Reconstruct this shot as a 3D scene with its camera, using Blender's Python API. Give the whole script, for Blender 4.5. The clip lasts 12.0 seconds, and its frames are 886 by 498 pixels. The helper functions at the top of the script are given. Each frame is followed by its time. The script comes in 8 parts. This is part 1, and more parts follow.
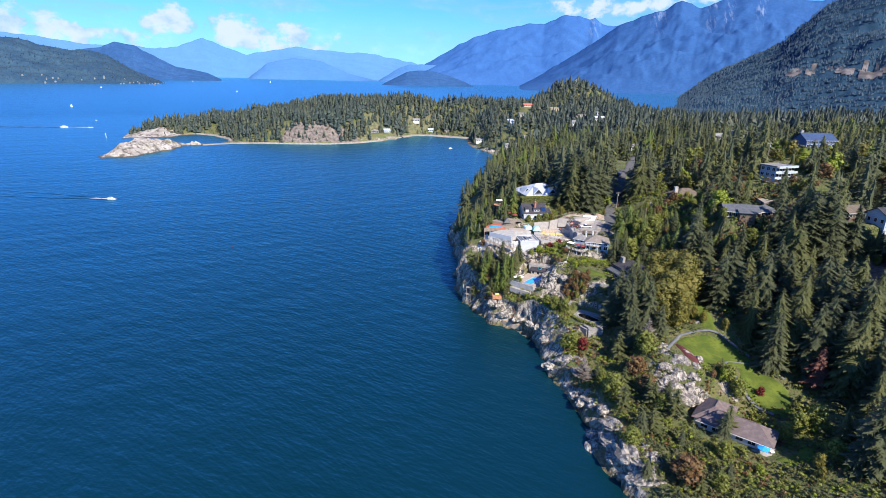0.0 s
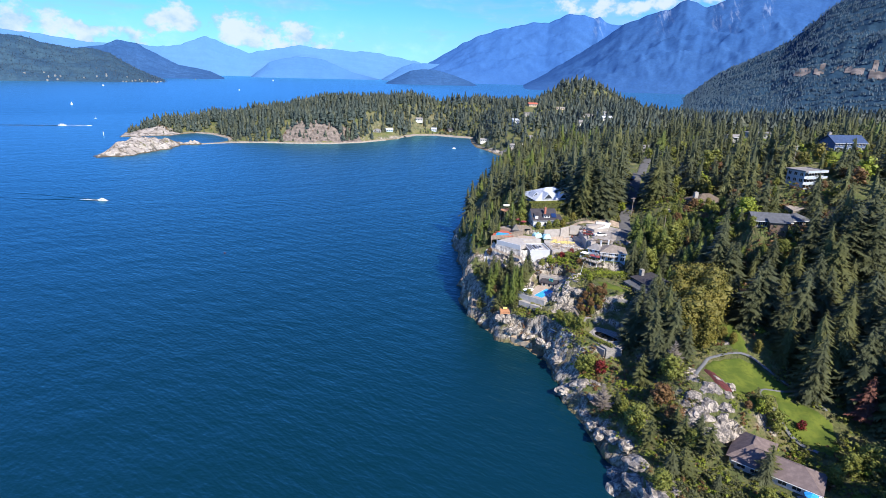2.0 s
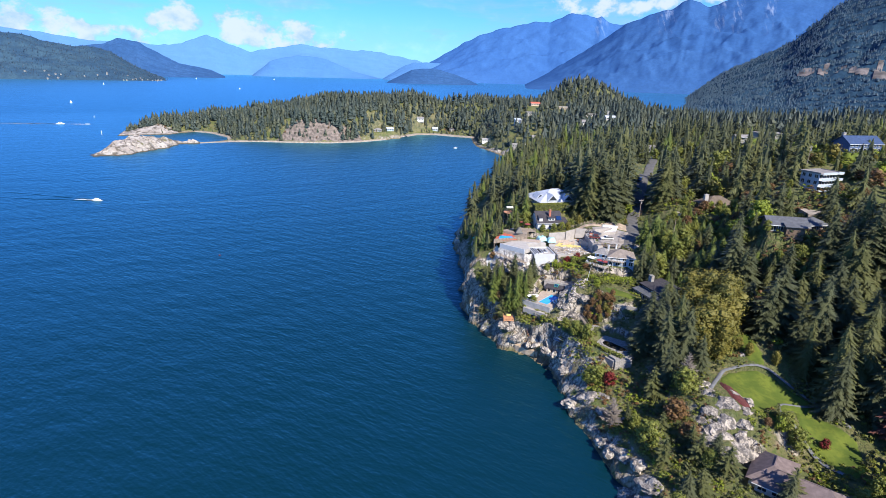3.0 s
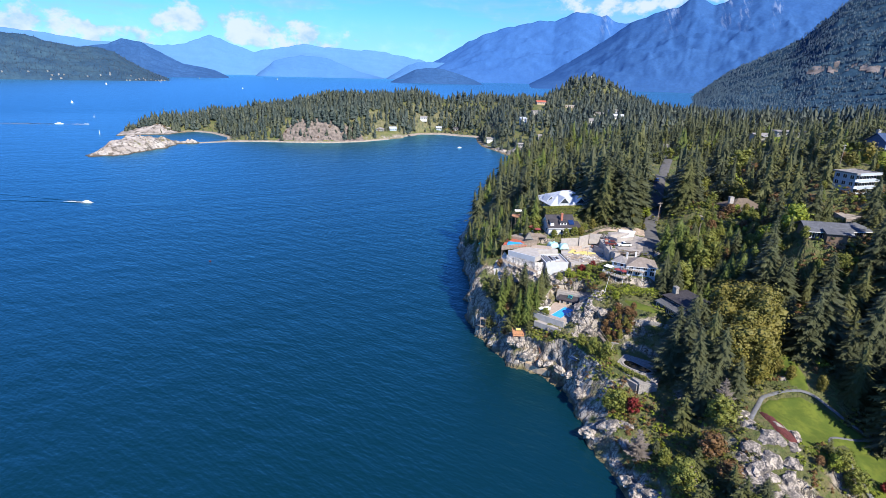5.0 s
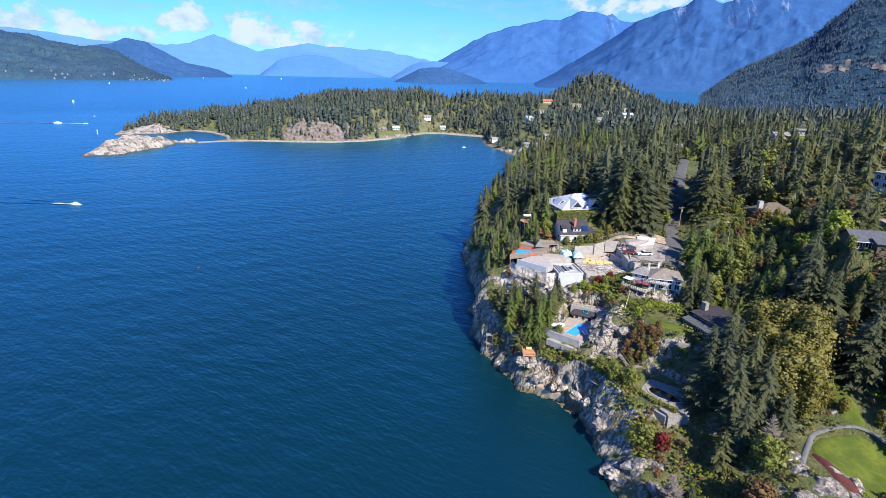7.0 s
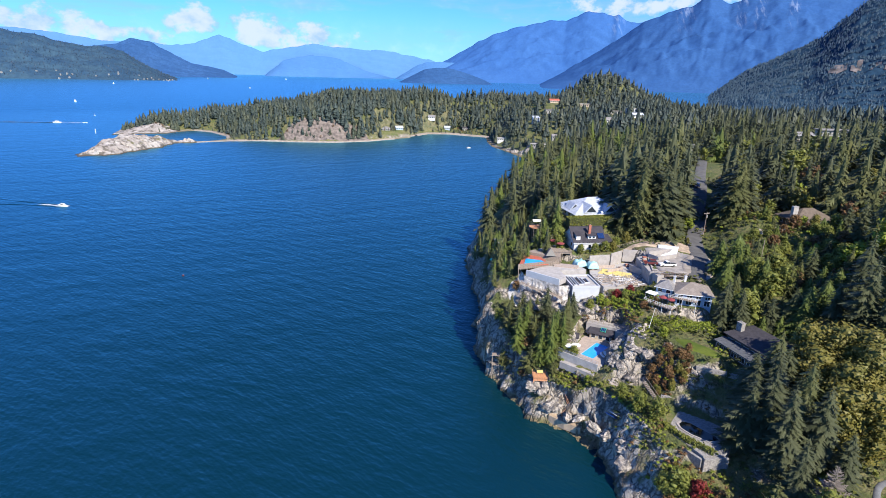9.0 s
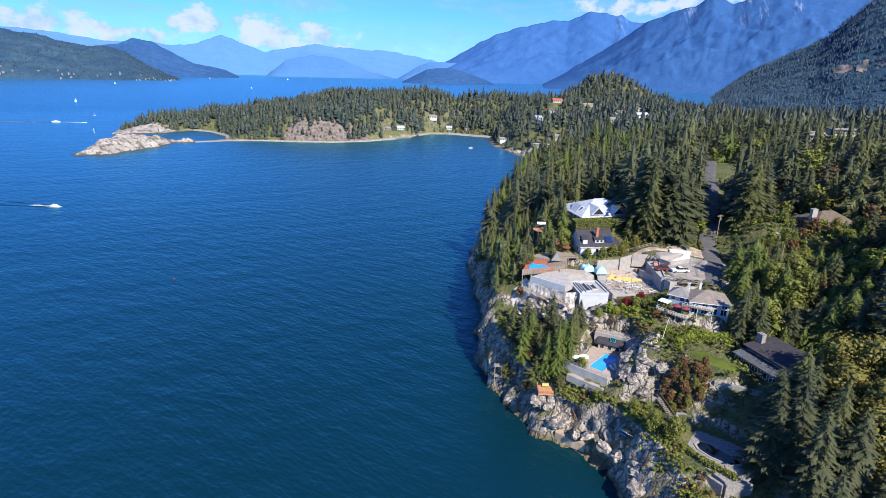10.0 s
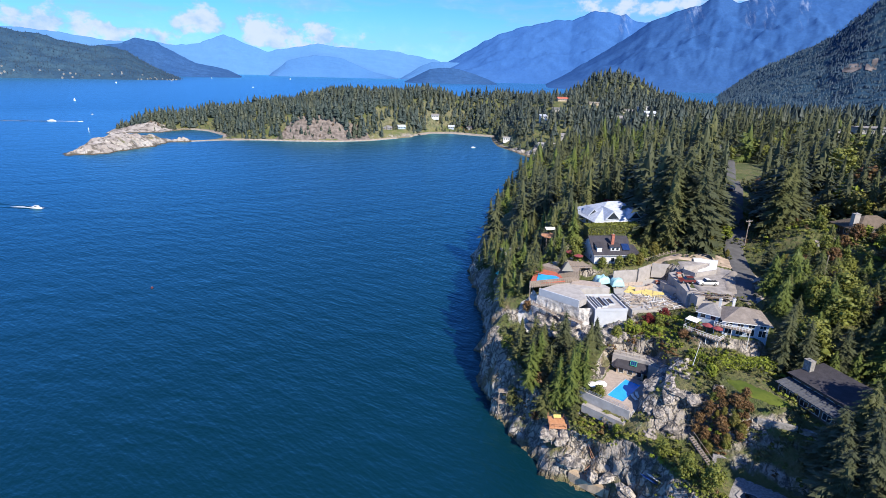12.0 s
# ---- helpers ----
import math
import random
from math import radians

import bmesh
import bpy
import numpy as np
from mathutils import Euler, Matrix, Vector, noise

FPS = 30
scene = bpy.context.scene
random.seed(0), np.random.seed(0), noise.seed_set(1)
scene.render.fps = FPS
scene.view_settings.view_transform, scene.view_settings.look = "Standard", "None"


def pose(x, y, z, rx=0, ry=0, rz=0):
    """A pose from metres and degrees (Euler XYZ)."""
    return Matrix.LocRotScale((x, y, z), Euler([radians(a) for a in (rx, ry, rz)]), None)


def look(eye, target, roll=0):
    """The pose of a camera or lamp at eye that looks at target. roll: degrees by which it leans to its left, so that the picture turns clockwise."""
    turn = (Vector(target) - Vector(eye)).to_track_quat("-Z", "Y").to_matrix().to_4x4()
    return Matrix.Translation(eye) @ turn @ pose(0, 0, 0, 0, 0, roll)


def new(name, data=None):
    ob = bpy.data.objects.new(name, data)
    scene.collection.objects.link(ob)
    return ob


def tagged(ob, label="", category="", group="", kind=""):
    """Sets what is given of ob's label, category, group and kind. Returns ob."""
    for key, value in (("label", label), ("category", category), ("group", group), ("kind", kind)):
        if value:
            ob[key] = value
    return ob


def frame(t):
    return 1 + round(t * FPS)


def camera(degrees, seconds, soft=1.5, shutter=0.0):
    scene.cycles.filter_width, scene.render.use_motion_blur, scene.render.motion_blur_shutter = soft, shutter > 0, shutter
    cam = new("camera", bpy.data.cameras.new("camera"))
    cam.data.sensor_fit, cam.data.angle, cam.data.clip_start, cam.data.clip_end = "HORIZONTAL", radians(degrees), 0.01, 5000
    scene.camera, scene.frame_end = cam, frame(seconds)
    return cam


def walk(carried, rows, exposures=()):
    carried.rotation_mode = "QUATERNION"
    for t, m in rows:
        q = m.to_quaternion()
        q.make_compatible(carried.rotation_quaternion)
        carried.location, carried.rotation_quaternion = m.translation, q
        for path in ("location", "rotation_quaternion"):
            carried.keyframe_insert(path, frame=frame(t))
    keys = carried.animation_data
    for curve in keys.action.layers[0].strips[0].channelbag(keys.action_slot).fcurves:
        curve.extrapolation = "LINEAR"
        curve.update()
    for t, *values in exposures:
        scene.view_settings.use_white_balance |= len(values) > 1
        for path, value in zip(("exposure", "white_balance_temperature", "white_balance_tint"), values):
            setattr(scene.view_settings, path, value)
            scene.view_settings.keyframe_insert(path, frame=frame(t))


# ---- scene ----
cam = camera(79.0, 12.0, 0.6)
PATH = [
    (0, (0.2, -2.893, 102.737), (0.215, -0.987, 102.13), 1.2), 
    (1.5, (-0.233, 10.479, 102.173), (-0.226, 12.384, 101.564), 1.3), 
    (3, (-0.488, 23.865, 100.987), (-0.486, 25.769, 100.375), 1.5), 
    (5.5, (-0.376, 46.633, 97.735), (-0.393, 48.537, 97.122), 1.3), 
    (7, (-0.159, 60.746, 96.021), (-0.187, 62.649, 95.407), 1.3), 
    (9.5, (0.788, 84.596, 92.042), (0.739, 86.5, 91.432), 1.4), 
    (12, (1.83, 108.063, 88.047), (1.767, 109.967, 87.438), 1.4), 
]
walk(cam, [(t, look(eye, target, roll)) for t, eye, target, roll in PATH], [(0, 1.02), (5.5, 1.02), (9, 0.97), (12, 0.88)])

# ---- light ----
SUN_AZ, SUN_EL = radians(148), radians(40)      # azimuth from +y towards +x
TO_SUN = Vector((math.sin(SUN_AZ) * math.cos(SUN_EL), math.cos(SUN_AZ) * math.cos(SUN_EL), math.sin(SUN_EL)))
sun_data = bpy.data.lights.new("sun", "SUN")
sun_data.energy, sun_data.angle, sun_data.color = 5.0, radians(0.6), (1.0, 0.925, 0.79)
sun = new("sun", sun_data)
sun.matrix_world = look((0, 0, 300), Vector((0, 0, 300)) - TO_SUN)


def make_world():
    w = bpy.data.worlds.new("sky")
    scene.world = w
    w.use_nodes = True
    nt = w.node_tree
    nt.nodes.clear()
    N, L = nt.nodes.new, nt.links.new
    sky = N("ShaderNodeTexSky")
    sky.sky_type, sky.sun_disc = "NISHITA", False
    sky.sun_elevation, sky.sun_rotation = SUN_EL, SUN_AZ
    sky.altitude, sky.air_density, sky.dust_density, sky.ozone_density = 0, 1.0, 0.0, 4.0
    tc = N("ShaderNodeTexCoord")
    sep = N("ShaderNodeSeparateXYZ")
    L(tc.outputs["Generated"], sep.inputs[0])

    def mth(op, a, b=None, c=None, clamp=False):
        n = N("ShaderNodeMath")
        n.operation, n.use_clamp = op, clamp
        for i, v in enumerate((a, b, c)):
            if v is None:
                continue
            if isinstance(v, (int, float)):
                n.inputs[i].default_value = v
            else:
                L(v, n.inputs[i])
        return n.outputs[0]

    def ramp(v, lo, hi):
        n = N("ShaderNodeMapRange")
        n.interpolation_type = "SMOOTHSTEP"
        L(v, n.inputs[0])
        n.inputs[1].default_value, n.inputs[2].default_value = lo, hi
        return n.outputs[0]

    az = mth("MULTIPLY", mth("ARCTAN2", sep.outputs[0], sep.outputs[1]), 57.2958)
    el = mth("MULTIPLY", mth("ARCSINE", sep.outputs[2]), 57.2958)

    def clouds(scale, stretch, detail, seed):
        comb = N("ShaderNodeCombineXYZ")
        L(mth("MULTIPLY", az, scale), comb.inputs[0])
        L(mth("MULTIPLY", el, scale * stretch), comb.inputs[1])
        comb.inputs[2].default_value = seed
        n = N("ShaderNodeTexNoise")
        n.inputs["Scale"].default_value = 1.0
        n.inputs["Detail"].default_value = detail
        n.inputs["Roughness"].default_value = 0.58
        L(comb.outputs[0], n.inputs["Vector"])
        return n.outputs["Fac"]

    def bank(a, wa, e, we):
        u = mth("DIVIDE", mth("SUBTRACT", az, a), wa)
        v = mth("DIVIDE", mth("SUBTRACT", el, e), we)
        return mth("MAXIMUM", mth("SUBTRACT", 1.0, mth("ADD", mth("MULTIPLY", u, u), mth("MULTIPLY", v, v))), -1.0)

    big = clouds(0.40, 1.35, 11, 7.4)
    banks = None
    for b in ((-36.5, 4.5, 3.5, 1.9), (-31.0, 4.5, 2.7, 1.4), (-25.0, 3.4, 4.4, 1.5), (-19.5, 4.4, 3.7, 2.0), (-15.4, 4.6, 3.3, 1.8), (-11.6, 3.4, 2.9, 1.2), (13.5, 5.2, 6.5, 1.2), (19.5, 3.5, 6.9, 0.9), (26, 2.6, 7.4, 1.0), (60, 20, 7, 2.5), (-70, 20, 5, 2.5)):
        k = bank(*b)
        banks = k if banks is None else mth("MAXIMUM", banks, k)
    puff = mth("MULTIPLY", ramp(mth("ADD", mth("MULTIPLY", banks, 0.25), big), 0.53, 0.74), 0.94)
    thin = clouds(0.10, 5.0, 6, 9.7)
    wisp = mth("MULTIPLY", ramp(thin, 0.44, 0.74), 0.6)
    low = mth("MULTIPLY", ramp(el, 0.5, 4.0), ramp(el, 14.0, 8.0))
    veil = mth("MULTIPLY", mth("MULTIPLY", ramp(el, 6.5, 2.0), ramp(el, -2.0, 0.5)), mth("MULTIPLY", clouds(0.16, 1.8, 5, 1.3), 0.75))
    cover = mth("MAXIMUM", mth("MAXIMUM", puff, veil), mth("MULTIPLY", wisp, low), clamp=True)
    shade = clouds(0.35, 1.4, 5, 5.5)
    tone = N("ShaderNodeMix")
    tone.data_type = "RGBA"
    tone.inputs["A"].default_value = (2.6, 4.3, 7.3, 1)
    tone.inputs["B"].default_value = (5.2, 6.0, 7.2, 1)
    L(ramp(mth("ADD", shade, mth("MULTIPLY", puff, 0.25)), 0.48, 0.80), tone.inputs["Factor"])
    mix = N("ShaderNodeMix")
    mix.data_type = "RGBA"
    L(cover, mix.inputs["Factor"])
    tint = N("ShaderNodeMix")
    tint.data_type, tint.blend_type = "RGBA", "MULTIPLY"
    tint.inputs["Factor"].default_value = 1.0
    hue = N("ShaderNodeMix")
    hue.data_type = "RGBA"
    hue.inputs["A"].default_value = (0.32, 0.74, 1.42, 1)      # clear northern air
    hue.inputs["B"].default_value = (0.64, 1.02, 1.75, 1)
    L(ramp(el, 5.0, 24.0), hue.inputs["Factor"])
    L(hue.outputs["Result"], tint.inputs["B"])
    L(sky.outputs[0], tint.inputs["A"])
    L(tint.outputs["Result"], mix.inputs["A"])
    L(tone.outputs["Result"], mix.inputs["B"])
    bg = N("ShaderNodeBackground")
    bg.inputs[1].default_value = 0.075
    L(mix.outputs["Result"], bg.inputs[0])
    out = N("ShaderNodeOutputWorld")
    L(bg.outputs[0], out.inputs[0])


make_world()


# ---- materials ----
class Nodes:
    """Short hand for building one node material."""

    def __init__(self, name, rough=0.8, metal=0.0, spec=0.5):
        self.mat = bpy.data.materials.new(name)
        self.mat.use_nodes = True
        self.nt = self.mat.node_tree
        self.bsdf = self.nt.nodes["Principled BSDF"]
        self.bsdf.inputs["Roughness"].default_value = rough
        self.bsdf.inputs["Metallic"].default_value = metal
        self.bsdf.inputs["Specular IOR Level"].default_value = spec
        self.geo = self.nt.nodes.new("ShaderNodeNewGeometry")

    def link(self, a, b):
        self.nt.links.new(a, b)

    def noise(self, scale, detail=4, rough=0.55, stretch=None, local=False):
        n = self.nt.nodes.new("ShaderNodeTexNoise")
        n.inputs["Scale"].default_value = scale
        n.inputs["Detail"].default_value = detail
        n.inputs["Roughness"].default_value = rough
        src = self.geo.outputs["Position"]
        if local:
            src = self.nt.nodes.new("ShaderNodeTexCoord").outputs["Object"]
        if stretch:
            m = self.nt.nodes.new("ShaderNodeMapping")
            m.inputs["Scale"].default_value = stretch[:3]
            if len(stretch) > 3:
                m.inputs["Rotation"].default_value = (0, 0, radians(stretch[3]))
            self.link(src, m.inputs[0])
            src = m.outputs[0]
        self.link(src, n.inputs["Vector"])
        return n.outputs["Fac"]

    def cracks(self, scale):
        """Distance to the joints of a blocky rock, bent by noise."""
        geo, n, mp, v = (self.nt.nodes.new(k) for k in ("ShaderNodeNewGeometry", "ShaderNodeTexNoise", "ShaderNodeVectorMath", "ShaderNodeTexVoronoi"))
        n.inputs["Scale"].default_value, n.inputs["Detail"].default_value = 0.5, 4
        self.link(geo.outputs["Position"], n.inputs["Vector"])
        mp.operation = "MULTIPLY_ADD"
        self.link(n.outputs["Color"], mp.inputs[0])
        mp.inputs[1].default_value = (3.0, 3.0, 3.0)
        squash = self.nt.nodes.new("ShaderNodeVectorMath")
        squash.operation = "MULTIPLY"
        squash.inputs[1].default_value = (1.0, 1.0, 0.45)
        self.link(geo.outputs["Position"], squash.inputs[0])
        self.link(squash.outputs[0], mp.inputs[2])
        v.feature = "DISTANCE_TO_EDGE"
        v.inputs["Scale"].default_value = scale
        self.link(mp.outputs[0], v.inputs["Vector"])
        return v.outputs["Distance"]

    def step(self, v, lo, hi, a=0.0, b=1.0):
        n = self.nt.nodes.new("ShaderNodeMapRange")
        n.interpolation_type = "SMOOTHSTEP"
        self.link(v, n.inputs[0])
        for i, x in enumerate((lo, hi, a, b)):
            n.inputs[i + 1].default_value = x
        return n.outputs[0]

    def math(self, op, a, b):
        n = self.nt.nodes.new("ShaderNodeMath")
        n.operation = op
        for i, v in enumerate((a, b)):
            if isinstance(v, (int, float)):
                n.inputs[i].default_value = v
            else:
                self.link(v, n.inputs[i])
        return n.outputs[0]

    def mix(self, fac, a, b):
        n = self.nt.nodes.new("ShaderNodeMix")
        n.data_type = "RGBA"
        for key, v in (("Factor", fac), ("A", a), ("B", b)):
            if isinstance(v, (int, float)):
                n.inputs[key].default_value = v
            elif isinstance(v, tuple):
                n.inputs[key].default_value = (*v, 1)
            else:
                self.link(v, n.inputs[key])
        return n.outputs["Result"]

    def color(self, v):
        if isinstance(v, tuple):
            self.bsdf.inputs["Base Color"].default_value = (*v, 1)
        else:
            self.link(v, self.bsdf.inputs["Base Color"])

    def bump(self, v, strength, distance):
        n = self.nt.nodes.new("ShaderNodeBump")
        n.inputs["Strength"].default_value = strength
        n.inputs["Distance"].default_value = distance
        self.link(v, n.inputs["Height"])
        self.link(n.outputs[0], self.bsdf.inputs["Normal"])

    def axis(self, which):
        s = self.nt.nodes.new("ShaderNodeSeparateXYZ")
        self.link(self.geo.outputs["Position"], s.inputs[0])
        return s.outputs[which]

    def up(self):
        s = self.nt.nodes.new("ShaderNodeSeparateXYZ")
        self.link(self.geo.outputs["Normal"], s.inputs[0])
        return s.outputs[2]


def plain(name, col, rough=0.7, metal=0.0, vary=0.25, scale=1.5, bump=0.0):
    """A surface with soft stains at two scales."""
    m = Nodes(name, rough, metal)
    dark = tuple(c * (1 - vary) for c in col)
    light = tuple(min(1, c * (1 + vary * 0.5)) for c in col)
    a = m.mix(m.step(m.noise(scale, 5), 0.3, 0.7), dark, light)
    b = m.mix(m.step(m.noise(scale * 7, 3), 0.35, 0.75, 0.0, 0.5), a, dark)
    m.color(b)
    if bump:
        m.bump(m.noise(scale * 10, 3), 0.5, bump)
    return m.mat


def leaf_material(name, a, b, c, clump=0.12):
    m = Nodes(name, 0.6, 0.0, 0.25)
    info = m.nt.nodes.new("ShaderNodeObjectInfo")
    t = m.mix(m.step(m.noise(clump, 3), 0.35, 0.65), a, b)
    t = m.mix(m.math("MULTIPLY", m.geo.outputs["Random Per Island"], 0.4), t, c)
    t = m.mix(m.math("MULTIPLY", info.outputs["Random"], 0.5), t, b)
    m.color(t)
    m.bsdf.inputs["Subsurface Weight"].default_value = 0.0
    return m.mat


FIR = leaf_material("fir_needles", (0.040, 0.048, 0.026), (0.059, 0.066, 0.031), (0.078, 0.086, 0.041))
CEDAR_GREEN = leaf_material("green_cedar_fans", (0.051, 0.072, 0.017), (0.081, 0.105, 0.023), (0.107, 0.125, 0.029), 0.2)
FIR_OLIVE = leaf_material("olive_needles", (0.052, 0.062, 0.023), (0.076, 0.080, 0.028), (0.094, 0.096, 0.037))
# Bluer than the near needles: air haze is mixed into both far colours.
FAR_FIR = leaf_material("hazed_far_needles", (0.027, 0.041, 0.038), (0.040, 0.055, 0.048), (0.048, 0.064, 0.054), 0.03)
FAR_OLIVE = leaf_material("hazed_olive_needles", (0.040, 0.052, 0.037), (0.058, 0.067, 0.044), (0.066, 0.075, 0.048), 0.03)
LEAF_GREEN = leaf_material("green_leaves", (0.078, 0.098, 0.019), (0.126, 0.137, 0.025), (0.168, 0.160, 0.032), 0.3)
LEAF_GOLD = leaf_material("gold_leaves", (0.085, 0.090, 0.020), (0.128, 0.114, 0.022), (0.165, 0.118, 0.024), 0.12)
LEAF_RUST = leaf_material("rust_leaves", (0.10, 0.045, 0.022), (0.13, 0.07, 0.028), (0.09, 0.08, 0.028), 0.4)
LEAF_RED = leaf_material("red_leaves", (0.091, 0.008, 0.011), (0.140, 0.015, 0.013), (0.063, 0.010, 0.010), 0.4)
LEAF_LIME = leaf_material("lime_leaves", (0.121, 0.158, 0.018), (0.182, 0.210, 0.022), (0.103, 0.137, 0.020), 0.4)
TWIG_GREY = leaf_material("bare_twigs", (0.150, 0.128, 0.112), (0.195, 0.165, 0.143), (0.105, 0.090, 0.075), 0.4)
BARK = plain("bark", (0.10, 0.075, 0.055), 0.9, scale=3)
TWIG_BARK = plain("grey_bark", (0.24, 0.21, 0.19), 0.9, scale=3)


def rock_color(m, pale=(0.50, 0.445, 0.38), mid=(0.32, 0.28, 0.242), dark=(0.065, 0.06, 0.06), open_at=0.385):
    big = m.step(m.noise(0.07, 4), 0.32, 0.68)
    crack = m.step(m.noise(0.75, 8, 0.68, (1.0, 1.0, 0.30)), open_at, open_at + 0.14)
    fine = m.step(m.noise(4.5, 5, 0.6), 0.3, 0.7)
    split = m.cracks(0.42)
    c = m.mix(big, mid, pale)
    c = m.mix(crack, dark, c)
    c = m.mix(m.step(split, 0.015, 0.06, 0.0, 1.0), dark, c)
    return m.mix(m.math("MULTIPLY", fine, 0.35), c, mid)


def make_ground():
    m = Nodes("cliff_and_soil", 0.9)
    rock = rock_color(m)
    tide = m.mix(m.step(m.noise(0.5, 4), 0.3, 0.7), (0.07, 0.055, 0.03), (0.24, 0.19, 0.10))
    z = m.math("ADD", m.axis(2), m.math("MULTIPLY", m.noise(0.35, 4), 2.0))
    rock = m.mix(m.step(z, 1.2, 2.7), tide, rock)
    soil = m.mix(m.step(m.noise(0.12, 5), 0.35, 0.65), (0.072, 0.088, 0.022), (0.15, 0.135, 0.055))
    soil = m.mix(m.step(m.noise(0.8, 5), 0.45, 0.7), soil, (0.07, 0.10, 0.02))
    up = m.math("ADD", m.up(), m.math("MULTIPLY", m.math("SUBTRACT", m.noise(0.25, 4), 0.5), 0.5))
    dry = m.mix(m.step(m.noise(0.2, 5), 0.4, 0.6), (0.20, 0.14, 0.085), (0.12, 0.115, 0.04))
    rock = m.mix(m.step(m.noise(0.11, 6, 0.6), 0.52, 0.62, 0, 0.85), rock, dry)
    c = m.mix(m.step(up, 0.66, 0.82), rock, soil)
    c = m.mix(m.step(z, 1.8, 3.4), rock, c)
    inland = m.math("MULTIPLY", m.step(m.math("ADD", m.axis(0), m.math("MULTIPLY", m.noise(0.05, 3), 20.0)), 92, 112), m.step(z, 12, 20))
    c = m.mix(inland, c, soil)
    c = m.mix(m.math("MULTIPLY", m.step(m.axis(1), 560, 700, 0.0, 0.8), m.step(z, 4, 8)), c, soil)
    m.color(c)
    m.bump(m.math("ADD", m.noise(0.8, 9, 0.66, (1.0, 1.0, 0.4)), m.math("MULTIPLY", m.math("MULTIPLY", m.step(m.cracks(0.42), 0.0, 0.12), m.step(up, 0.82, 0.66)), 0.35)), 1.0, 1.8)
    return m.mat


GROUND = make_ground()


def make_rock():
    m = Nodes("bare_rock", 0.9)
    m.color(rock_color(m, (0.44, 0.39, 0.335), (0.28, 0.245, 0.215), (0.06, 0.055, 0.055), 0.42))
    m.bump(m.noise(1.6, 8, 0.65), 0.9, 0.5)
    return m.mat


ROCK = make_rock()


def make_water():
    m = Nodes("sea_water")
    N = m.nt.nodes.new
    deep = m.mix(m.step(m.noise(0.004, 3), 0.3, 0.7), (0.0006, 0.0165, 0.0225), (0.0008, 0.0190, 0.0290))
    def crests(scale, detail, turn, long):
        """Noise drawn out along wave crests that run at an angle to the x axis."""
        mp, n = N("ShaderNodeMapping"), N("ShaderNodeTexNoise")
        mp.vector_type = "TEXTURE"
        mp.inputs["Rotation"].default_value = (0, 0, radians(turn))
        mp.inputs["Scale"].default_value = (long, 1, 1)
        n.inputs["Scale"].default_value, n.inputs["Detail"].default_value = scale, detail
        m.link(m.geo.outputs["Position"], mp.inputs[0])
        m.link(mp.outputs[0], n.inputs["Vector"])
        return n.outputs["Fac"]
    wave = m.math("ADD", m.math("ADD", crests(0.85, 3, -38, 2.0), m.math("MULTIPLY", crests(0.23, 2, -30, 2.6), 1.9)), m.math("MULTIPLY", crests(0.05, 2, 28, 3.0), 2.2))
    bump = N("ShaderNodeBump")
    bump.inputs["Strength"].default_value, bump.inputs["Distance"].default_value = 1.0, 0.36
    m.link(wave, bump.inputs["Height"])
    body, gloss, mix, fres = N("ShaderNodeBsdfDiffuse"), N("ShaderNodeBsdfGlossy"), N("ShaderNodeMixShader"), N("ShaderNodeFresnel")
    m.link(deep, body.inputs["Color"])
    gloss.inputs["Color"].default_value = (0.34, 0.80, 1.0, 1)
    gloss.inputs["Roughness"].default_value = 0.32
    fres.inputs["IOR"].default_value = 1.62
    m.link(bump.outputs[0], gloss.inputs["Normal"])
    m.link(bump.outputs[0], fres.inputs["Normal"])
    m.link(fres.outputs[0], mix.inputs[0])
    m.link(body.outputs[0], mix.inputs[1])
    m.link(gloss.outputs[0], mix.inputs[2])
    m.link(mix.outputs[0], m.nt.nodes["Material Output"].inputs["Surface"])
    return m.mat


WATER = make_water()


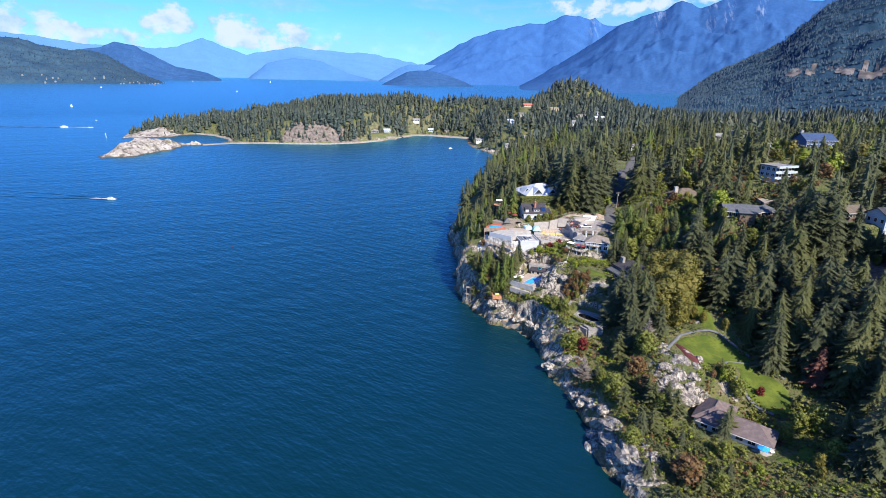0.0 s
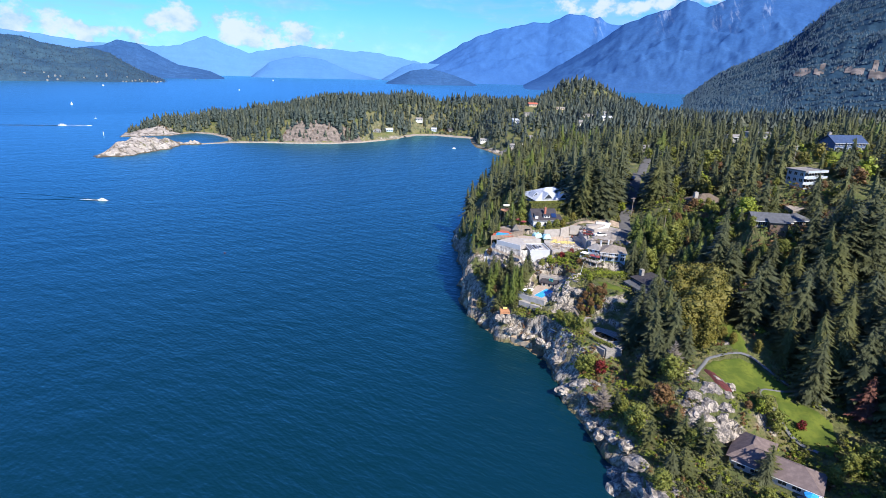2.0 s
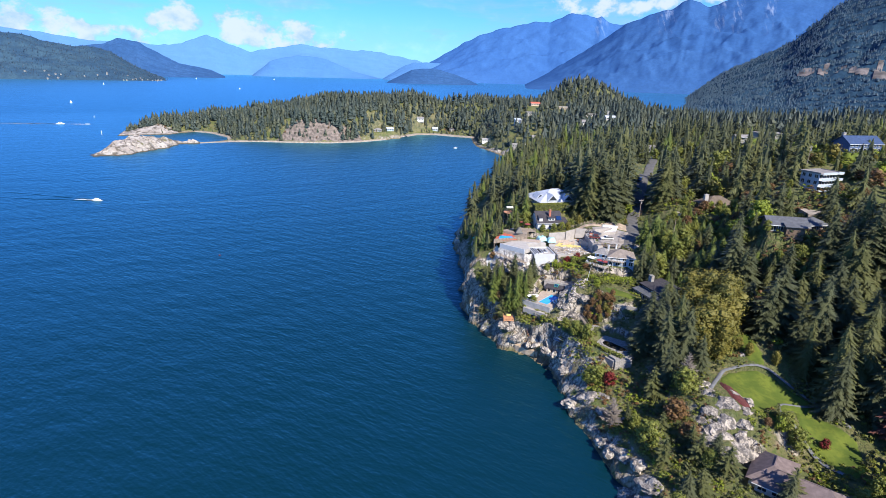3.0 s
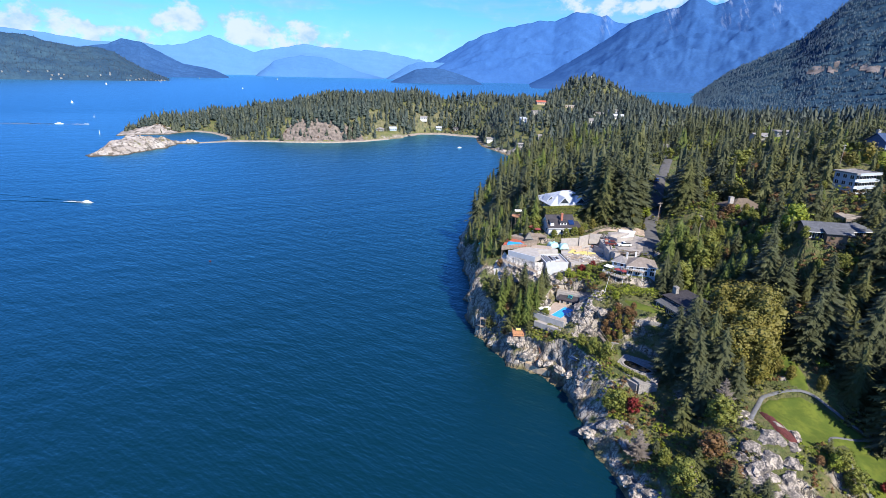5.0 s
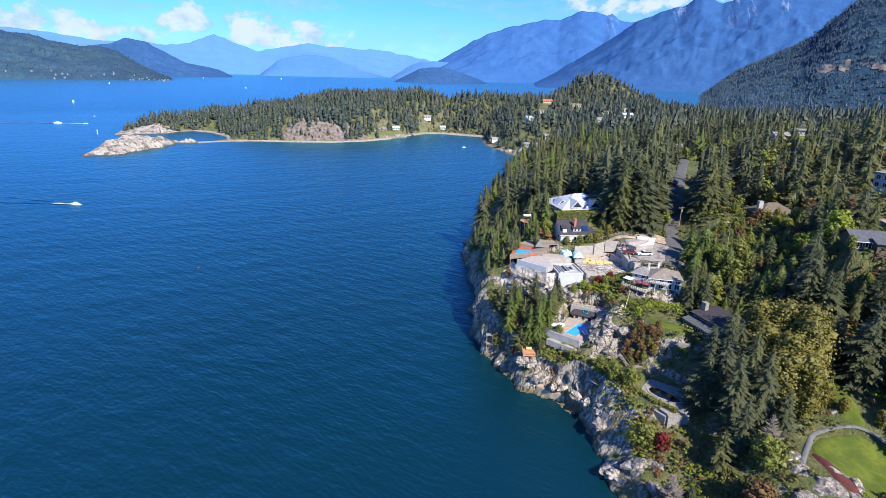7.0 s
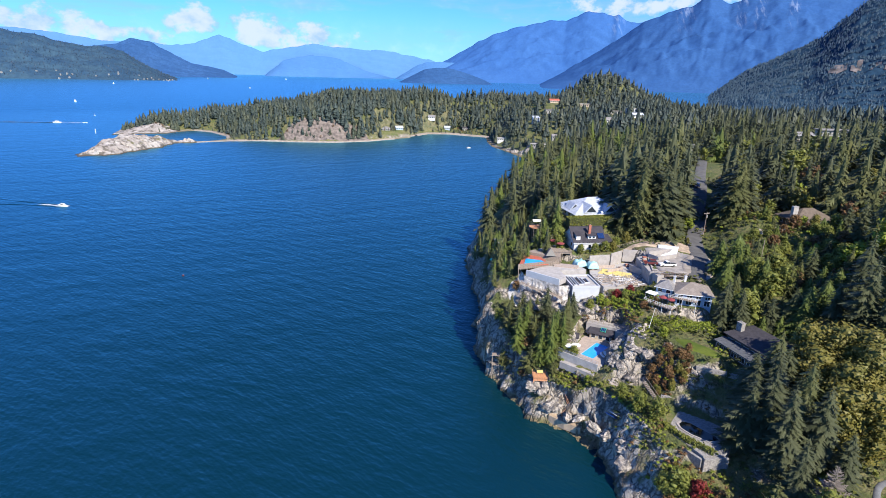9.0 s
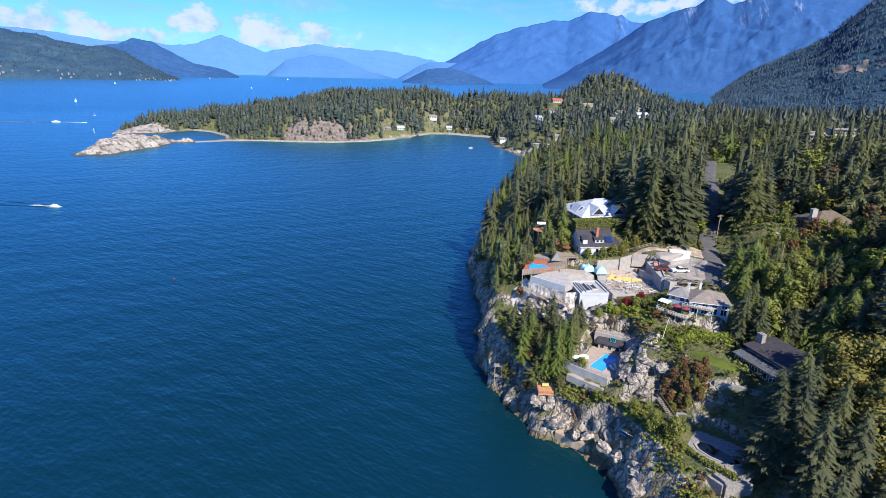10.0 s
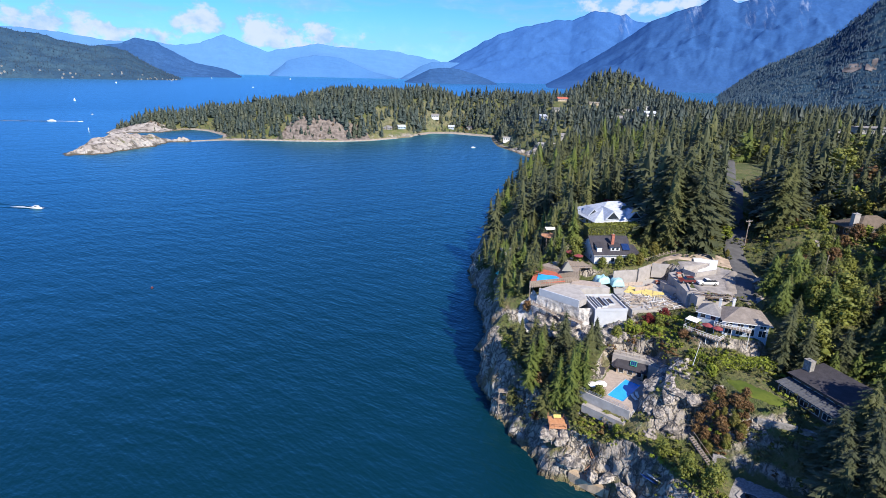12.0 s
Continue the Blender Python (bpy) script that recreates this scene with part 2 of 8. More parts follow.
def distant(name, hazed_woods, other, scale, amount=0.5, rock=None, slides=(), fine=0.4):
    """A far hillside with air haze put into its colours: woods, paler spurs and bare streaks."""
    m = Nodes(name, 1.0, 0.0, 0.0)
    c = m.mix(m.step(m.noise(scale, 6, 0.6), 0.38, 0.62, 0.0, amount), hazed_woods, other)
    c = m.mix(m.step(m.noise(scale * 16, 6, 0.65), 0.42, 0.62, 0.0, fine), c, tuple(v * 0.62 for v in hazed_woods))
    if rock:
        high = m.step(m.axis(2), 300, 480)
        bare = m.noise(scale * 2.2, 8, 0.68, (1.0, 1.0, 0.5))
        c = m.mix(m.math("MULTIPLY", m.step(bare, 0.62, 0.72, 0.0, 0.22), high), c, rock)
        bearing = m.math("DIVIDE", m.axis(0), m.axis(1))
        along = m.nt.nodes.new("ShaderNodeCombineXYZ")
        m.link(m.math("ADD", m.math("MULTIPLY", bearing, 170.0), m.math("MULTIPLY", m.axis(2), 0.014)), along.inputs[0])
        m.link(m.math("MULTIPLY", m.axis(2), 0.012), along.inputs[1])
        gully = m.nt.nodes.new("ShaderNodeTexNoise")
        gully.inputs["Scale"].default_value, gully.inputs["Detail"].default_value, gully.inputs["Roughness"].default_value = 1.0, 6, 0.65
        m.link(along.outputs[0], gully.inputs["Vector"])
        streak = gully.outputs["Fac"]
        for middle, half in slides:
            off = m.math("ABSOLUTE", m.math("SUBTRACT", bearing, middle), 0.0)
            c = m.mix(m.math("MULTIPLY", m.math("MULTIPLY", m.step(off, half, half * 0.3), m.step(streak, 0.48, 0.64, 0.0, 0.8)), m.step(m.axis(2), 360, 500)), c, rock)
    c = m.mix(m.step(m.noise(scale * 5, 6, 0.62, (1.0, 1.0, 0.5)), 0.42, 0.60, 0.0, fine), c, tuple(v * 0.72 for v in hazed_woods))
    m.color(c)
    m.bump(m.noise(scale * 9, 6, 0.62), 0.30, 5.0)
    return m.mat


# ---- mesh helpers ----
def mesh_of(name, verts, faces, material, smooth=False):
    me = bpy.data.meshes.new(name)
    verts = np.asarray(verts, dtype=np.float32)
    faces = np.asarray(faces, dtype=np.int32)
    k = faces.shape[1]
    me.vertices.add(len(verts))
    me.vertices.foreach_set("co", verts.ravel())
    me.loops.add(faces.size)
    me.loops.foreach_set("vertex_index", faces.ravel())
    me.polygons.add(len(faces))
    me.polygons.foreach_set("loop_start", np.arange(0, faces.size, k, dtype=np.int32))
    me.polygons.foreach_set("use_smooth", np.full(len(faces), smooth))
    me.update(calc_edges=True)
    me.materials.append(material)
    return me


class Shape:
    """Gathers boxes, prisms and sheets into one mesh of mixed faces."""

    def __init__(self):
        self.v, self.f = [], []

    def add(self, pts, faces):
        n = len(self.v)
        self.v += [tuple(p) for p in pts]
        self.f += [tuple(i + n for i in f) for f in faces]
        return self

    def box(self, x0, y0, z0, x1, y1, z1):
        p = [(x0, y0, z0), (x1, y0, z0), (x1, y1, z0), (x0, y1, z0), (x0, y0, z1), (x1, y0, z1), (x1, y1, z1), (x0, y1, z1)]
        return self.add(p, [(3, 2, 1, 0), (4, 5, 6, 7), (0, 1, 5, 4), (1, 2, 6, 5), (2, 3, 7, 6), (3, 0, 4, 7)])

    def prism(self, outline, z0, z1):
        n = len(outline)
        p = [(x, y, z0) for x, y in outline] + [(x, y, z1) for x, y in outline]
        f = [tuple(range(n - 1, -1, -1)), tuple(range(n, 2 * n))]
        f += [(i, (i + 1) % n, n + (i + 1) % n, n + i) for i in range(n)]
        return self.add(p, f)

    def sheet(self, quad, t):
        """A slab of thickness t below a face given counter-clockwise from above."""
        n = len(quad)
        p = [Vector(q) for q in quad]
        nrm = (p[1] - p[0]).cross(p[2] - p[0]).normalized() * t
        pts = p + [q - nrm for q in p]
        f = [tuple(range(n)), tuple(range(2 * n - 1, n - 1, -1))]
        f += [(i, n + i, n + (i + 1) % n, (i + 1) % n) for i in range(n)]
        return self.add(pts, f)

    def tube(self, a, b, r0, r1=None, n=8):
        a, b = Vector(a), Vector(b)
        r1 = r0 if r1 is None else r1
        d = (b - a).normalized()
        u = d.orthogonal().normalized()
        w = d.cross(u)
        ring = [(math.cos(6.28318 * i / n), math.sin(6.28318 * i / n)) for i in range(n)]
        pts = [a + (u * c + w * s) * r0 for c, s in ring] + [b + (u * c + w * s) * r1 for c, s in ring]
        f = [(i, (i + 1) % n, n + (i + 1) % n, n + i) for i in range(n)]
        f += [tuple(range(n - 1, -1, -1)), tuple(range(n, 2 * n))]
        return self.add(pts, f)

    def mesh(self, name, material, smooth=False):
        me = bpy.data.meshes.new(name)
        me.from_pydata(self.v, [], self.f)
        me.materials.append(material)
        if smooth:
            me.polygons.foreach_set("use_smooth", [True] * len(me.polygons))
        return me


def part(name, mesh, parent, label=""):
    ob = new(name, mesh)
    ob.parent = parent
    return tagged(ob, label)


def thing(name, label, category, place=None, group="", mesh=None, kind=""):
    ob = new(name, mesh)
    if place is not None:
        ob.matrix_world = place
    return tagged(ob, label, category, group, kind)


# ---- the lie of the land ----
COAST_A = [(110, -300), (70, -60), (56, 80), (51, 110), (47, 119), (45.5, 128), (49, 139), (45.5, 149), (44.5, 158), (40.5, 171), (42, 180), (42, 187), (39.5, 196), (33, 206),
           (25, 211.5), (20, 219), (16, 228), (11.5, 240), (7.3, 250), (9, 262), (11, 282), (11, 307), (8.5, 328), (5.3, 342), (8, 365), (13, 400), (20, 450), (32, 520),
           (52, 600), (96, 690), (92, 722), (81, 738), (63, 805), (48, 850), (44, 902), (45, 974)]
COAST_B = [(19, 984), (-18, 1006), (-55, 999), (-71, 967), (-99, 910), (-134, 871), (-177, 847), (-229, 840), (-276, 841), (-305, 834), (-345, 815), (-348, 826), (-330, 855),
           (-345, 890), (-391, 937), (-427, 955), (-442, 932), (-446, 905), (-480, 890), (-510, 872), (-538, 938), (-520, 1010), (-450, 1060), (-300, 1150), (-150, 1230), (0, 1260),
           (100, 1260), (200, 1270), (320, 1260), (470, 1190), (640, 1120), (1000, 1060), (2600, 1000), (2600, -300)]
COAST = np.array(COAST_A + COAST_B, float)
ISLET = np.array([(-350, 812), (-374, 790), (-372, 750), (-380, 712), (-394, 671), (-417, 659), (-428, 672), (-432, 720), (-430, 760), (-415, 800), (-380, 812)], float)

SPOT_A = [(58, 70, 4), (52, 127, 7.5), (56, 117, 7.5), (53, 147, 7), (47.5, 172, 6.5), (95, 70, 12), (135, 80, 22), (190, 90, 42), (64, 112, 5.0), (86, 124, 6.5), (94, 136, 7.0), (122, 122, 11), (160, 125, 27), (220, 140, 52), (63, 142, 8),
          (73, 141, 12), (80, 159, 16.5), (94, 152, 14.0), (108, 140, 9), (106, 150, 12), (140, 160, 22), (175, 175, 40), (50, 160, 5), (58, 174, 9), (80, 180, 18), (104, 186, 22),
          (56, 190, 14), (49, 204, 14), (63, 214, 25.5), (80, 215, 24.5), (108, 208, 30), (126, 221, 46), (150, 210, 44), (42, 224, 16), (54, 217, 25)]
SPOT_B = [(27, 220, 11.5), (24.5, 219.5, 10.5), (31, 215, 10.5), (22, 226, 12), (18, 236, 14), (31, 236, 19), (40, 236, 22), (24, 245, 18), (52, 238, 25), (64, 238, 29), (72, 250, 32.5), (78, 272, 34), (27, 262, 25.5), (42, 262, 28), (49, 277, 32.5), (47, 300, 37), (75, 302, 37),
          (19, 300, 19), (123, 273, 45), (169, 266, 58), (98, 246, 35), (145, 244, 46), (14, 340, 10), (30, 340, 22), (60, 340, 36), (105, 340, 48), (170, 340, 53), (235, 330, 64), (26, 280, 26), (200, 290, 65), (206, 300, 69), (220, 308, 69), (190, 305, 63)]
SPOT_C = [(40, 420, 20), (70, 420, 32), (130, 420, 46), (220, 420, 50), (70, 520, 22), (140, 540, 40), (260, 540, 46), (130, 660, 22), (220, 700, 42), (360, 700, 46), (104, 773, 12), (150, 850, 38),
          (236, 848, 50), (150, 975, 58), (62, 860, 22), (90, 920, 34), (270, 1130, 92), (330, 1060, 56), (420, 1000, 40), (520, 900, 38), (700, 800, 40), (0, 1030, 4), (40, 1065, 30), (20, 1120, 56), (-60, 1080, 60), (-180, 1010, 56), (-290, 960, 36)]
SPOT_D = [(-200, 900, 34), (-125, 985, 44), (-400, 985, 20), (-470, 960, 13), (-505, 920, 8), (400, 250, 74), (500, 450, 64), (900, 400, 84), (1500, 600, 95), (120, 1120, 52), (200, 1200, 50), (-330, 880, 12), (450, 1150, 24)]
SPOTS = np.array(SPOT_A + SPOT_B + SPOT_C + SPOT_D, float)


def shore_distance(poly, x, y):
    """Distance to the shore, positive on land."""
    best = np.full(x.shape, 1e9)
    inside = np.zeros(x.shape, bool)
    for (ax, ay), (bx, by) in zip(poly, np.roll(poly, -1, axis=0)):
        dx, dy = bx - ax, by - ay
        t = np.clip(((x - ax) * dx + (y - ay) * dy) / (dx * dx + dy * dy), 0, 1)
        best = np.minimum(best, (x - ax - t * dx) ** 2 + (y - ay - t * dy) ** 2)
        if ay != by:
            inside ^= ((ay > y) != (by > y)) & (x < (bx - ax) * (y - ay) / (by - ay) + ax)
    return np.sqrt(best) * np.where(inside, 1, -1)


def wobble(x, y, size, seed, octaves=4):
    """Smooth noise of about -1 to 1, over arrays."""
    rng = np.random.RandomState(seed)
    out, amp, norm = np.zeros(x.shape), 1.0, 0.0
    for _ in range(octaves):
        g = rng.rand(64, 64) * 2 - 1
        u, v = x / size + rng.rand() * 64, y / size + rng.rand() * 64
        i, j = np.floor(u).astype(int), np.floor(v).astype(int)
        a, b = u - i, v - j
        a, b = a * a * (3 - 2 * a), b * b * (3 - 2 * b)
        i0, i1, j0, j1 = i % 64, (i + 1) % 64, j % 64, (j + 1) % 64
        out += amp * (g[i0, j0] * (1 - a) * (1 - b) + g[i1, j0] * a * (1 - b) + g[i0, j1] * (1 - a) * b + g[i1, j1] * a * b)
        norm += amp
        amp, size = amp * 0.5, size * 0.5
    return out / norm * 1.6


PADS = [      # level places: x, y, half width, half depth, turn, height
    (42.6, 224.6, 7.0, 5.0, 49, 16.0), (47, 231.5, 3.4, 2.2, -27, 16.0), (43, 251, 4.6, 5.0, 8, 23.5), (58.5, 257.5, 11.0, 10.5, 20, 27.6), (75, 257, 6.5, 7.5, 5, 33.0),
    (49, 279, 6.5, 6.0, 7, 32.2), (58, 306, 12, 11, 15, 38.0), (69.5, 233.5, 6.5, 4.5, -12, 29.5), (80, 208.5, 7.5, 5.0, -72, 23.8), (67, 211, 5.0, 3.0, -50, 25.0),
    (85.7, 130.2, 11, 5.5, -39, 6.5), (59, 190, 5.0, 6.0, -35, 14.0), (172, 268, 10, 8, 20, 55.0), (131, 219, 10, 7, -15, 49.0), (128, 276, 9, 7, 5, 43.5), (112, 268, 4, 3, 0, 42.0),
    (209, 302, 12, 8, 10, 69.5), (255, 460, 16, 9, 0, 60.0), (168, 203, 9, 6, 10, 52.0), (-112, 926, 8, 6, 0, 11.5), (-94, 942, 7, 6, 20, 11.5)]


def land(x, y):
    x, y = np.asarray(x, float), np.asarray(y, float)
    d = shore_distance(COAST, x, y)
    num, den = np.zeros(x.shape), np.zeros(x.shape)
    for sx, sy, sz in SPOTS:
        r2 = (x - sx) ** 2 + (y - sy) ** 2
        soft = 20 if sy < 360 else 500
        w = 1.0 / (r2 + soft) ** 2 * soft
        num += w * sz
        den += w
    h = num / den
    near = np.clip((420 - y) / 60, 0, 1)
    edge = d + wobble(x, y, 9, 3) * 1.8 * near
    width = 6.4 + 2.6 * wobble(x, y, 30, 8) + 36 * (1 - near)
    t = np.clip(edge / width, 0, 1)
    rise = np.where(near > 0.5, t ** 0.8, t * t * (3 - 2 * t))
    h = h * rise + wobble(x, y, 14, 5) * 0.9 * t
    h = np.where(d > 0, np.maximum(h, 0.25 * np.clip(d, 0, 2)), d * 0.8)
    for px, py, hw, hd, turn, pz in PADS:
        c, s = math.cos(radians(turn)), math.sin(radians(turn))
        u, v = (x - px) * c + (y - py) * s, -(x - px) * s + (y - py) * c
        out = np.hypot(np.maximum(np.abs(u) - hw, 0), np.maximum(np.abs(v) - hd, 0))
        k = np.clip(1 - out / (3.0 if py < 700 else 16.0), 0, 1)
        k = k * k * (3 - 2 * k)
        h = h * (1 - k) + pz * k
    return np.maximum(h, -6)


def ground_z(x, y):
    return float(land(np.array([x]), np.array([y]))[0])


def spaced(*runs):
    out = []
    for a, b, s in runs:
        out += list(np.arange(a, b - 1e-6, s))
    return np.array(out + [runs[-1][1]])


def grid_mesh(name, X, Y, Z, material, keep=None, smooth=True):
    ny, nx = X.shape
    v = np.stack([X, Y, Z], -1).reshape(-1, 3)
    i = np.arange(ny * nx).reshape(ny, nx)
    f = np.stack([i[:-1, :-1], i[:-1, 1:], i[1:, 1:], i[1:, :-1]], -1).reshape(-1, 4)
    if keep is not None:
        f = f[keep[f].any(axis=1)]
    return mesh_of(name, v, f, material, smooth)


def build_ground():
    xs = spaced((-640, 0, 8), (0, 70, 0.9), (70, 130, 2), (130, 260, 5), (260, 700, 16), (700, 2600, 100))
    ys = spaced((-300, 40, 20), (40, 95, 5), (95, 300, 0.9), (300, 380, 2), (380, 700, 6), (700, 1100, 6), (1100, 1700, 14))
    X, Y = np.meshgrid(xs, ys)
    Z = land(X, Y)
    gy, gx = np.gradient(Z, ys, xs)
    steep = np.clip((np.hypot(gx, gy) - 0.7) / 1.2, 0, 1) * np.clip((420 - Y) / 60, 0, 1)
    # crags: push steep faces in and out in rough vertical ribs
    rib = wobble(X + Z * 0.25, Y - Z * 0.2, 6.5, 21, 4) * 2.4
    knob = wobble(X * 0.6 + Z, Y * 0.6 - Z, 3.4, 22, 3) * 1.2 - np.abs(wobble(X - Z * 0.4, Y + Z * 0.3, 2.6, 24, 2)) * 1.3
    n = np.hypot(gx, gy) + 1e-6
    push = (rib + knob) * steep
    X, Y = X - gx / n * push, Y - gy / n * push
    Z = Z + wobble(X, Y, 3.2, 23, 3) * 0.7 * steep
    keep = (Z > -5.5).ravel()
    tagged(new("ground", grid_mesh("ground", X, Y, Z, GROUND, keep)), "wooded rocky headland with grey and pale cliffs above the sea", "ground", kind="structure")


def sea_height(r):
    """The sheet lifts far out, as the distance beyond is drawn in."""
    r = np.asarray(r, float)
    far = np.clip(r, 1500, 4660)
    true = 1500 - 5000 * np.log(1 - (far - 1500) / 3200)
    return 97 * (1 - far / true)


def build_sea():
    rs = spaced((0, 400, 40), (400, 1500, 100), (1500, 4950, 50))
    an = np.linspace(2 * math.pi, 0, 145)
    R, A = np.meshgrid(rs, an)
    X, Y, Z = R * np.sin(A), 50 + R * np.cos(A), sea_height(R)
    me = grid_mesh("water", X, Y, Z, WATER)
    tagged(new("water", me), "deep blue sea with a light chop", "water", kind="structure")


build_ground()
build_sea()


# ---- distance ----
def ridge(name, label, a0, a1, r0, r1, peaks, material, spur=0.18, seed=1, step=0.12, rows=54, rough=0.12):
    """A range of hills: a skyline over azimuths, with spurs running down to its foot."""
    az = np.arange(a0, a1, step)
    pa, pe = np.array([p[0] for p in peaks]), np.array([p[1] for p in peaks])
    sky = np.interp(az, pa, pe)
    jag = wobble(az * 10, az * 0, 9, seed, 5) * rough * np.clip(sky + 0.9, 0, 2)
    s = np.linspace(0, 1.25, rows)
    A, S = np.meshgrid(az, s)
    R = r0 + (r1 - r0) * S
    foot = float(sea_height(r0)) - 3
    crest = 97 + r1 * np.tan(np.radians(sky[None, :] + jag[None, :] * np.clip(S, 0, 1) ** 8))
    up = np.where(S <= 1, S ** 0.9, 1 - (S - 1) * 3)
    fall = wobble(A * r1 / 57.3 + S * 900, S * 1500 - A * 9, 230, seed + 7, 5)
    gully = wobble(A * r1 / 57.3 - S * 420, S * 800, 150, seed + 9, 4)
    relief = 0.30 - 0.85 * np.abs(fall) - 0.30 * np.abs(gully)
    Z = foot + (crest - foot) * (up + relief * spur * np.sin(np.clip(S, 0, 1) * math.pi) ** 0.8)
    Z = np.where(S >= 1, np.minimum(Z, crest), np.minimum(Z, foot + (crest - foot) * (0.55 + 0.45 * S)))
    X, Y = R * np.sin(np.radians(A)), 50 + R * np.cos(np.radians(A))
    ob = new(name, grid_mesh(name, X, Y, Z, material))
    tagged(ob, label, "mountains", kind="structure")
    return X, Y, Z


# Blue air haze is put into the base colours of these far hillsides.
FAR_BLUE = distant("far_hazed_hills", (0.068, 0.165, 0.345), (0.078, 0.18, 0.365), 0.004, 0.6, fine=0.08)
MID_BLUE = distant("mid_hazed_hills", (0.054, 0.14, 0.31), (0.062, 0.152, 0.325), 0.004, 0.6, fine=0.12)
HILL_BLUE = distant("hill_haze_blue", (0.027, 0.074, 0.185), (0.036, 0.09, 0.21), 0.006, 0.6)
# Island shore: dark woods whose base colour already holds the haze blue.
SHORE_BLUE = distant("shore_haze_blue", (0.028, 0.062, 0.11), (0.045, 0.085, 0.12), 0.01, 0.8)
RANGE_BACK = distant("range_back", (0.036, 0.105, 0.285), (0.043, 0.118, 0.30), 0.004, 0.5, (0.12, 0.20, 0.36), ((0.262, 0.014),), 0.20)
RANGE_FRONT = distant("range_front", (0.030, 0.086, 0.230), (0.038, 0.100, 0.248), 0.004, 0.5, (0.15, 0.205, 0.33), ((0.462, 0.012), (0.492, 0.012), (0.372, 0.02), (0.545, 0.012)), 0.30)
# Mountainside woods, with bluish air haze laid into the colour.
SLOPE_NEAR = distant("slope_near_hazed", (0.022, 0.050, 0.086), (0.027, 0.056, 0.090), 0.008, 0.8, fine=0.5)

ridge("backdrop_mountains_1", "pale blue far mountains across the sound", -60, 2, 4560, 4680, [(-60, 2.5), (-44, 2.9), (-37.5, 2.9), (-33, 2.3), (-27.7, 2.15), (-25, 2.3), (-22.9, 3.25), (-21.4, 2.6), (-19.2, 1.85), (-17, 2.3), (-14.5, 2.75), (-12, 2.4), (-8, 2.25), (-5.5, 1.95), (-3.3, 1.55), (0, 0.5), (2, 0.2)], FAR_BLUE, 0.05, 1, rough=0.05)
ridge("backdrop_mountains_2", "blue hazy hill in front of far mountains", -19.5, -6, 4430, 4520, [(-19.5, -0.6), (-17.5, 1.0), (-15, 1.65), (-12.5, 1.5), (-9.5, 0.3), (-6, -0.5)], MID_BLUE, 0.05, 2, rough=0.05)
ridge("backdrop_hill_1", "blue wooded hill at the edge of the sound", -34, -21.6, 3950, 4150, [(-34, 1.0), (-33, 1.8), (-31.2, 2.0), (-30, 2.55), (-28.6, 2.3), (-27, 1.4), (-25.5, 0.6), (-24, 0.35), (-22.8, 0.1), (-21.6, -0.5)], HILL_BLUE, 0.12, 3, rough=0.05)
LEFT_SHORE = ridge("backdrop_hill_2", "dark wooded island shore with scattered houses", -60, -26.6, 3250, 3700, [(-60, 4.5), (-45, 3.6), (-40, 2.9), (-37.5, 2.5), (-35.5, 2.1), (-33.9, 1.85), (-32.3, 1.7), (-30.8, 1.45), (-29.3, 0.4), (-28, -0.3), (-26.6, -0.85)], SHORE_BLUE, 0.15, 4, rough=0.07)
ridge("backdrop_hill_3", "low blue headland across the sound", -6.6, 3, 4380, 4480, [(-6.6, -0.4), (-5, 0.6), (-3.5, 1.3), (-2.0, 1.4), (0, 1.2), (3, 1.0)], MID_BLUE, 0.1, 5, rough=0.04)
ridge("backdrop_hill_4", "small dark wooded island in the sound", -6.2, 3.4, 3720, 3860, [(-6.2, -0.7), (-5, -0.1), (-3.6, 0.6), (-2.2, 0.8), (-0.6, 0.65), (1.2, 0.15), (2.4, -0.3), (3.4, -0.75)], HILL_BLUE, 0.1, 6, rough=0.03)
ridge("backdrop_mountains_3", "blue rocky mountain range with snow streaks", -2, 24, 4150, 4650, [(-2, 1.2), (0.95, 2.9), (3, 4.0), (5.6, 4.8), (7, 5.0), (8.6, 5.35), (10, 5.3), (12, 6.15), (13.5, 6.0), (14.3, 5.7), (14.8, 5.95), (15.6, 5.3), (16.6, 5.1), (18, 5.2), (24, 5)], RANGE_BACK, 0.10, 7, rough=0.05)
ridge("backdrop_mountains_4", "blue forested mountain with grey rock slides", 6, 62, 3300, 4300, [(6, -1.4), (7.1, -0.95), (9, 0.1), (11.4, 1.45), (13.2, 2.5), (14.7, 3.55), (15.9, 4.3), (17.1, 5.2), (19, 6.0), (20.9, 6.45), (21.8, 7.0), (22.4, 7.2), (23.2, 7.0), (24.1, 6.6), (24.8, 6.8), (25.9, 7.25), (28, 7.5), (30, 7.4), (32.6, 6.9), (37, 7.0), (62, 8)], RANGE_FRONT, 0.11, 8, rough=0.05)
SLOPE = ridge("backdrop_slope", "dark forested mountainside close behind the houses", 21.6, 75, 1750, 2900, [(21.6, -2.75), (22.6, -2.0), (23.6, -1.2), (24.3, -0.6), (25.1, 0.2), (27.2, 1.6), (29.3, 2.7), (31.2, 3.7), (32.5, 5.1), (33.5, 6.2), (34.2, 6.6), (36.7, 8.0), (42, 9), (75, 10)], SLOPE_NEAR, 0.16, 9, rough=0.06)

# ---- trees and undergrowth ----
rng = np.random.RandomState(11)


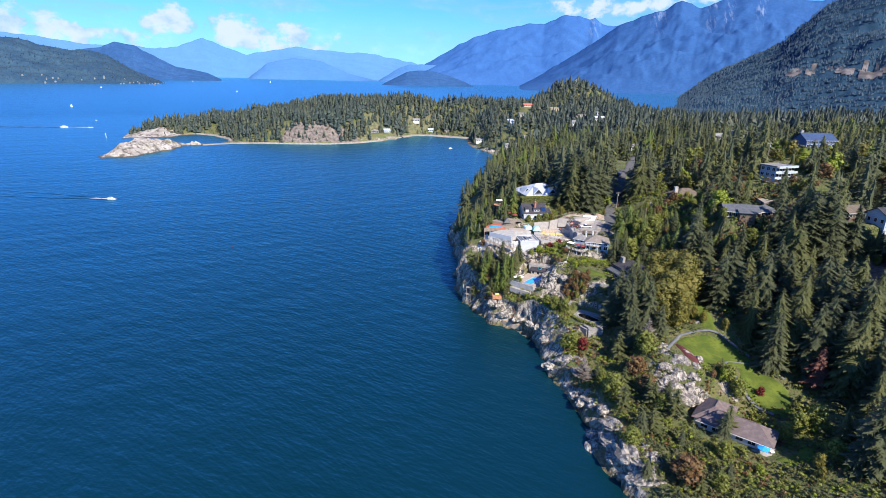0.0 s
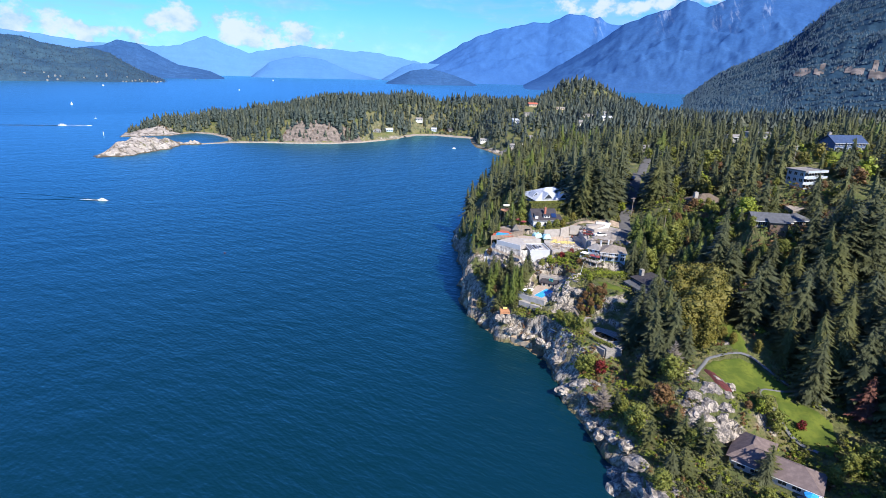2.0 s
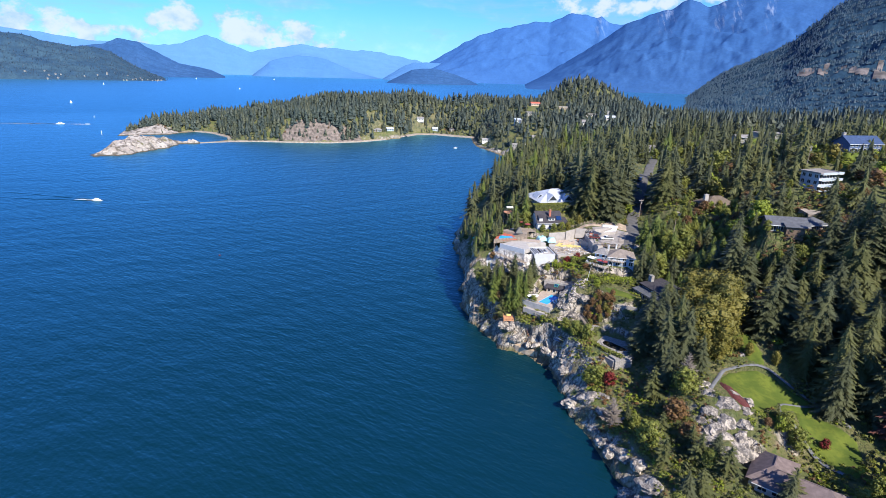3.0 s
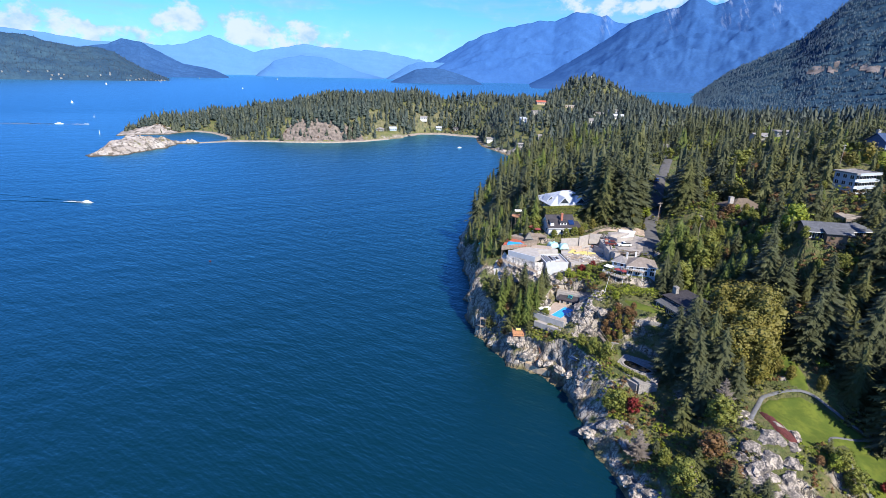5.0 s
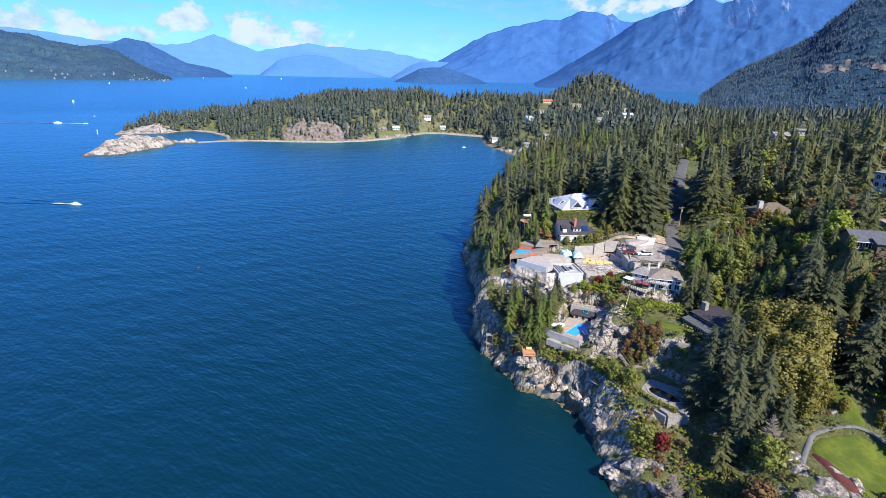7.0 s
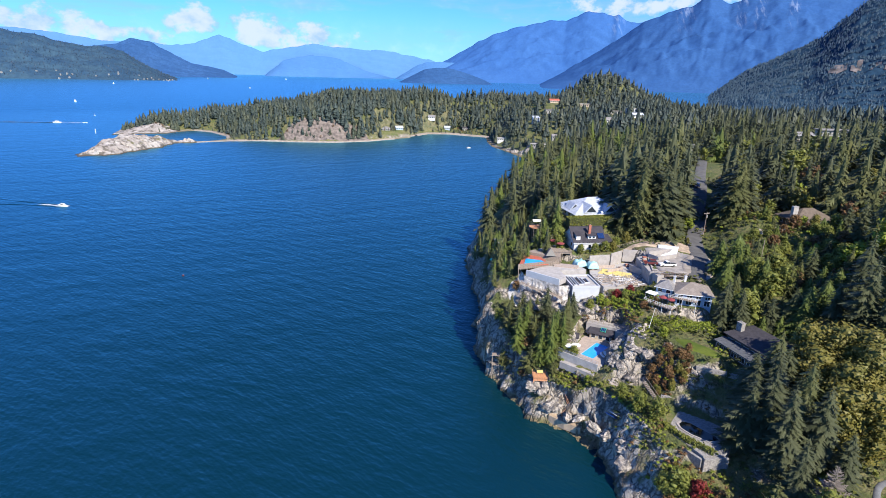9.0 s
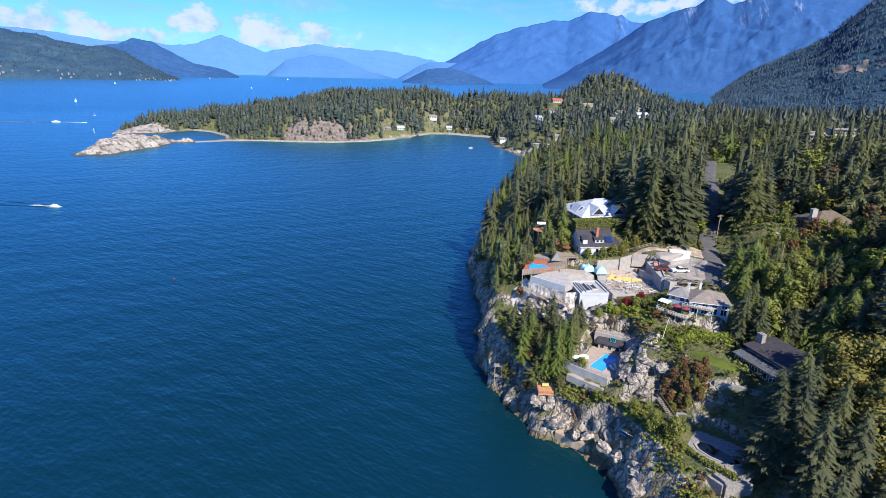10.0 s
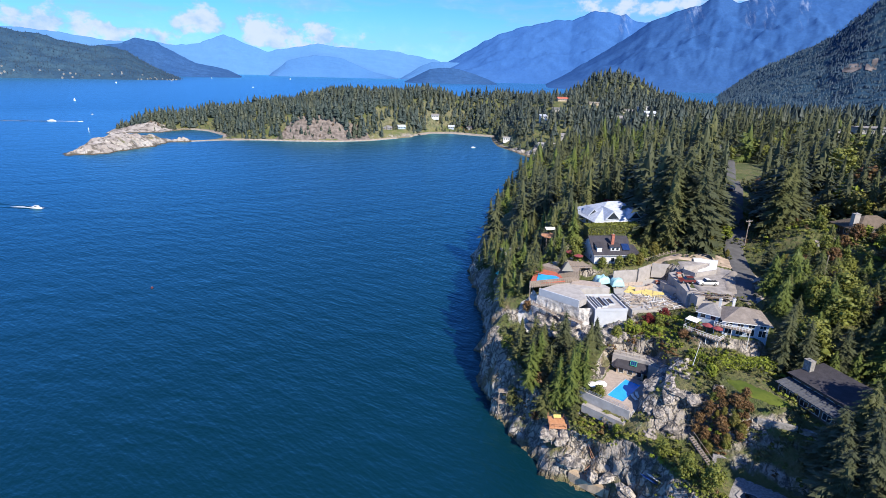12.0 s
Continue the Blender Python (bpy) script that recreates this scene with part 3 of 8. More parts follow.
def conifer(seed, whorls, per, leaflets, radius, droop=0.35, bare=0.12, jag=0.25, core=0.42):
    """Crown of a conifer of height 1, as triangles: tiers of boughs, each a flat feather of leaflets round a thin inner cone."""
    r = np.random.RandomState(seed)
    V = []
    up = np.array([0.0, 0.0, 1.0])
    lean = r.uniform(-0.25, 0.25, 2)

    def reach_at(h):
        s = min(1.0, max(0.0, (h - bare) / (1.0 - bare)))
        return (radius * (1 - s) ** 0.66 * (1 - 0.12 * s) + 0.008) * (0.62 + 0.38 * min(1.0, s / 0.16))
    for k in range(whorls):
        h = bare + (0.985 - bare) * (k / (whorls - 1)) ** 0.94
        reach = reach_at(h) * r.uniform(0.74, 1.16)
        n = max(3, int(round(per * (0.5 + 0.5 * reach / radius))))
        spin = r.rand() * 6.28
        for i in range(n):
            a = spin + 6.283 * (i + r.uniform(-0.4, 0.4)) / n
            ln = reach * r.uniform(1 - jag, 1 + jag) * (1 + lean[0] * math.cos(a) + lean[1] * math.sin(a))
            out = np.array([math.cos(a), math.sin(a), 0])
            side = np.array([-math.sin(a), math.cos(a), 0])
            sag = droop * r.uniform(0.7, 1.3)
            axis = (out - up * sag * 0.9) / math.hypot(1, sag * 0.9)
            roll = r.uniform(-0.35, 0.35)
            z0 = h + r.uniform(-0.012, 0.012)
            m = max(3, int(round(leaflets * (0.45 + 0.55 * ln / radius))))
            for j in range(m):
                f = 0.26 + 0.66 * j / (m - 1)
                p = out * ln * f + up * (z0 - sag * ln * f ** 1.35)
                if j == m - 1:
                    way, size, wide = axis, ln * 0.26, side * ln * 0.11
                else:
                    sg = 1 if (j + i) % 2 else -1
                    way = axis * r.uniform(0.55, 0.95) + side * sg * r.uniform(0.6, 0.95) + up * (roll * sg - 0.18)
                    size, wide = ln * (0.16 + 0.36 * (1.0 - f)) * r.uniform(0.8, 1.25), axis * ln * 1.05 / m
                V += [p - wide, p + wide, p + way * size]
    ring, rows = 7, 6
    P = []
    for q in range(rows + 1):
        h = bare * 0.9 + (0.95 - bare) * q / rows
        for i in range(ring):
            a = 6.283 * (i + 0.5 * (q % 2)) / ring
            rad = reach_at(h) * core * r.uniform(0.75, 1.2) if q < rows else 0.002
            P.append(np.array([math.cos(a) * rad, math.sin(a) * rad, h]))
    for q in range(rows):
        for i in range(ring):
            a, b = q * ring + i, q * ring + (i + 1) % ring
            V += [P[a], P[b], P[a + ring], P[b], P[b + ring], P[a + ring]]
    return np.array(V)


def star_conifer(seed, layers, spikes, radius, bare=0.06):
    """A distant conifer: drooping jagged tiers, as triangles."""
    r = np.random.RandomState(seed)
    V = []
    for k in range(layers):
        h = bare + 0.16 + (0.84 - bare) * (k + 1) / layers
        reach = radius * (1 - k / layers) ** 0.7 * r.uniform(0.78, 1.14)
        spin = r.rand() * 6.28
        for i in range(spikes):
            a = spin + 6.283 * (i + r.uniform(-0.3, 0.3)) / spikes
            w = 6.283 / spikes * r.uniform(0.5, 0.72)
            l0, l1 = reach * r.uniform(0.55, 0.95), reach * r.uniform(0.75, 1.15)
            low = h - 1.25 / layers - 0.05
            V += [np.array([0, 0, h]), np.array([math.cos(a - w) * l0, math.sin(a - w) * l0, low + r.uniform(-0.03, 0.05)]),
                  np.array([math.cos(a + w * 0.6) * l1, math.sin(a + w * 0.6) * l1, low - r.uniform(0, 0.06)])]
    V = np.array(V)
    V[:, 2] /= V[:, 2].max()
    return V


def leafy(seed, lobes, leaves, size, wide=0.36, low=0.22, spike=1.0):
    """A broad crown of height 1, as triangles: leaf sprays over several lobes, each with a closed heart."""
    r = np.random.RandomState(seed)
    g = 1.618
    ico = np.array([(-1, g, 0), (1, g, 0), (-1, -g, 0), (1, -g, 0), (0, -1, g), (0, 1, g), (0, -1, -g), (0, 1, -g), (g, 0, -1), (g, 0, 1), (-g, 0, -1), (-g, 0, 1)]) / 1.902
    tri = ((0, 11, 5), (0, 5, 1), (0, 1, 7), (0, 7, 10), (0, 10, 11), (1, 5, 9), (5, 11, 4), (11, 10, 2), (10, 7, 6), (7, 1, 8), (3, 9, 4), (3, 4, 2), (3, 2, 6), (3, 6, 8), (3, 8, 9), (4, 9, 5), (2, 4, 11), (6, 2, 10), (8, 6, 7), (9, 8, 1))
    V = []
    for k in range(lobes):
        h = low + 0.08 + (0.80 - low) * ((k + r.rand()) / lobes)
        spread = wide * math.sin(math.pi * min(1, (h - low + 0.04) / (1.05 - low)) ** 0.8) * spike
        a = k * 2.4 + r.uniform(-0.5, 0.5)
        off = r.uniform(0.3, 0.85)
        c = np.array([math.cos(a) * spread * off, math.sin(a) * spread * off, h])
        rad = r.uniform(0.085, 0.165) * (36 / max(lobes, 14)) ** 0.33
        heart = c + ico * rad * 0.52 * r.uniform(0.8, 1.15, (12, 1))
        for t in tri:
            V += [heart[t[0]], heart[t[1]], heart[t[2]]]
        for _ in range(leaves):
            n = r.normal(size=3)
            n[2] = n[2] * 0.9 + 0.15
            n /= np.linalg.norm(n)
            p = c + n * rad * r.uniform(0.6, 1.25) * np.array([1, 1, 0.9])
            p[2] = min(p[2], 1.0)
            t = np.cross(n, r.normal(size=3))
            t /= np.linalg.norm(t) + 1e-6
            b = np.cross(n, t) + n * r.uniform(-0.6, 0.6)
            s = size * r.uniform(0.8, 1.9)
            V += [p - t * s * 0.75, p + t * s * 0.75, p + b * s * 1.3]
    return np.array(V)


def quads_mesh(name, V, material):
    return mesh_of(name, V, np.arange(len(V)).reshape(-1, 4), material)


def leaf_mesh(name, V, material):
    return mesh_of(name, V, np.arange(len(V)).reshape(-1, 3), material)


def trunk_mesh(name, top, r0, limbs=0, seed=0, material=None):
    s = Shape()
    s.tube((0, 0, -0.06), (0, 0, top * 0.5), r0, r0 * 0.62, 7).tube((0, 0, top * 0.5), (0, 0, top), r0 * 0.62, r0 * 0.15, 7)
    r = np.random.RandomState(seed)
    for _ in range(limbs):
        a, h = r.rand() * 6.28, r.uniform(0.25, 0.6) * top
        s.tube((0, 0, h), (math.cos(a) * 0.2, math.sin(a) * 0.2, h + r.uniform(0.12, 0.25)), r0 * 0.4, r0 * 0.1, 5)
    return s.mesh(name, material or BARK)


# kinds: crown quads near, crown quads far, colours
KIND = {
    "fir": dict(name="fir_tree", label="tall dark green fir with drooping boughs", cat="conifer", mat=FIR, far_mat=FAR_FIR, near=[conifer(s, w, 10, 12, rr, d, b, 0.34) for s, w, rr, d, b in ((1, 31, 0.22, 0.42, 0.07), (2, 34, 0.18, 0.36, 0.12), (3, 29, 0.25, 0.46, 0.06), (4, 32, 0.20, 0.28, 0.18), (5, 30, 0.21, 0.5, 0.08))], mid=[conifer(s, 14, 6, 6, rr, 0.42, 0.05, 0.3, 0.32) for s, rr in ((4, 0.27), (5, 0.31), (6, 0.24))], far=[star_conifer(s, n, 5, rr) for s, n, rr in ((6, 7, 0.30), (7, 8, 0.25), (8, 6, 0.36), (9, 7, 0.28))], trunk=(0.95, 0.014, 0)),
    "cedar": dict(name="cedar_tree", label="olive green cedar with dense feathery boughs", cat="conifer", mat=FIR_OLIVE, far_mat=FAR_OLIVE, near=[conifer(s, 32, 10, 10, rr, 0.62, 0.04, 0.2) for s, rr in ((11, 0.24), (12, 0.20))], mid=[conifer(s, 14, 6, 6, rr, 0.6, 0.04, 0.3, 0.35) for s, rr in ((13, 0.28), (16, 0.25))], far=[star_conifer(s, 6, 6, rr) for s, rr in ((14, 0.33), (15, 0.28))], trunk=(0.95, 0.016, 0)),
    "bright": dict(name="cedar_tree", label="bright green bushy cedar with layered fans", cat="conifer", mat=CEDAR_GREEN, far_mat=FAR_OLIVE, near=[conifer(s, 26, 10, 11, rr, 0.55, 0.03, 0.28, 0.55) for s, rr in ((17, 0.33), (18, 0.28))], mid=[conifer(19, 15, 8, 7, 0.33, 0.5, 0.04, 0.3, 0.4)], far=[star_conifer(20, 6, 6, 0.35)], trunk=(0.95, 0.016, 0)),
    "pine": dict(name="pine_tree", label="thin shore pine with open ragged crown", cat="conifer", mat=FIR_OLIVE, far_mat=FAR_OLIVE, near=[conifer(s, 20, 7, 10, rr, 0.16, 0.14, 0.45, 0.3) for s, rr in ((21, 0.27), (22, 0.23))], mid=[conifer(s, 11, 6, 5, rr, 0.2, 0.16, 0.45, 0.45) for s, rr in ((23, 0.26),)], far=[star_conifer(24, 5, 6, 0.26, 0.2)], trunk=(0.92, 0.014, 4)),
    "green": dict(name="leafy_tree", label="broad leafy tree in fresh green", cat="tree", mat=LEAF_GREEN, far_mat=FAR_OLIVE, near=[leafy(s, 34, 64, 0.019, 0.34, 0.1) for s in (31, 32)], mid=[leafy(33, 14, 34, 0.034, 0.32, 0.1)], far=[leafy(34, 5, 6, 0.07)], trunk=(0.7, 0.022, 6)),
    "gold": dict(name="maple_tree", label="large maple turning gold and olive", cat="tree", mat=LEAF_GOLD, far_mat=LEAF_GOLD, near=[leafy(s, 50, 105, 0.0128, 0.25, 0.02) for s in (41, 42)], mid=[leafy(43, 14, 34, 0.034)], far=[leafy(44, 5, 6, 0.07)], trunk=(0.75, 0.02, 6)),
    "rust": dict(name="rust_tree", label="small tree with rust brown leaves", cat="tree", mat=LEAF_RUST, far_mat=LEAF_RUST, near=[leafy(51, 26, 44, 0.026)], mid=[leafy(53, 14, 16, 0.04)], far=[leafy(54, 5, 6, 0.07)], trunk=(0.7, 0.02, 6)),
    "red": dict(name="red_maple", label="small japanese maple with dark red leaves", cat="tree", mat=LEAF_RED, far_mat=LEAF_RED, near=[leafy(61, 24, 44, 0.028, 0.42, 0.1)], mid=[leafy(63, 12, 14, 0.05)], far=[leafy(64, 5, 6, 0.07)], trunk=(0.6, 0.022, 6)),
    "lime": dict(name="lime_tree", label="small bright lime green garden tree", cat="tree", mat=LEAF_LIME, far_mat=LEAF_LIME, near=[leafy(71, 24, 44, 0.028, 0.42, 0.08)], mid=[leafy(73, 12, 14, 0.05)], far=[leafy(74, 5, 6, 0.07)], trunk=(0.6, 0.022, 6)),
    "bare": dict(name="bare_tree", label="dead grey tree with bare twigs", cat="tree", mat=TWIG_GREY, far_mat=TWIG_GREY, near=[conifer(81, 24, 8, 9, 0.22, -0.3, 0.12, 0.5, 0.05)], mid=[conifer(83, 12, 5, 3, 0.22, -0.3, 0.15, 0.5, 0.05)], far=[star_conifer(84, 5, 5, 0.2)], trunk=(0.95, 0.014, 5)),
}
KIND["great"] = dict(KIND["fir"], label="great dark fir with long drooping boughs", near=[conifer(s, 37, 11, 13, rr, d, 0.06, 0.36) for s, rr, d in ((27, 0.20, 0.40), (28, 0.17, 0.46), (29, 0.22, 0.34))])
KIND["slim"] = dict(KIND["fir"], label="slender fir standing on the cliff", mat=CEDAR_GREEN, near=[conifer(s, 30, 8, 9, rr, 0.4, 0.1, 0.4) for s, rr in ((25, 0.13), (26, 0.155))])
KIND["dead"] = dict(KIND["fir"], name="dead_cedar", label="dead conifer with rust red needles", mat=leaf_material("dead_needles", (0.105, 0.045, 0.034), (0.14, 0.062, 0.046), (0.085, 0.046, 0.036), 0.3))
for key, k in KIND.items():
    k["crowns"] = [leaf_mesh("crown", v, k["mat"]) for v in k["near"]]
    k["wood"] = trunk_mesh("trunk", k["trunk"][0], k["trunk"][1], k["trunk"][2], 5, TWIG_BARK if key == "bare" else BARK)

OPEN = []       # places without trees: x, y, radius


def clear_of(x, y, grow=0.0):
    ok = np.ones(x.shape, bool)
    for ox, oy, r in OPEN:
        ok &= (x - ox) ** 2 + (y - oy) ** 2 > (r + grow) ** 2
    return ok


def plant(kind, x, y, h, z=None, group="trees on the headland"):
    k = KIND[kind]
    root = thing(k["name"], k["label"], k["cat"], pose(x, y, ground_z(x, y) - 0.2 if z is None else z, 0, 0, rng.rand() * 360), group)
    wide = rng.uniform(1.0, 1.32)
    root.scale = (h * wide, h * wide, h)
    part("trunk", k["wood"], root)
    part("crown", k["crowns"][rng.randint(len(k["crowns"]))], root)
    return root


def scatter(x0, x1, y0, y1, gap):
    nx, ny = max(1, int((x1 - x0) / gap)), max(1, int((y1 - y0) / gap))
    X, Y = np.meshgrid((np.arange(nx) + 0.5) / nx, (np.arange(ny) + 0.5) / ny)
    X = x0 + (X + rng.uniform(-0.42, 0.42, X.shape) / nx) * (x1 - x0)
    Y = y0 + (Y + rng.uniform(-0.42, 0.42, Y.shape) / ny) * (y1 - y0)
    return X.ravel(), Y.ravel()


def joined(name, label, kind, lod, rows):
    """One object for many trees: each row x, y, z, height."""
    if not len(rows):
        return
    k = KIND[kind]
    rows = np.asarray(rows)
    out = []
    pick = rng.randint(len(k[lod]), size=len(rows))
    for i, T in enumerate(k[lod]):
        R = rows[pick == i]
        if not len(R):
            continue
        a = rng.rand(len(R)) * 6.283
        c, s = np.cos(a)[:, None], np.sin(a)[:, None]
        w = (R[:, 3] * rng.uniform(0.85, 1.2, len(R)))[:, None]
        x = (T[None, :, 0] * c - T[None, :, 1] * s) * w + R[:, 0:1]
        y = (T[None, :, 0] * s + T[None, :, 1] * c) * w + R[:, 1:2]
        z = T[None, :, 2] * R[:, 3:4] + R[:, 2:3]
        out.append(np.stack([x, y, z], -1).reshape(-1, 3))
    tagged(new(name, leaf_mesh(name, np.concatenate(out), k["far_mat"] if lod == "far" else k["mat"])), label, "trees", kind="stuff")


OPEN += [(px, py, max(hw, hd) + 1.0) for px, py, hw, hd, _, _ in PADS]
OPEN += [(119, 141, 6), (106, 121, 7), (114, 134, 9), (116, 146, 7), (95, 108, 7), (118, 260, 7), (30, 257, 7), (36, 262, 6), (41, 272, 5), (62, 266, 8), (76, 266, 8), (80, 254, 6), (62, 245, 6), (50, 244, 6), (40, 241, 6), (44, 213, 7), (36, 213, 6), (58, 222, 8), (68, 220, 6),
         (88, 162, 9), (97, 166, 8), (100, 152, 9), (107, 143, 7), (80, 150, 9), (74, 144, 6), (78, 140, 5), (92, 120, 8), (90, 140, 7), (98, 133, 6), (104, 136, 5), (66, 201, 6), (52, 199, 6), (97, 181, 4),
         (62, 181, 4), (70, 200, 5), (74, 118, 6), (84, 116, 7), (70, 128, 5),
         (92, 280, 8), (98, 294, 8), (103, 309, 8), (109, 322, 8), (114, 336, 7), (122, 350, 7), (128, 364, 6), (88, 270, 6), (134, 380, 5), (140, 394, 5), (150, 415, 6), (160, 438, 6), (86, 262, 6), (79, 246, 5),
         (52, 292, 7), (63, 292, 6), (44, 286, 5), (151, 172, 6), (159, 183, 7), (118, 262, 6), (158, 250, 8), (150, 244, 6), (160, 240, 6), (200, 285, 10), (196, 296, 8), (240, 440, 14), (119, 206, 3.5),
         (-10, 1010, 25), (20, 995, 18), (-45, 1015, 16), (80, 775, 14), (104, 770, 16), (-345, 830, 30), (-400, 960, 14), (-495, 900, 28), (-460, 915, 22), (-320, 850, 14)]

# glades in front of the hillside houses
for hx, hy in ((150, 968), (137, 930), (236, 848), (214, 850), (200, 800), (231, 805), (195, 950), (62, 862), (110, 872), (103, 776), (128, 800), (320, 620), (262, 640), (185, 520), (262, 470), (236, 462), (215, 300), (172, 268), (130, 219), (-112, 928), (-92, 945)):
    ux, uy = hx / math.hypot(hx, hy - 60), (hy - 60) / math.hypot(hx, hy - 60)
    wide = 9 if hy < 400 else 11
    OPEN += [(hx - ux * k, hy - uy * k, wide) for k in ((0, 14) if hy < 400 else (0, 16))]

near_rows = []      # kind, x, y, h
mid_rows = {k: [] for k in KIND}
far_rows = {k: [] for k in KIND}
ZONES = [
    # x0, x1, y0, y1, gap, low, high, kinds
    (100, 265, 104, 228, 7.4, 15, 29, "great cedar great cedar fir fir cedar great cedar"),
    (118, 265, 228, 345, 8.4, 11, 26, "fir great fir cedar cedar cedar green gold fir cedar rust green lime"),
    (64, 81, 168, 206, 6.0, 12, 20, "fir fir fir cedar cedar gold"),
    (9, 44, 258, 345, 4.3, 6, 13, "cedar pine pine cedar fir bright slim fir"),
    (44, 70, 322, 345, 6.0, 18, 26, "fir fir cedar"),
    (70, 118, 284, 345, 6.4, 25, 35, "great great great cedar"),
    (18, 35, 221, 246, 4.4, 7, 13, "pine fir cedar pine pine fir"),
    (52, 78, 92, 164, 8.0, 5, 10, "pine pine fir green rust"),
    (84, 116, 214, 268, 4.2, 7, 14, "bright bright green bright fir cedar green bright"),
    (98, 152, 232, 268, 4.6, 3.5, 7, "green bright green rust cedar bright green gold"),
    (14, 60, 205, 262, 8.5, 2.5, 5, "rust green pine green"),
]
for x0, x1, y0, y1, gap, lo, hi, kinds in ZONES:
    X, Y = scatter(x0, x1, y0, y1, gap)
    D = shore_distance(COAST, X, Y)
    grow = -3.0 if x0 == 98 else 0.0 if hi < 12 else 1.0
    ok = clear_of(X, Y, grow) & (D > 3.5) & (X < 0.86 * (Y + 3) + 22)
    Z = land(X, Y)
    names = kinds.split()
    for x, y, z in zip(X[ok], Y[ok], Z[ok]):
        h = rng.uniform(lo, hi)
        kind = names[rng.randint(len(names))]
        if kind in ("green", "rust", "lime", "gold") and h > 10:
            h *= 0.45
        if 96 < x < 126 and 220 < y < 268:
            h = min(h, rng.uniform(7, 12))
        near_rows.append((kind, x, y, z - 0.3, h))

near_rows.sort(key=lambda q: math.hypot((q[1] - 84) * 1.0, (q[2] - 180) * 0.75))
for kind, x, y, z, h in near_rows[:295]:
    plant(kind, x, y, h, z)
for kind, x, y, z, h in near_rows[295:]:
    mid_rows[kind].append((x, y, z, h))

FAR_ZONES = [
    (12, 480, 345, 700, 10.4, 15, 29, "fir fir fir fir fir fir cedar cedar cedar bright green"),
    (40, 560, 700, 1210, 9.4, 10, 21, "fir fir fir fir fir fir cedar cedar cedar cedar green"),
    (480, 660, 520, 700, 11, 14, 28, "fir fir fir cedar cedar green"),
    (560, 1050, 690, 1210, 14, 15, 28, "fir fir fir cedar cedar green"),
    (-560, 40, 836, 1115, 7.0, 12, 22, "fir fir fir fir fir cedar cedar cedar green"),
    (265, 620, 90, 345, 13, 18, 28, "fir fir cedar green"),
]
for x0, x1, y0, y1, gap, lo, hi, kinds in FAR_ZONES:
    X, Y = scatter(x0, x1, y0, y1, gap)
    D = shore_distance(COAST, X, Y)
    bank = (np.abs(X + 190) < 58) & (Y < 872 + 12 * wobble(X, Y, 30, 55)) & (rng.rand(len(X)) < 0.9)
    lie = wobble(X, Y, 55, 57, 3)
    ok = clear_of(X, Y, 1.0) & (D > 6) & ~bank & (X < 0.86 * (Y + 3) + 30) & ((lie > -0.75) | (X < 40))
    Z = land(X, Y)
    names = kinds.split()
    if x0 == -560:      # brush on the banks and glades of the peninsula
        low = ~ok & (D > 7) & (rng.rand(len(X)) < 0.75) & ((X + 495) ** 2 + (Y - 900) ** 2 > 35 ** 2)
        for x, y, z in zip(X[low], Y[low], Z[low]):
            k = ("green", "fir", "rust", "cedar", "cedar", "cedar")[rng.randint(6)]
            far_rows[k].append((x, y, z - 0.3, rng.uniform(3.0, 8.0)))
    for x, y, z, f in zip(X[ok], Y[ok], Z[ok], lie[ok]):
        k = names[rng.randint(len(names))]
        tall = rng.uniform(lo, hi) * (1.0 if rng.rand() < 0.7 else 0.7) * (1 + 0.22 * f)
        if f < -0.25 and x > 40 and rng.rand() < 0.6:
            k, tall = ("green", "bright", "cedar", "bright", "cedar", "green")[rng.randint(6)], tall * 0.7
        if k in ("green", "rust") and tall > 9:
            tall *= 0.6
        (mid_rows if y < 600 and x < 520 else far_rows)[k].append((x, y, z - 0.3, tall))
for k in KIND:
    joined("woods", "mixed woods over the headland behind the houses", k, "mid", mid_rows[k])
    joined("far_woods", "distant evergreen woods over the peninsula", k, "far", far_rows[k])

# undergrowth over the open ground
BUSH = {"shrub_green": (leafy(91, 3, 20, 0.085, 0.5, 0.0), LEAF_GREEN), "shrub_olive": (leafy(92, 3, 20, 0.085, 0.5, 0.0), FIR_OLIVE), "shrub_rust": (leafy(93, 3, 20, 0.085, 0.5, 0.0), LEAF_RUST), "shrub_lime": (leafy(94, 3, 20, 0.085, 0.5, 0.0), LEAF_LIME), "shrub_dark": (leafy(95, 3, 20, 0.085, 0.5, 0.0), FIR)}
LAWNS = [(88, 162, 9), (97, 165, 8), (103, 155, 8), (106, 144, 6.5), (67, 211, 5.0), (92, 120, 5), (59, 190, 6.5)]


# thickets on the steep ground: below the pool, over the shore rocks, round the basin, below the bungalow and the building site
BEDS = [[(30, 222), (34, 223), (39, 214), (40, 210), (36.5, 208.5), (32, 214)], [(43, 203), (48, 205), (52, 198), (52, 190), (49, 184), (45, 188), (43, 195)], [(46, 183), (53, 183), (57, 176), (54, 170.5), (48, 173)],
        [(57, 168), (66, 164), (71, 158), (69, 150), (61, 150), (55, 158)], [(62, 133), (72, 128), (80, 120), (86, 113), (80, 110), (70, 116), (60, 126)], [(27, 244), (36, 240), (44, 240), (50, 243), (55, 238), (48, 234), (36, 236), (27, 240)]]

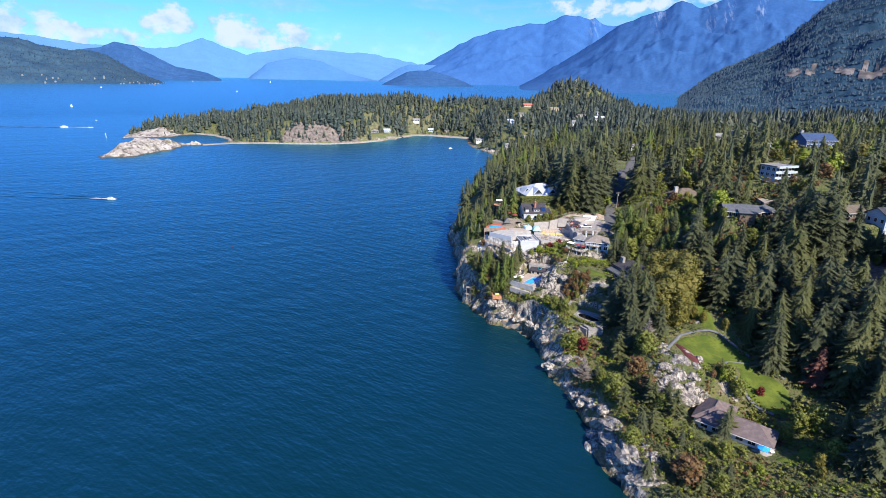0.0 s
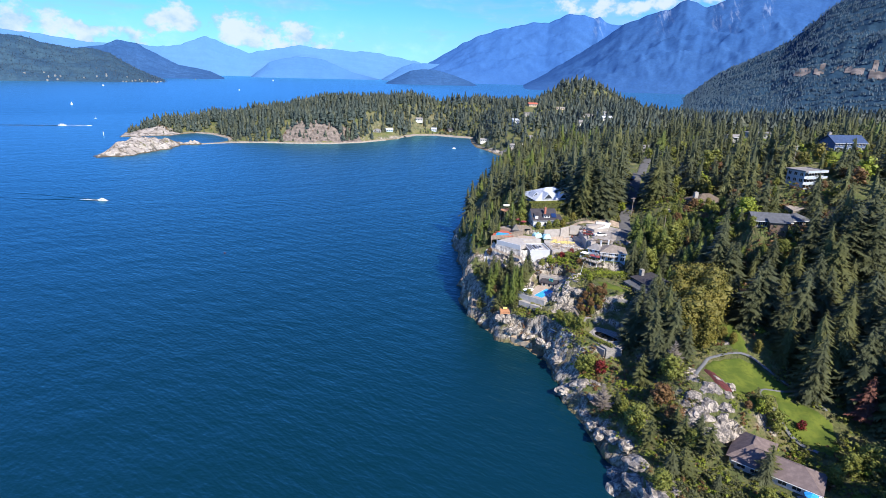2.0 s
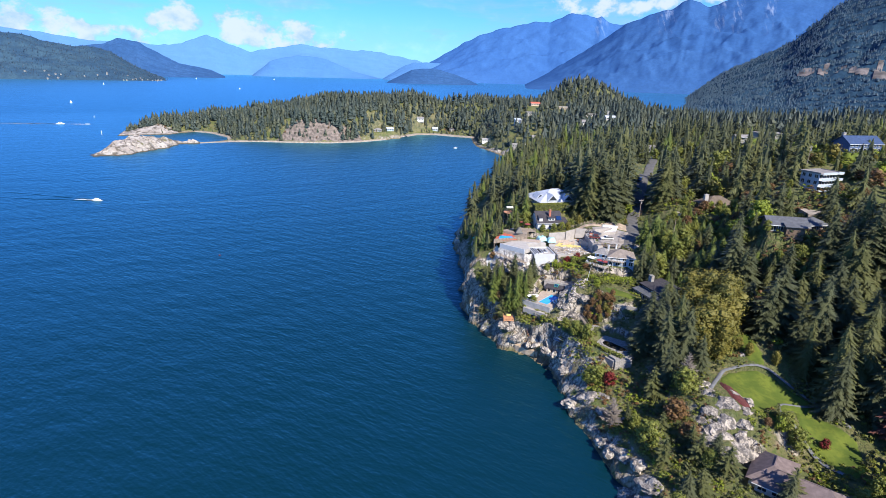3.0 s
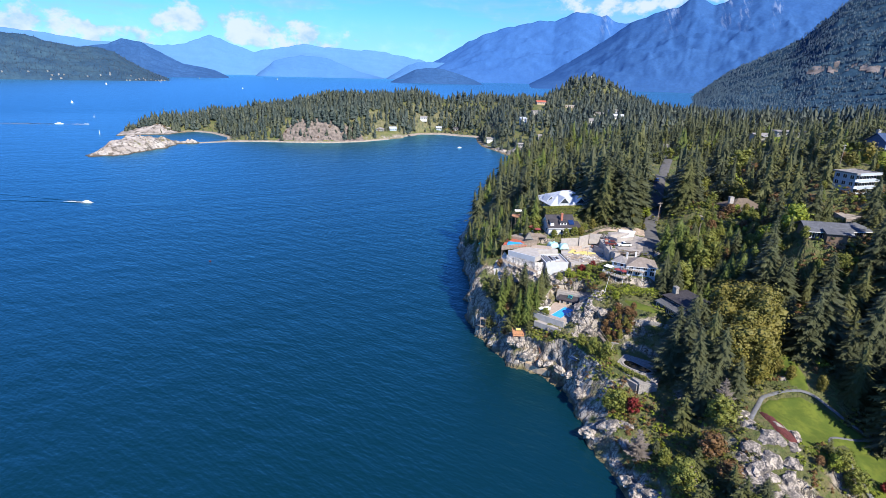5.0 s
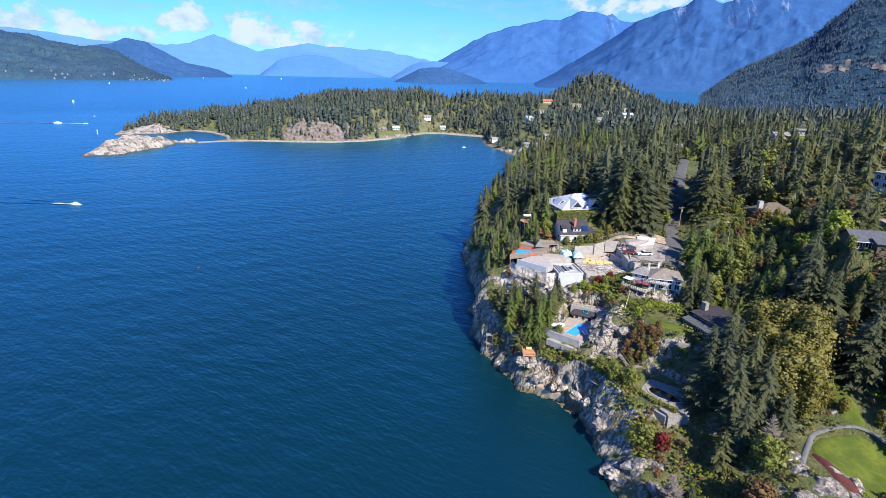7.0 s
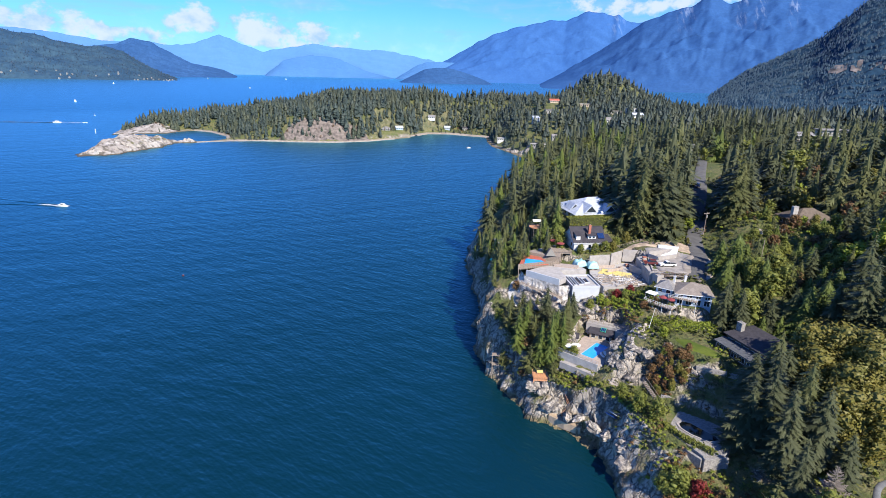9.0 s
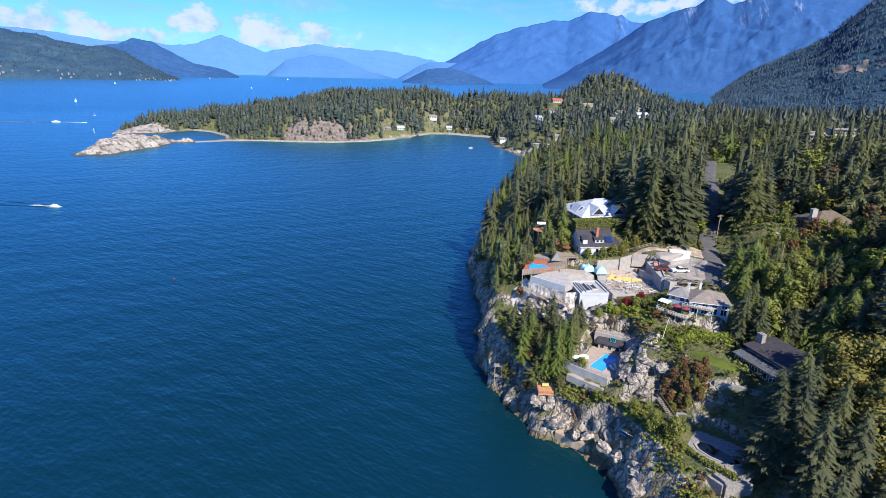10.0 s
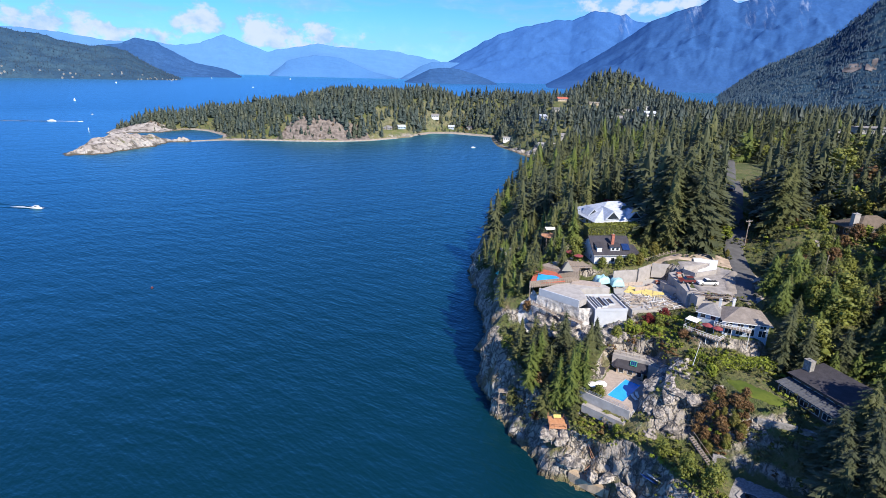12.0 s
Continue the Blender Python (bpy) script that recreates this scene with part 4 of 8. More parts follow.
# red vines on the garden bank; dry brush on the seaward cliff; hedges and flowers above the pool (0 green, 1 olive, 2 rust, 3 lime, 4 dark)
MIXED_BEDS = [([(53.5, 210), (60, 212), (64, 209.5), (62.5, 204.5), (57, 201.5), (53, 205)], (2, 2, 2, 1, 3, 0)), ([(16, 228), (21, 241), (30, 245), (30, 233), (24, 225)], (1, 2, 1, 0, 4)),
              ([(50, 236), (60, 243), (64, 240), (62, 231), (56, 228)], (3, 0, 3, 0, 2)), ([(56.5, 219), (62, 222), (76, 219), (76, 224), (62, 228), (56, 224)], (3, 0, 3, 3)), ([(71, 216), (76, 213), (74, 205), (71, 206)], (3, 0, 0, 1)),
              ([(148, 238), (168, 240), (184, 258), (170, 262), (160, 262), (150, 252)], (0, 1, 3, 2, 4)), ([(110, 206), (140, 205), (148, 214), (114, 214)], (0, 1, 4, 2)), ([(194, 280), (208, 288), (222, 296), (200, 298), (188, 292)], (0, 1, 3, 0))]


def undergrowth():
    X, Y = scatter(8, 150, 95, 345, 2.1)
    D = shore_distance(COAST, X, Y)
    Z = land(X, Y)
    slope = np.hypot(land(X + 1, Y) - Z, land(X, Y + 1) - Z)
    ok = (D > 3) & (slope < 1.15) & (wobble(X, Y, 12, 41) > -0.35) & ((X < 96) | (rng.rand(len(X)) < np.where((Y > 195) & (X < 140), 0.8, 0.3))) & (X < 0.86 * (Y + 3) + 10)
    for px, py, hw, hd, turn, _ in PADS:
        c, s = math.cos(radians(turn)), math.sin(radians(turn))
        u, v = (X - px) * c + (Y - py) * s, -(X - px) * s + (Y - py) * c
        ok &= ~((np.abs(u) < hw + 1.2) & (np.abs(v) < hd + 1.2))
    for lx, ly, r in LAWNS:
        ok &= (X - lx) ** 2 + (Y - ly) ** 2 > r * r
    for lx, ly, r in ((92, 280, 4), (99, 294, 4), (105, 309, 4), (110, 322, 4), (115, 336, 4), (86, 262, 6), (79, 254, 7), (76, 266, 8), (62, 266, 8), (30, 257, 6), (35, 262, 5), (74, 145, 4), (79, 141, 5), (80, 150, 4), (41, 270, 5)):
        ok &= (X - lx) ** 2 + (Y - ly) ** 2 > r * r
    X, Y, Z = X[ok], Y[ok], Z[ok]
    x2, y2 = scatter(50, 112, 96, 166, 1.9)
    ok2 = (shore_distance(COAST, x2, y2) > 5) & (wobble(x2, y2, 9, 46) > -0.5)
    for px, py, hw, hd, turn, _ in PADS:
        ok2 &= (x2 - px) ** 2 + (y2 - py) ** 2 > (hd + 1.5) ** 2
        c, s = math.cos(radians(turn)), math.sin(radians(turn))
        ok2 &= ~((np.abs((x2 - px) * c + (y2 - py) * s) < hw + 1.5) & (np.abs(-(x2 - px) * s + (y2 - py) * c) < hd + 1.5))
    for lx, ly, r in LAWNS + [(74, 145, 5), (79, 141, 5), (80, 152, 5), (77, 158, 4), (84, 156, 4), (88, 145, 4)]:
        ok2 &= (x2 - lx) ** 2 + (y2 - ly) ** 2 > r * r
    X, Y, Z = np.append(X, x2[ok2]), np.append(Y, y2[ok2]), np.append(Z, land(x2[ok2], y2[ok2]))
    start = len(X) - ok2.sum()
    mix = np.full(len(X), -1)
    for bed, kinds in [(b, ()) for b in BEDS] + MIXED_BEDS:
        poly = np.array(bed, float)
        (bx0, by0), (bx1, by1) = poly.min(axis=0), poly.max(axis=0)
        x3, y3 = scatter(bx0, bx1, by0, by1, 1.35 if bx0 < 100 else 2.0)
        ok3 = shore_distance(poly, x3, y3) > -0.4 + 0.8 * rng.rand(len(x3))
        mix = np.append(mix, rng.choice(kinds, ok3.sum()) if kinds else np.full(ok3.sum(), -1))
        X, Y, Z = np.append(X, x3[ok3]), np.append(Y, y3[ok3]), np.append(Z, land(x3[ok3], y3[ok3]))
    tint = wobble(X, Y, 16, 42) + rng.uniform(-0.6, 0.6, X.shape)
    close = np.arange(len(X)) >= start
    tint = np.where(close, tint * 0.75 + 0.33, tint)
    names = np.where(tint < -0.6, 4, np.where(tint < -0.1, 1, np.where(tint < 0.60, 0, np.where(tint < 0.8, 3, 2))))
    names = np.where(close & (rng.rand(len(X)) < 0.6), rng.choice([0, 0, 3, 3, 3, 1, 2], len(X)), names)
    names = np.where(mix >= 0, mix, names)
    for i, (name, (T, mat)) in enumerate(BUSH.items()):
        sel = names == i
        n = sel.sum()
        h = (rng.uniform(0.9, 2.4, n) * np.where(X[sel] > 105, 1.5, np.where(close[sel], 0.9, 1.0)))[:, None]
        a = rng.rand(n)[:, None] * 6.283
        w = h * rng.uniform(0.9, 1.7, n)[:, None]
        x = (T[None, :, 0] * np.cos(a) - T[None, :, 1] * np.sin(a)) * w + X[sel][:, None]
        y = (T[None, :, 0] * np.sin(a) + T[None, :, 1] * np.cos(a)) * w + Y[sel][:, None]
        z = T[None, :, 2] * h + Z[sel][:, None] - 0.3
        tagged(new(name, leaf_mesh(name, np.stack([x, y, z], -1).reshape(-1, 3), mat)), "low mixed shrubs covering the rocky slope", "shrubs", kind="stuff")


undergrowth()

# conifers on the mountainside behind
SX, SY, SZ = SLOPE
sel = (np.arange(SX.shape[0])[:, None] < SX.shape[0] * 0.8) & (rng.rand(*SX.shape) < 0.92) & (SX < 0.86 * SY + 100)
rows = np.concatenate([np.stack([SX[sel] + rng.uniform(-12, 12, sel.sum()), SY[sel] + rng.uniform(-12, 12, sel.sum()), SZ[sel] - 4, rng.uniform(7, 11, sel.sum())], -1) for _ in range(3)])
# Needle colours shifted to blue-grey, with the air haze already in them.
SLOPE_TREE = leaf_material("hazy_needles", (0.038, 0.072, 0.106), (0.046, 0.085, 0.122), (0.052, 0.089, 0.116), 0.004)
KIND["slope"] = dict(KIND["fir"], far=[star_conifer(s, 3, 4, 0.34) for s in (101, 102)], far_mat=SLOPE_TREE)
SA, SE = np.degrees(np.arctan2(SX, SY - 50)), np.degrees(np.arctan2(SZ - 97, np.hypot(SX, SY - 50)))
bare = (SA > 32.2 + 0.8 * wobble(SX, SY, 90, 71)) & (np.abs(SE - 1.22 - 0.03 * (SA - 34)) < 0.12 + 0.16 * wobble(SX, SY, 60, 72))
RA, RE = np.degrees(np.arctan2(rows[:, 0], rows[:, 1] - 50)), np.degrees(np.arctan2(rows[:, 2] - 94, np.hypot(rows[:, 0], rows[:, 1] - 50)))
rows = rows[~((RA > 32.6) & (np.abs(RE - 1.12 - 0.03 * (RA - 34)) < 0.16))]
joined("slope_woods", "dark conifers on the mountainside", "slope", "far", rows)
CUT_BANK = plain("cut_bank", (0.12, 0.105, 0.105), 0.95, vary=0.6, scale=0.03)
tagged(new("slope_clearing", grid_mesh("slope_clearing", SX, SY, SZ + 2.5, CUT_BANK, bare.ravel())), "bare tan quarry clearing on the mountainside", "clearing", kind="structure")

# woods on the island shore across the sound
IX, IY, IZ = LEFT_SHORE
sel = (rng.rand(*IX.shape) < 0.62) & (np.arange(IX.shape[0])[:, None] < 45) & (np.arange(IX.shape[0])[:, None] > 2) & (np.degrees(np.arctan2(IX, IY)) > -44)
rows = np.stack([IX[sel] + rng.uniform(-6, 6, sel.sum()), IY[sel] + rng.uniform(-6, 6, sel.sum()), IZ[sel] - 4, rng.uniform(7, 12, sel.sum())], -1)
# Haze over the sound is painted into these needles as blue.
KIND["isle"] = dict(KIND["fir"], far=[star_conifer(s, 3, 4, 0.34) for s in (111, 112)], far_mat=leaf_material("hazed_island_needles", (0.018, 0.042, 0.080), (0.025, 0.051, 0.090), (0.031, 0.057, 0.092), 0.006))
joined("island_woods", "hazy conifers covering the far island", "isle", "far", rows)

# ---- building surfaces ----
def roofing(name, col, rows=3.0, rough=0.85, metal=0.0):
    """Courses of shingle or seams, with weathered patches."""
    m = Nodes(name, rough, metal, 0.2)
    w = m.nt.nodes.new("ShaderNodeTexWave")
    w.bands_direction = "Y"
    w.inputs["Scale"].default_value = rows
    w.inputs["Distortion"].default_value = 1.5
    w.inputs["Detail"].default_value = 2
    tc = m.nt.nodes.new("ShaderNodeTexCoord")
    m.link(tc.outputs["Object"], w.inputs["Vector"])
    dark = tuple(c * 0.72 for c in col)
    c = m.mix(m.step(w.outputs["Fac"], 0.2, 0.8), dark, col)
    c = m.mix(m.step(m.noise(0.9, 5), 0.4, 0.7, 0, 0.6), c, tuple(min(1, v * 1.35) for v in col))
    c = m.mix(m.step(m.noise(6, 3), 0.55, 0.8, 0, 0.4), c, dark)
    m.color(c)
    m.bump(w.outputs["Fac"], 0.3, 0.03)
    return m.mat


ROOF_MAUVE = roofing("mauve_shingles", (0.135, 0.105, 0.105))
ROOF_DARK = roofing("charcoal_roofing", (0.045, 0.042, 0.050))
ROOF_BROWN = roofing("brown_shingles", (0.12, 0.095, 0.075))
ROOF_BLUEGREY = roofing("blue_grey_roofing", (0.085, 0.09, 0.105))
ROOF_GREY = roofing("grey_shingles", (0.20, 0.19, 0.19))
ROOF_WHITE = roofing("white_metal_roof", (0.40, 0.43, 0.49), 1.6, 0.5, 0.1)
ROOF_TAN = roofing("tan_shingles", (0.20, 0.17, 0.15))
WALL_WHITE = plain("white_stucco", (0.50, 0.50, 0.50), 0.8, vary=0.08, scale=0.8)
WALL_BLUE = plain("blue_grey_siding", (0.32, 0.38, 0.46), 0.7, vary=0.15)
# The blue house's shade is put into these two colours as dark slate blue.
WALL_BLUE_SHADED = plain("shaded_blue_siding", (0.06, 0.10, 0.20), 0.7)
ROOF_SLATE_SHADED = roofing("shaded_slate_roof", (0.035, 0.06, 0.13))
WALL_BROWN = plain("brown_siding", (0.11, 0.075, 0.055), 0.8)
WALL_GREY = plain("grey_siding", (0.28, 0.27, 0.26), 0.8)
WALL_TAN = plain("tan_siding", (0.42, 0.34, 0.25), 0.8)
CONCRETE = plain("raw_concrete", (0.31, 0.285, 0.27), 0.9, vary=0.18, scale=0.7, bump=0.02)
CONCRETE_PALE = plain("pale_concrete", (0.34, 0.32, 0.305), 0.9, vary=0.2, scale=0.6, bump=0.02)
SHEATHING = plain("white_membrane", (0.40, 0.42, 0.455), 0.6, vary=0.1, scale=0.6)
STONE = plain("stone_masonry", (0.25, 0.235, 0.225), 0.9, vary=0.45, scale=2.5, bump=0.05)
BRICK_RED = plain("red_brick", (0.34, 0.12, 0.08), 0.9, vary=0.3, scale=4)
TIMBER = plain("weathered_timber", (0.26, 0.21, 0.17), 0.85, vary=0.35, scale=3)
CEDAR_WOOD = plain("fresh_cedar_boards", (0.46, 0.22, 0.11), 0.75, vary=0.3, scale=3)
PINK_PAVING = plain("pinkish_deck_paving", (0.35, 0.285, 0.245), 0.85, vary=0.2, scale=1.5)
RED_DECK = plain("red_painted_deck", (0.38, 0.10, 0.06), 0.7, vary=0.25, scale=1.2)
ASPHALT = plain("asphalt", (0.085, 0.083, 0.085), 0.95, vary=0.25, scale=0.6)
PATHSTONE = plain("grey_path_paving", (0.13, 0.135, 0.145), 0.95, vary=0.3, scale=0.8)
DIRT = plain("bare_dirt", (0.35, 0.27, 0.20), 0.95, vary=0.35, scale=0.5, bump=0.1)
YARD = plain("yard_gravel", (0.27, 0.245, 0.23), 0.95, vary=0.35, scale=0.5, bump=0.08)
BRUSH = plain("dry_brush", (0.20, 0.11, 0.08), 0.95, vary=0.5, scale=0.8, bump=0.2)
SCREE = plain("pink_scree", (0.16, 0.13, 0.115), 0.95, vary=0.55, scale=0.25, bump=0.4)
GRAVEL = plain("shore_gravel", (0.27, 0.232, 0.198), 0.95, vary=0.35, scale=0.3, bump=0.1)
MULCH = plain("dark_red_groundcover", (0.10, 0.022, 0.022), 0.95, vary=0.5, scale=2.5, bump=0.2)
POOL_BLUE = plain("pool_basin", (0.03, 0.33, 0.80), 0.25, vary=0.12, scale=0.5)
POOL_WATER_DARK = plain("dark_pond_water", (0.004, 0.006, 0.007), 0.05, vary=0.3)
YELLOW = plain("yellow_sheeting", (0.60, 0.47, 0.16), 0.7, vary=0.2, scale=0.8)
TARP_WHITE = plain("white_tarpaulin", (0.52, 0.53, 0.55), 0.55, vary=0.08, scale=1.0)
TARP_CYAN = plain("pale_cyan_tarpaulin", (0.27, 0.46, 0.50), 0.5, vary=0.15)
TARP_BLACK = plain("black_cover", (0.012, 0.014, 0.022), 0.4)
FABRIC_RED = plain("red_canvas", (0.20, 0.035, 0.04), 0.85)
FABRIC_BLUE = plain("blue_canvas", (0.02, 0.30, 0.78), 0.7)
FABRIC_WHITE = plain("white_canvas", (0.80, 0.78, 0.74), 0.8, vary=0.08)
FABRIC_GREEN = plain("green_canvas", (0.05, 0.42, 0.28), 0.7, vary=0.5, scale=0.8)
PAINT_WHITE = plain("white_paint", (0.60, 0.60, 0.60), 0.4, vary=0.06)
PAINT_RED = plain("red_car_paint", (0.13, 0.03, 0.03), 0.3)
PAINT_BLUE = plain("blue_car_paint", (0.02, 0.06, 0.20), 0.3)
RUBBER = plain("black_rubber", (0.015, 0.015, 0.015), 0.8)
STEEL = plain("galvanised_steel", (0.50, 0.50, 0.50), 0.4, 0.7)
GLASS = plain("dark_window_glass", (0.020, 0.028, 0.038), 0.06, vary=0.3)
SOLAR = plain("solar_glass", (0.012, 0.03, 0.10), 0.12, vary=0.2)
FOAM = plain("sea_foam", (0.50, 0.53, 0.56), 0.8, vary=0.25, scale=0.3)


def make_grass():
    m = Nodes("lawn_grass", 0.9, 0.0, 0.2)
    c = m.mix(m.step(m.noise(0.25, 4), 0.35, 0.65), (0.060, 0.088, 0.013), (0.098, 0.122, 0.018))
    c = m.mix(m.step(m.noise(0.9, 6, 0.7), 0.42, 0.68, 0, 0.65), c, (0.050, 0.072, 0.012))
    m.color(c)
    m.bump(m.noise(8, 3), 0.6, 0.06)
    return m.mat


GRASS = make_grass()


# ---- buildings ----
PANES = {}


def window(parent, u, v, z, w, h, face):
    """A framed window on a wall; face is the turn of its outward normal from local -v."""
    key = (round(w, 2), round(h, 2))
    if key not in PANES:
        s = Shape()
        t = 0.09
        s.box(-w / 2, -0.05, -h / 2, -w / 2 + t, 0.04, h / 2).box(w / 2 - t, -0.05, -h / 2, w / 2, 0.04, h / 2)
        s.box(-w / 2 + t, -0.05, h / 2 - t, w / 2 - t, 0.04, h / 2).box(-w / 2 + t, -0.07, -h / 2, w / 2 - t, 0.04, -h / 2 + t)
        if w > 1.4:
            s.box(-0.04, -0.045, -h / 2 + t, 0.04, 0.04, h / 2 - t)
        g = Shape().box(-w / 2 + t, -0.012, -h / 2 + t, w / 2 - t, 0.01, h / 2 - t)
        PANES[key] = (s.mesh("window", PAINT_WHITE), g.mesh("pane", GLASS))
    fr = part("window", PANES[key][0], parent)
    fr.matrix_local = pose(u, v, z, 0, 0, face)
    part("pane", PANES[key][1], fr, "dark reflective glass")
    return fr


def roof_shape(kind, w, d, rh, ov, z, t=0.22):
    s = Shape()
    a, b = w / 2 + ov, d / 2 + ov
    e = z - ov * rh / (d / 2)
    top = z + rh
    if kind == "hip":
        r = max(0.3, a - b)
        s.sheet([(-a, -b, e), (a, -b, e), (r, 0, top), (-r, 0, top)], t).sheet([(a, b, e), (-a, b, e), (-r, 0, top), (r, 0, top)], t)
        s.sheet([(a, -b, e), (a, b, e), (r, 0, top)], t).sheet([(-a, b, e), (-a, -b, e), (-r, 0, top)], t)
        s.box(-r, -0.14, top - 0.05, r, 0.14, top + 0.06)
    elif kind == "gable":
        s.sheet([(-a, -b, e), (a, -b, e), (a, 0, top), (-a, 0, top)], t).sheet([(a, b, e), (-a, b, e), (-a, 0, top), (a, 0, top)], t)
        s.box(-a, -0.14, top - 0.05, a, 0.14, top + 0.05)
    elif kind == "shed":
        s.sheet([(-a, -b, z), (a, -b, z), (a, b, top), (-a, b, top)], t)
    else:
        s.box(-a, -b, z, a, b, z + 0.25)
        for x0, y0, x1, y1 in ((-a, -b, a, -b + 0.3), (-a, b - 0.3, a, b), (-a, -b + 0.3, -a + 0.3, b - 0.3), (a - 0.3, -b + 0.3, a, b - 0.3)):
            s.box(x0, y0, z + 0.25, x1, y1, z + 0.25 + max(0.15, rh))
    return s


def house(name, label, x, y, z, turn, w, d, h, roof, rh, wall, roofing_mat, ov=0.6, wins=(), chimney=None, chimney_mat=None, category="house", foot=2.0):
    """A house on its plot: walls, roof, framed windows and a chimney. wins: side letter, count, sill height, width, height."""
    root = thing(name, label, category, pose(x, y, z, 0, 0, turn))
    s = Shape().box(-w / 2, -d / 2, -foot, w / 2, d / 2, h)
    if roof == "gable":
        s.add([(-w / 2, -d / 2, h), (-w / 2, d / 2, h), (-w / 2, 0, h + rh - 0.25), (w / 2, -d / 2, h), (w / 2, d / 2, h), (w / 2, 0, h + rh - 0.25)], [(0, 2, 1), (3, 4, 5), (0, 3, 5, 2), (1, 2, 5, 4)])
    if roof == "shed":
        s.add([(-w / 2, -d / 2, h), (w / 2, -d / 2, h), (w / 2, d / 2, h), (-w / 2, d / 2, h), (w / 2, d / 2, h + rh - 0.25), (-w / 2, d / 2, h + rh - 0.25)], [(0, 1, 4, 5), (1, 2, 4), (0, 5, 3), (2, 3, 5, 4)])
    part("wall", s.mesh("wall", wall), root)
    part("roof", roof_shape(roof, w, d, rh, ov, h + 0.02).mesh("roof", roofing_mat), root)
    if ov > 0.3 and roof in ("hip", "gable"):
        gut = Shape().box(-w / 2 - ov, -d / 2 - ov - 0.12, h - ov * rh / (d / 2) - 0.2, w / 2 + ov, -d / 2 - ov - 0.01, h - ov * rh / (d / 2) - 0.02)
        part("gutter", gut.mesh("gutter", PAINT_WHITE), root, "white gutter along the eave")
    for side, n, sill, ww, hh in wins:
        long = w if side in "SN" else d
        for i in range(n):
            c = -long / 2 + long * (i + 0.5) / n
            u, v, face = {"S": (c, -d / 2, 0), "N": (-c, d / 2, 180), "E": (w / 2, c, 90), "W": (-w / 2, -c, -90)}[side]
            window(root, u, v, sill + hh / 2, ww, hh, face)
    if chimney:
        cu, cv, top, sx, sy = chimney
        c = Shape().box(cu - sx / 2, cv - sy / 2, 0.5, cu + sx / 2, cv + sy / 2, top).box(cu - sx / 2 - 0.08, cv - sy / 2 - 0.08, top, cu + sx / 2 + 0.08, cv + sy / 2 + 0.08, top + 0.15)
        ch = part("chimney", c.mesh("chimney", chimney_mat or BRICK_RED), root)
        part("flue", Shape().tube((cu, cv, top + 0.15), (cu, cv, top + 0.5), 0.14).mesh("flue", STEEL), ch)
    return root


def rail(parent, pts, h=1.0, mat=None, every=1.6, name="railing"):
    """Posts and two rails along a line."""
    mat = mat or PAINT_WHITE
    s = Shape()
    for a, b in zip(pts, pts[1:]):
        a, b = Vector(a), Vector(b)
        n = max(1, int((b - a).length / every))
        for i in range(n + 1):
            p = a.lerp(b, i / n)
            s.tube(p, p + Vector((0, 0, h)), 0.05, n=5)
        for k in (0.5, 1.0):
            s.tube(a + Vector((0, 0, h * k)), b + Vector((0, 0, h * k)), 0.045, n=5)
    return part(name, s.mesh(name, mat), parent)


def umbrella(x, y, z, r, mat, label, group=""):
    root = thing("parasol", label, "parasol", pose(x, y, z), group)
    part("pole", Shape().tube((0, 0, 0), (0, 0, 2.5), 0.04, n=6).mesh("pole", STEEL), root)
    s = Shape()
    n = 8
    ring = [(r * math.cos(6.2832 * i / n), r * math.sin(6.2832 * i / n), 2.05) for i in range(n)]
    for i in range(n):
        s.add([(0, 0, 2.6), ring[i], ring[(i + 1) % n], (ring[i][0], ring[i][1], 1.9), (ring[(i + 1) % n][0], ring[(i + 1) % n][1], 1.9)], [(0, 1, 2), (1, 3, 4, 2)])
    part("canopy", s.mesh("canopy", mat), root)
    part("base", Shape().tube((0, 0, 0), (0, 0, 0.12), 0.35, 0.3, 10).mesh("base", CONCRETE), root)
    return root


def garden_table(x, y, z, mat=None):
    root = thing("garden_table", "round patio table on a terrace", "table", pose(x, y, z))
    part("tabletop", Shape().tube((0, 0, 0.7), (0, 0, 0.75), 0.65, n=12).mesh("tabletop", mat or FABRIC_WHITE), root)
    part("leg", Shape().tube((0, 0, 0), (0, 0, 0.7), 0.06, n=6).mesh("leg", STEEL), root)
    part("foot", Shape().tube((0, 0, 0), (0, 0, 0.05), 0.3, n=8).mesh("foot", STEEL), root)


def lounger(x, y, z, turn):
    root = thing("sun_lounger", "white reclining sun lounger on the pool deck", "lounger", pose(x, y, z, 0, 0, turn), "loungers by the pool")
    part("seat", Shape().box(-0.35, -0.9, 0.28, 0.35, 0.35, 0.38).mesh("seat", FABRIC_WHITE), root)
    part("backrest", Shape().sheet([(-0.35, 0.35, 0.36), (0.35, 0.35, 0.36), (0.35, 0.95, 0.85), (-0.35, 0.95, 0.85)], 0.09).mesh("backrest", FABRIC_WHITE), root)
    for lx, ly in ((-0.3, -0.8), (0.3, -0.8), (-0.3, 0.3), (0.3, 0.3)):
        part("leg", Shape().tube((lx, ly, 0), (lx, ly, 0.3), 0.03, n=5).mesh("leg", STEEL), root)


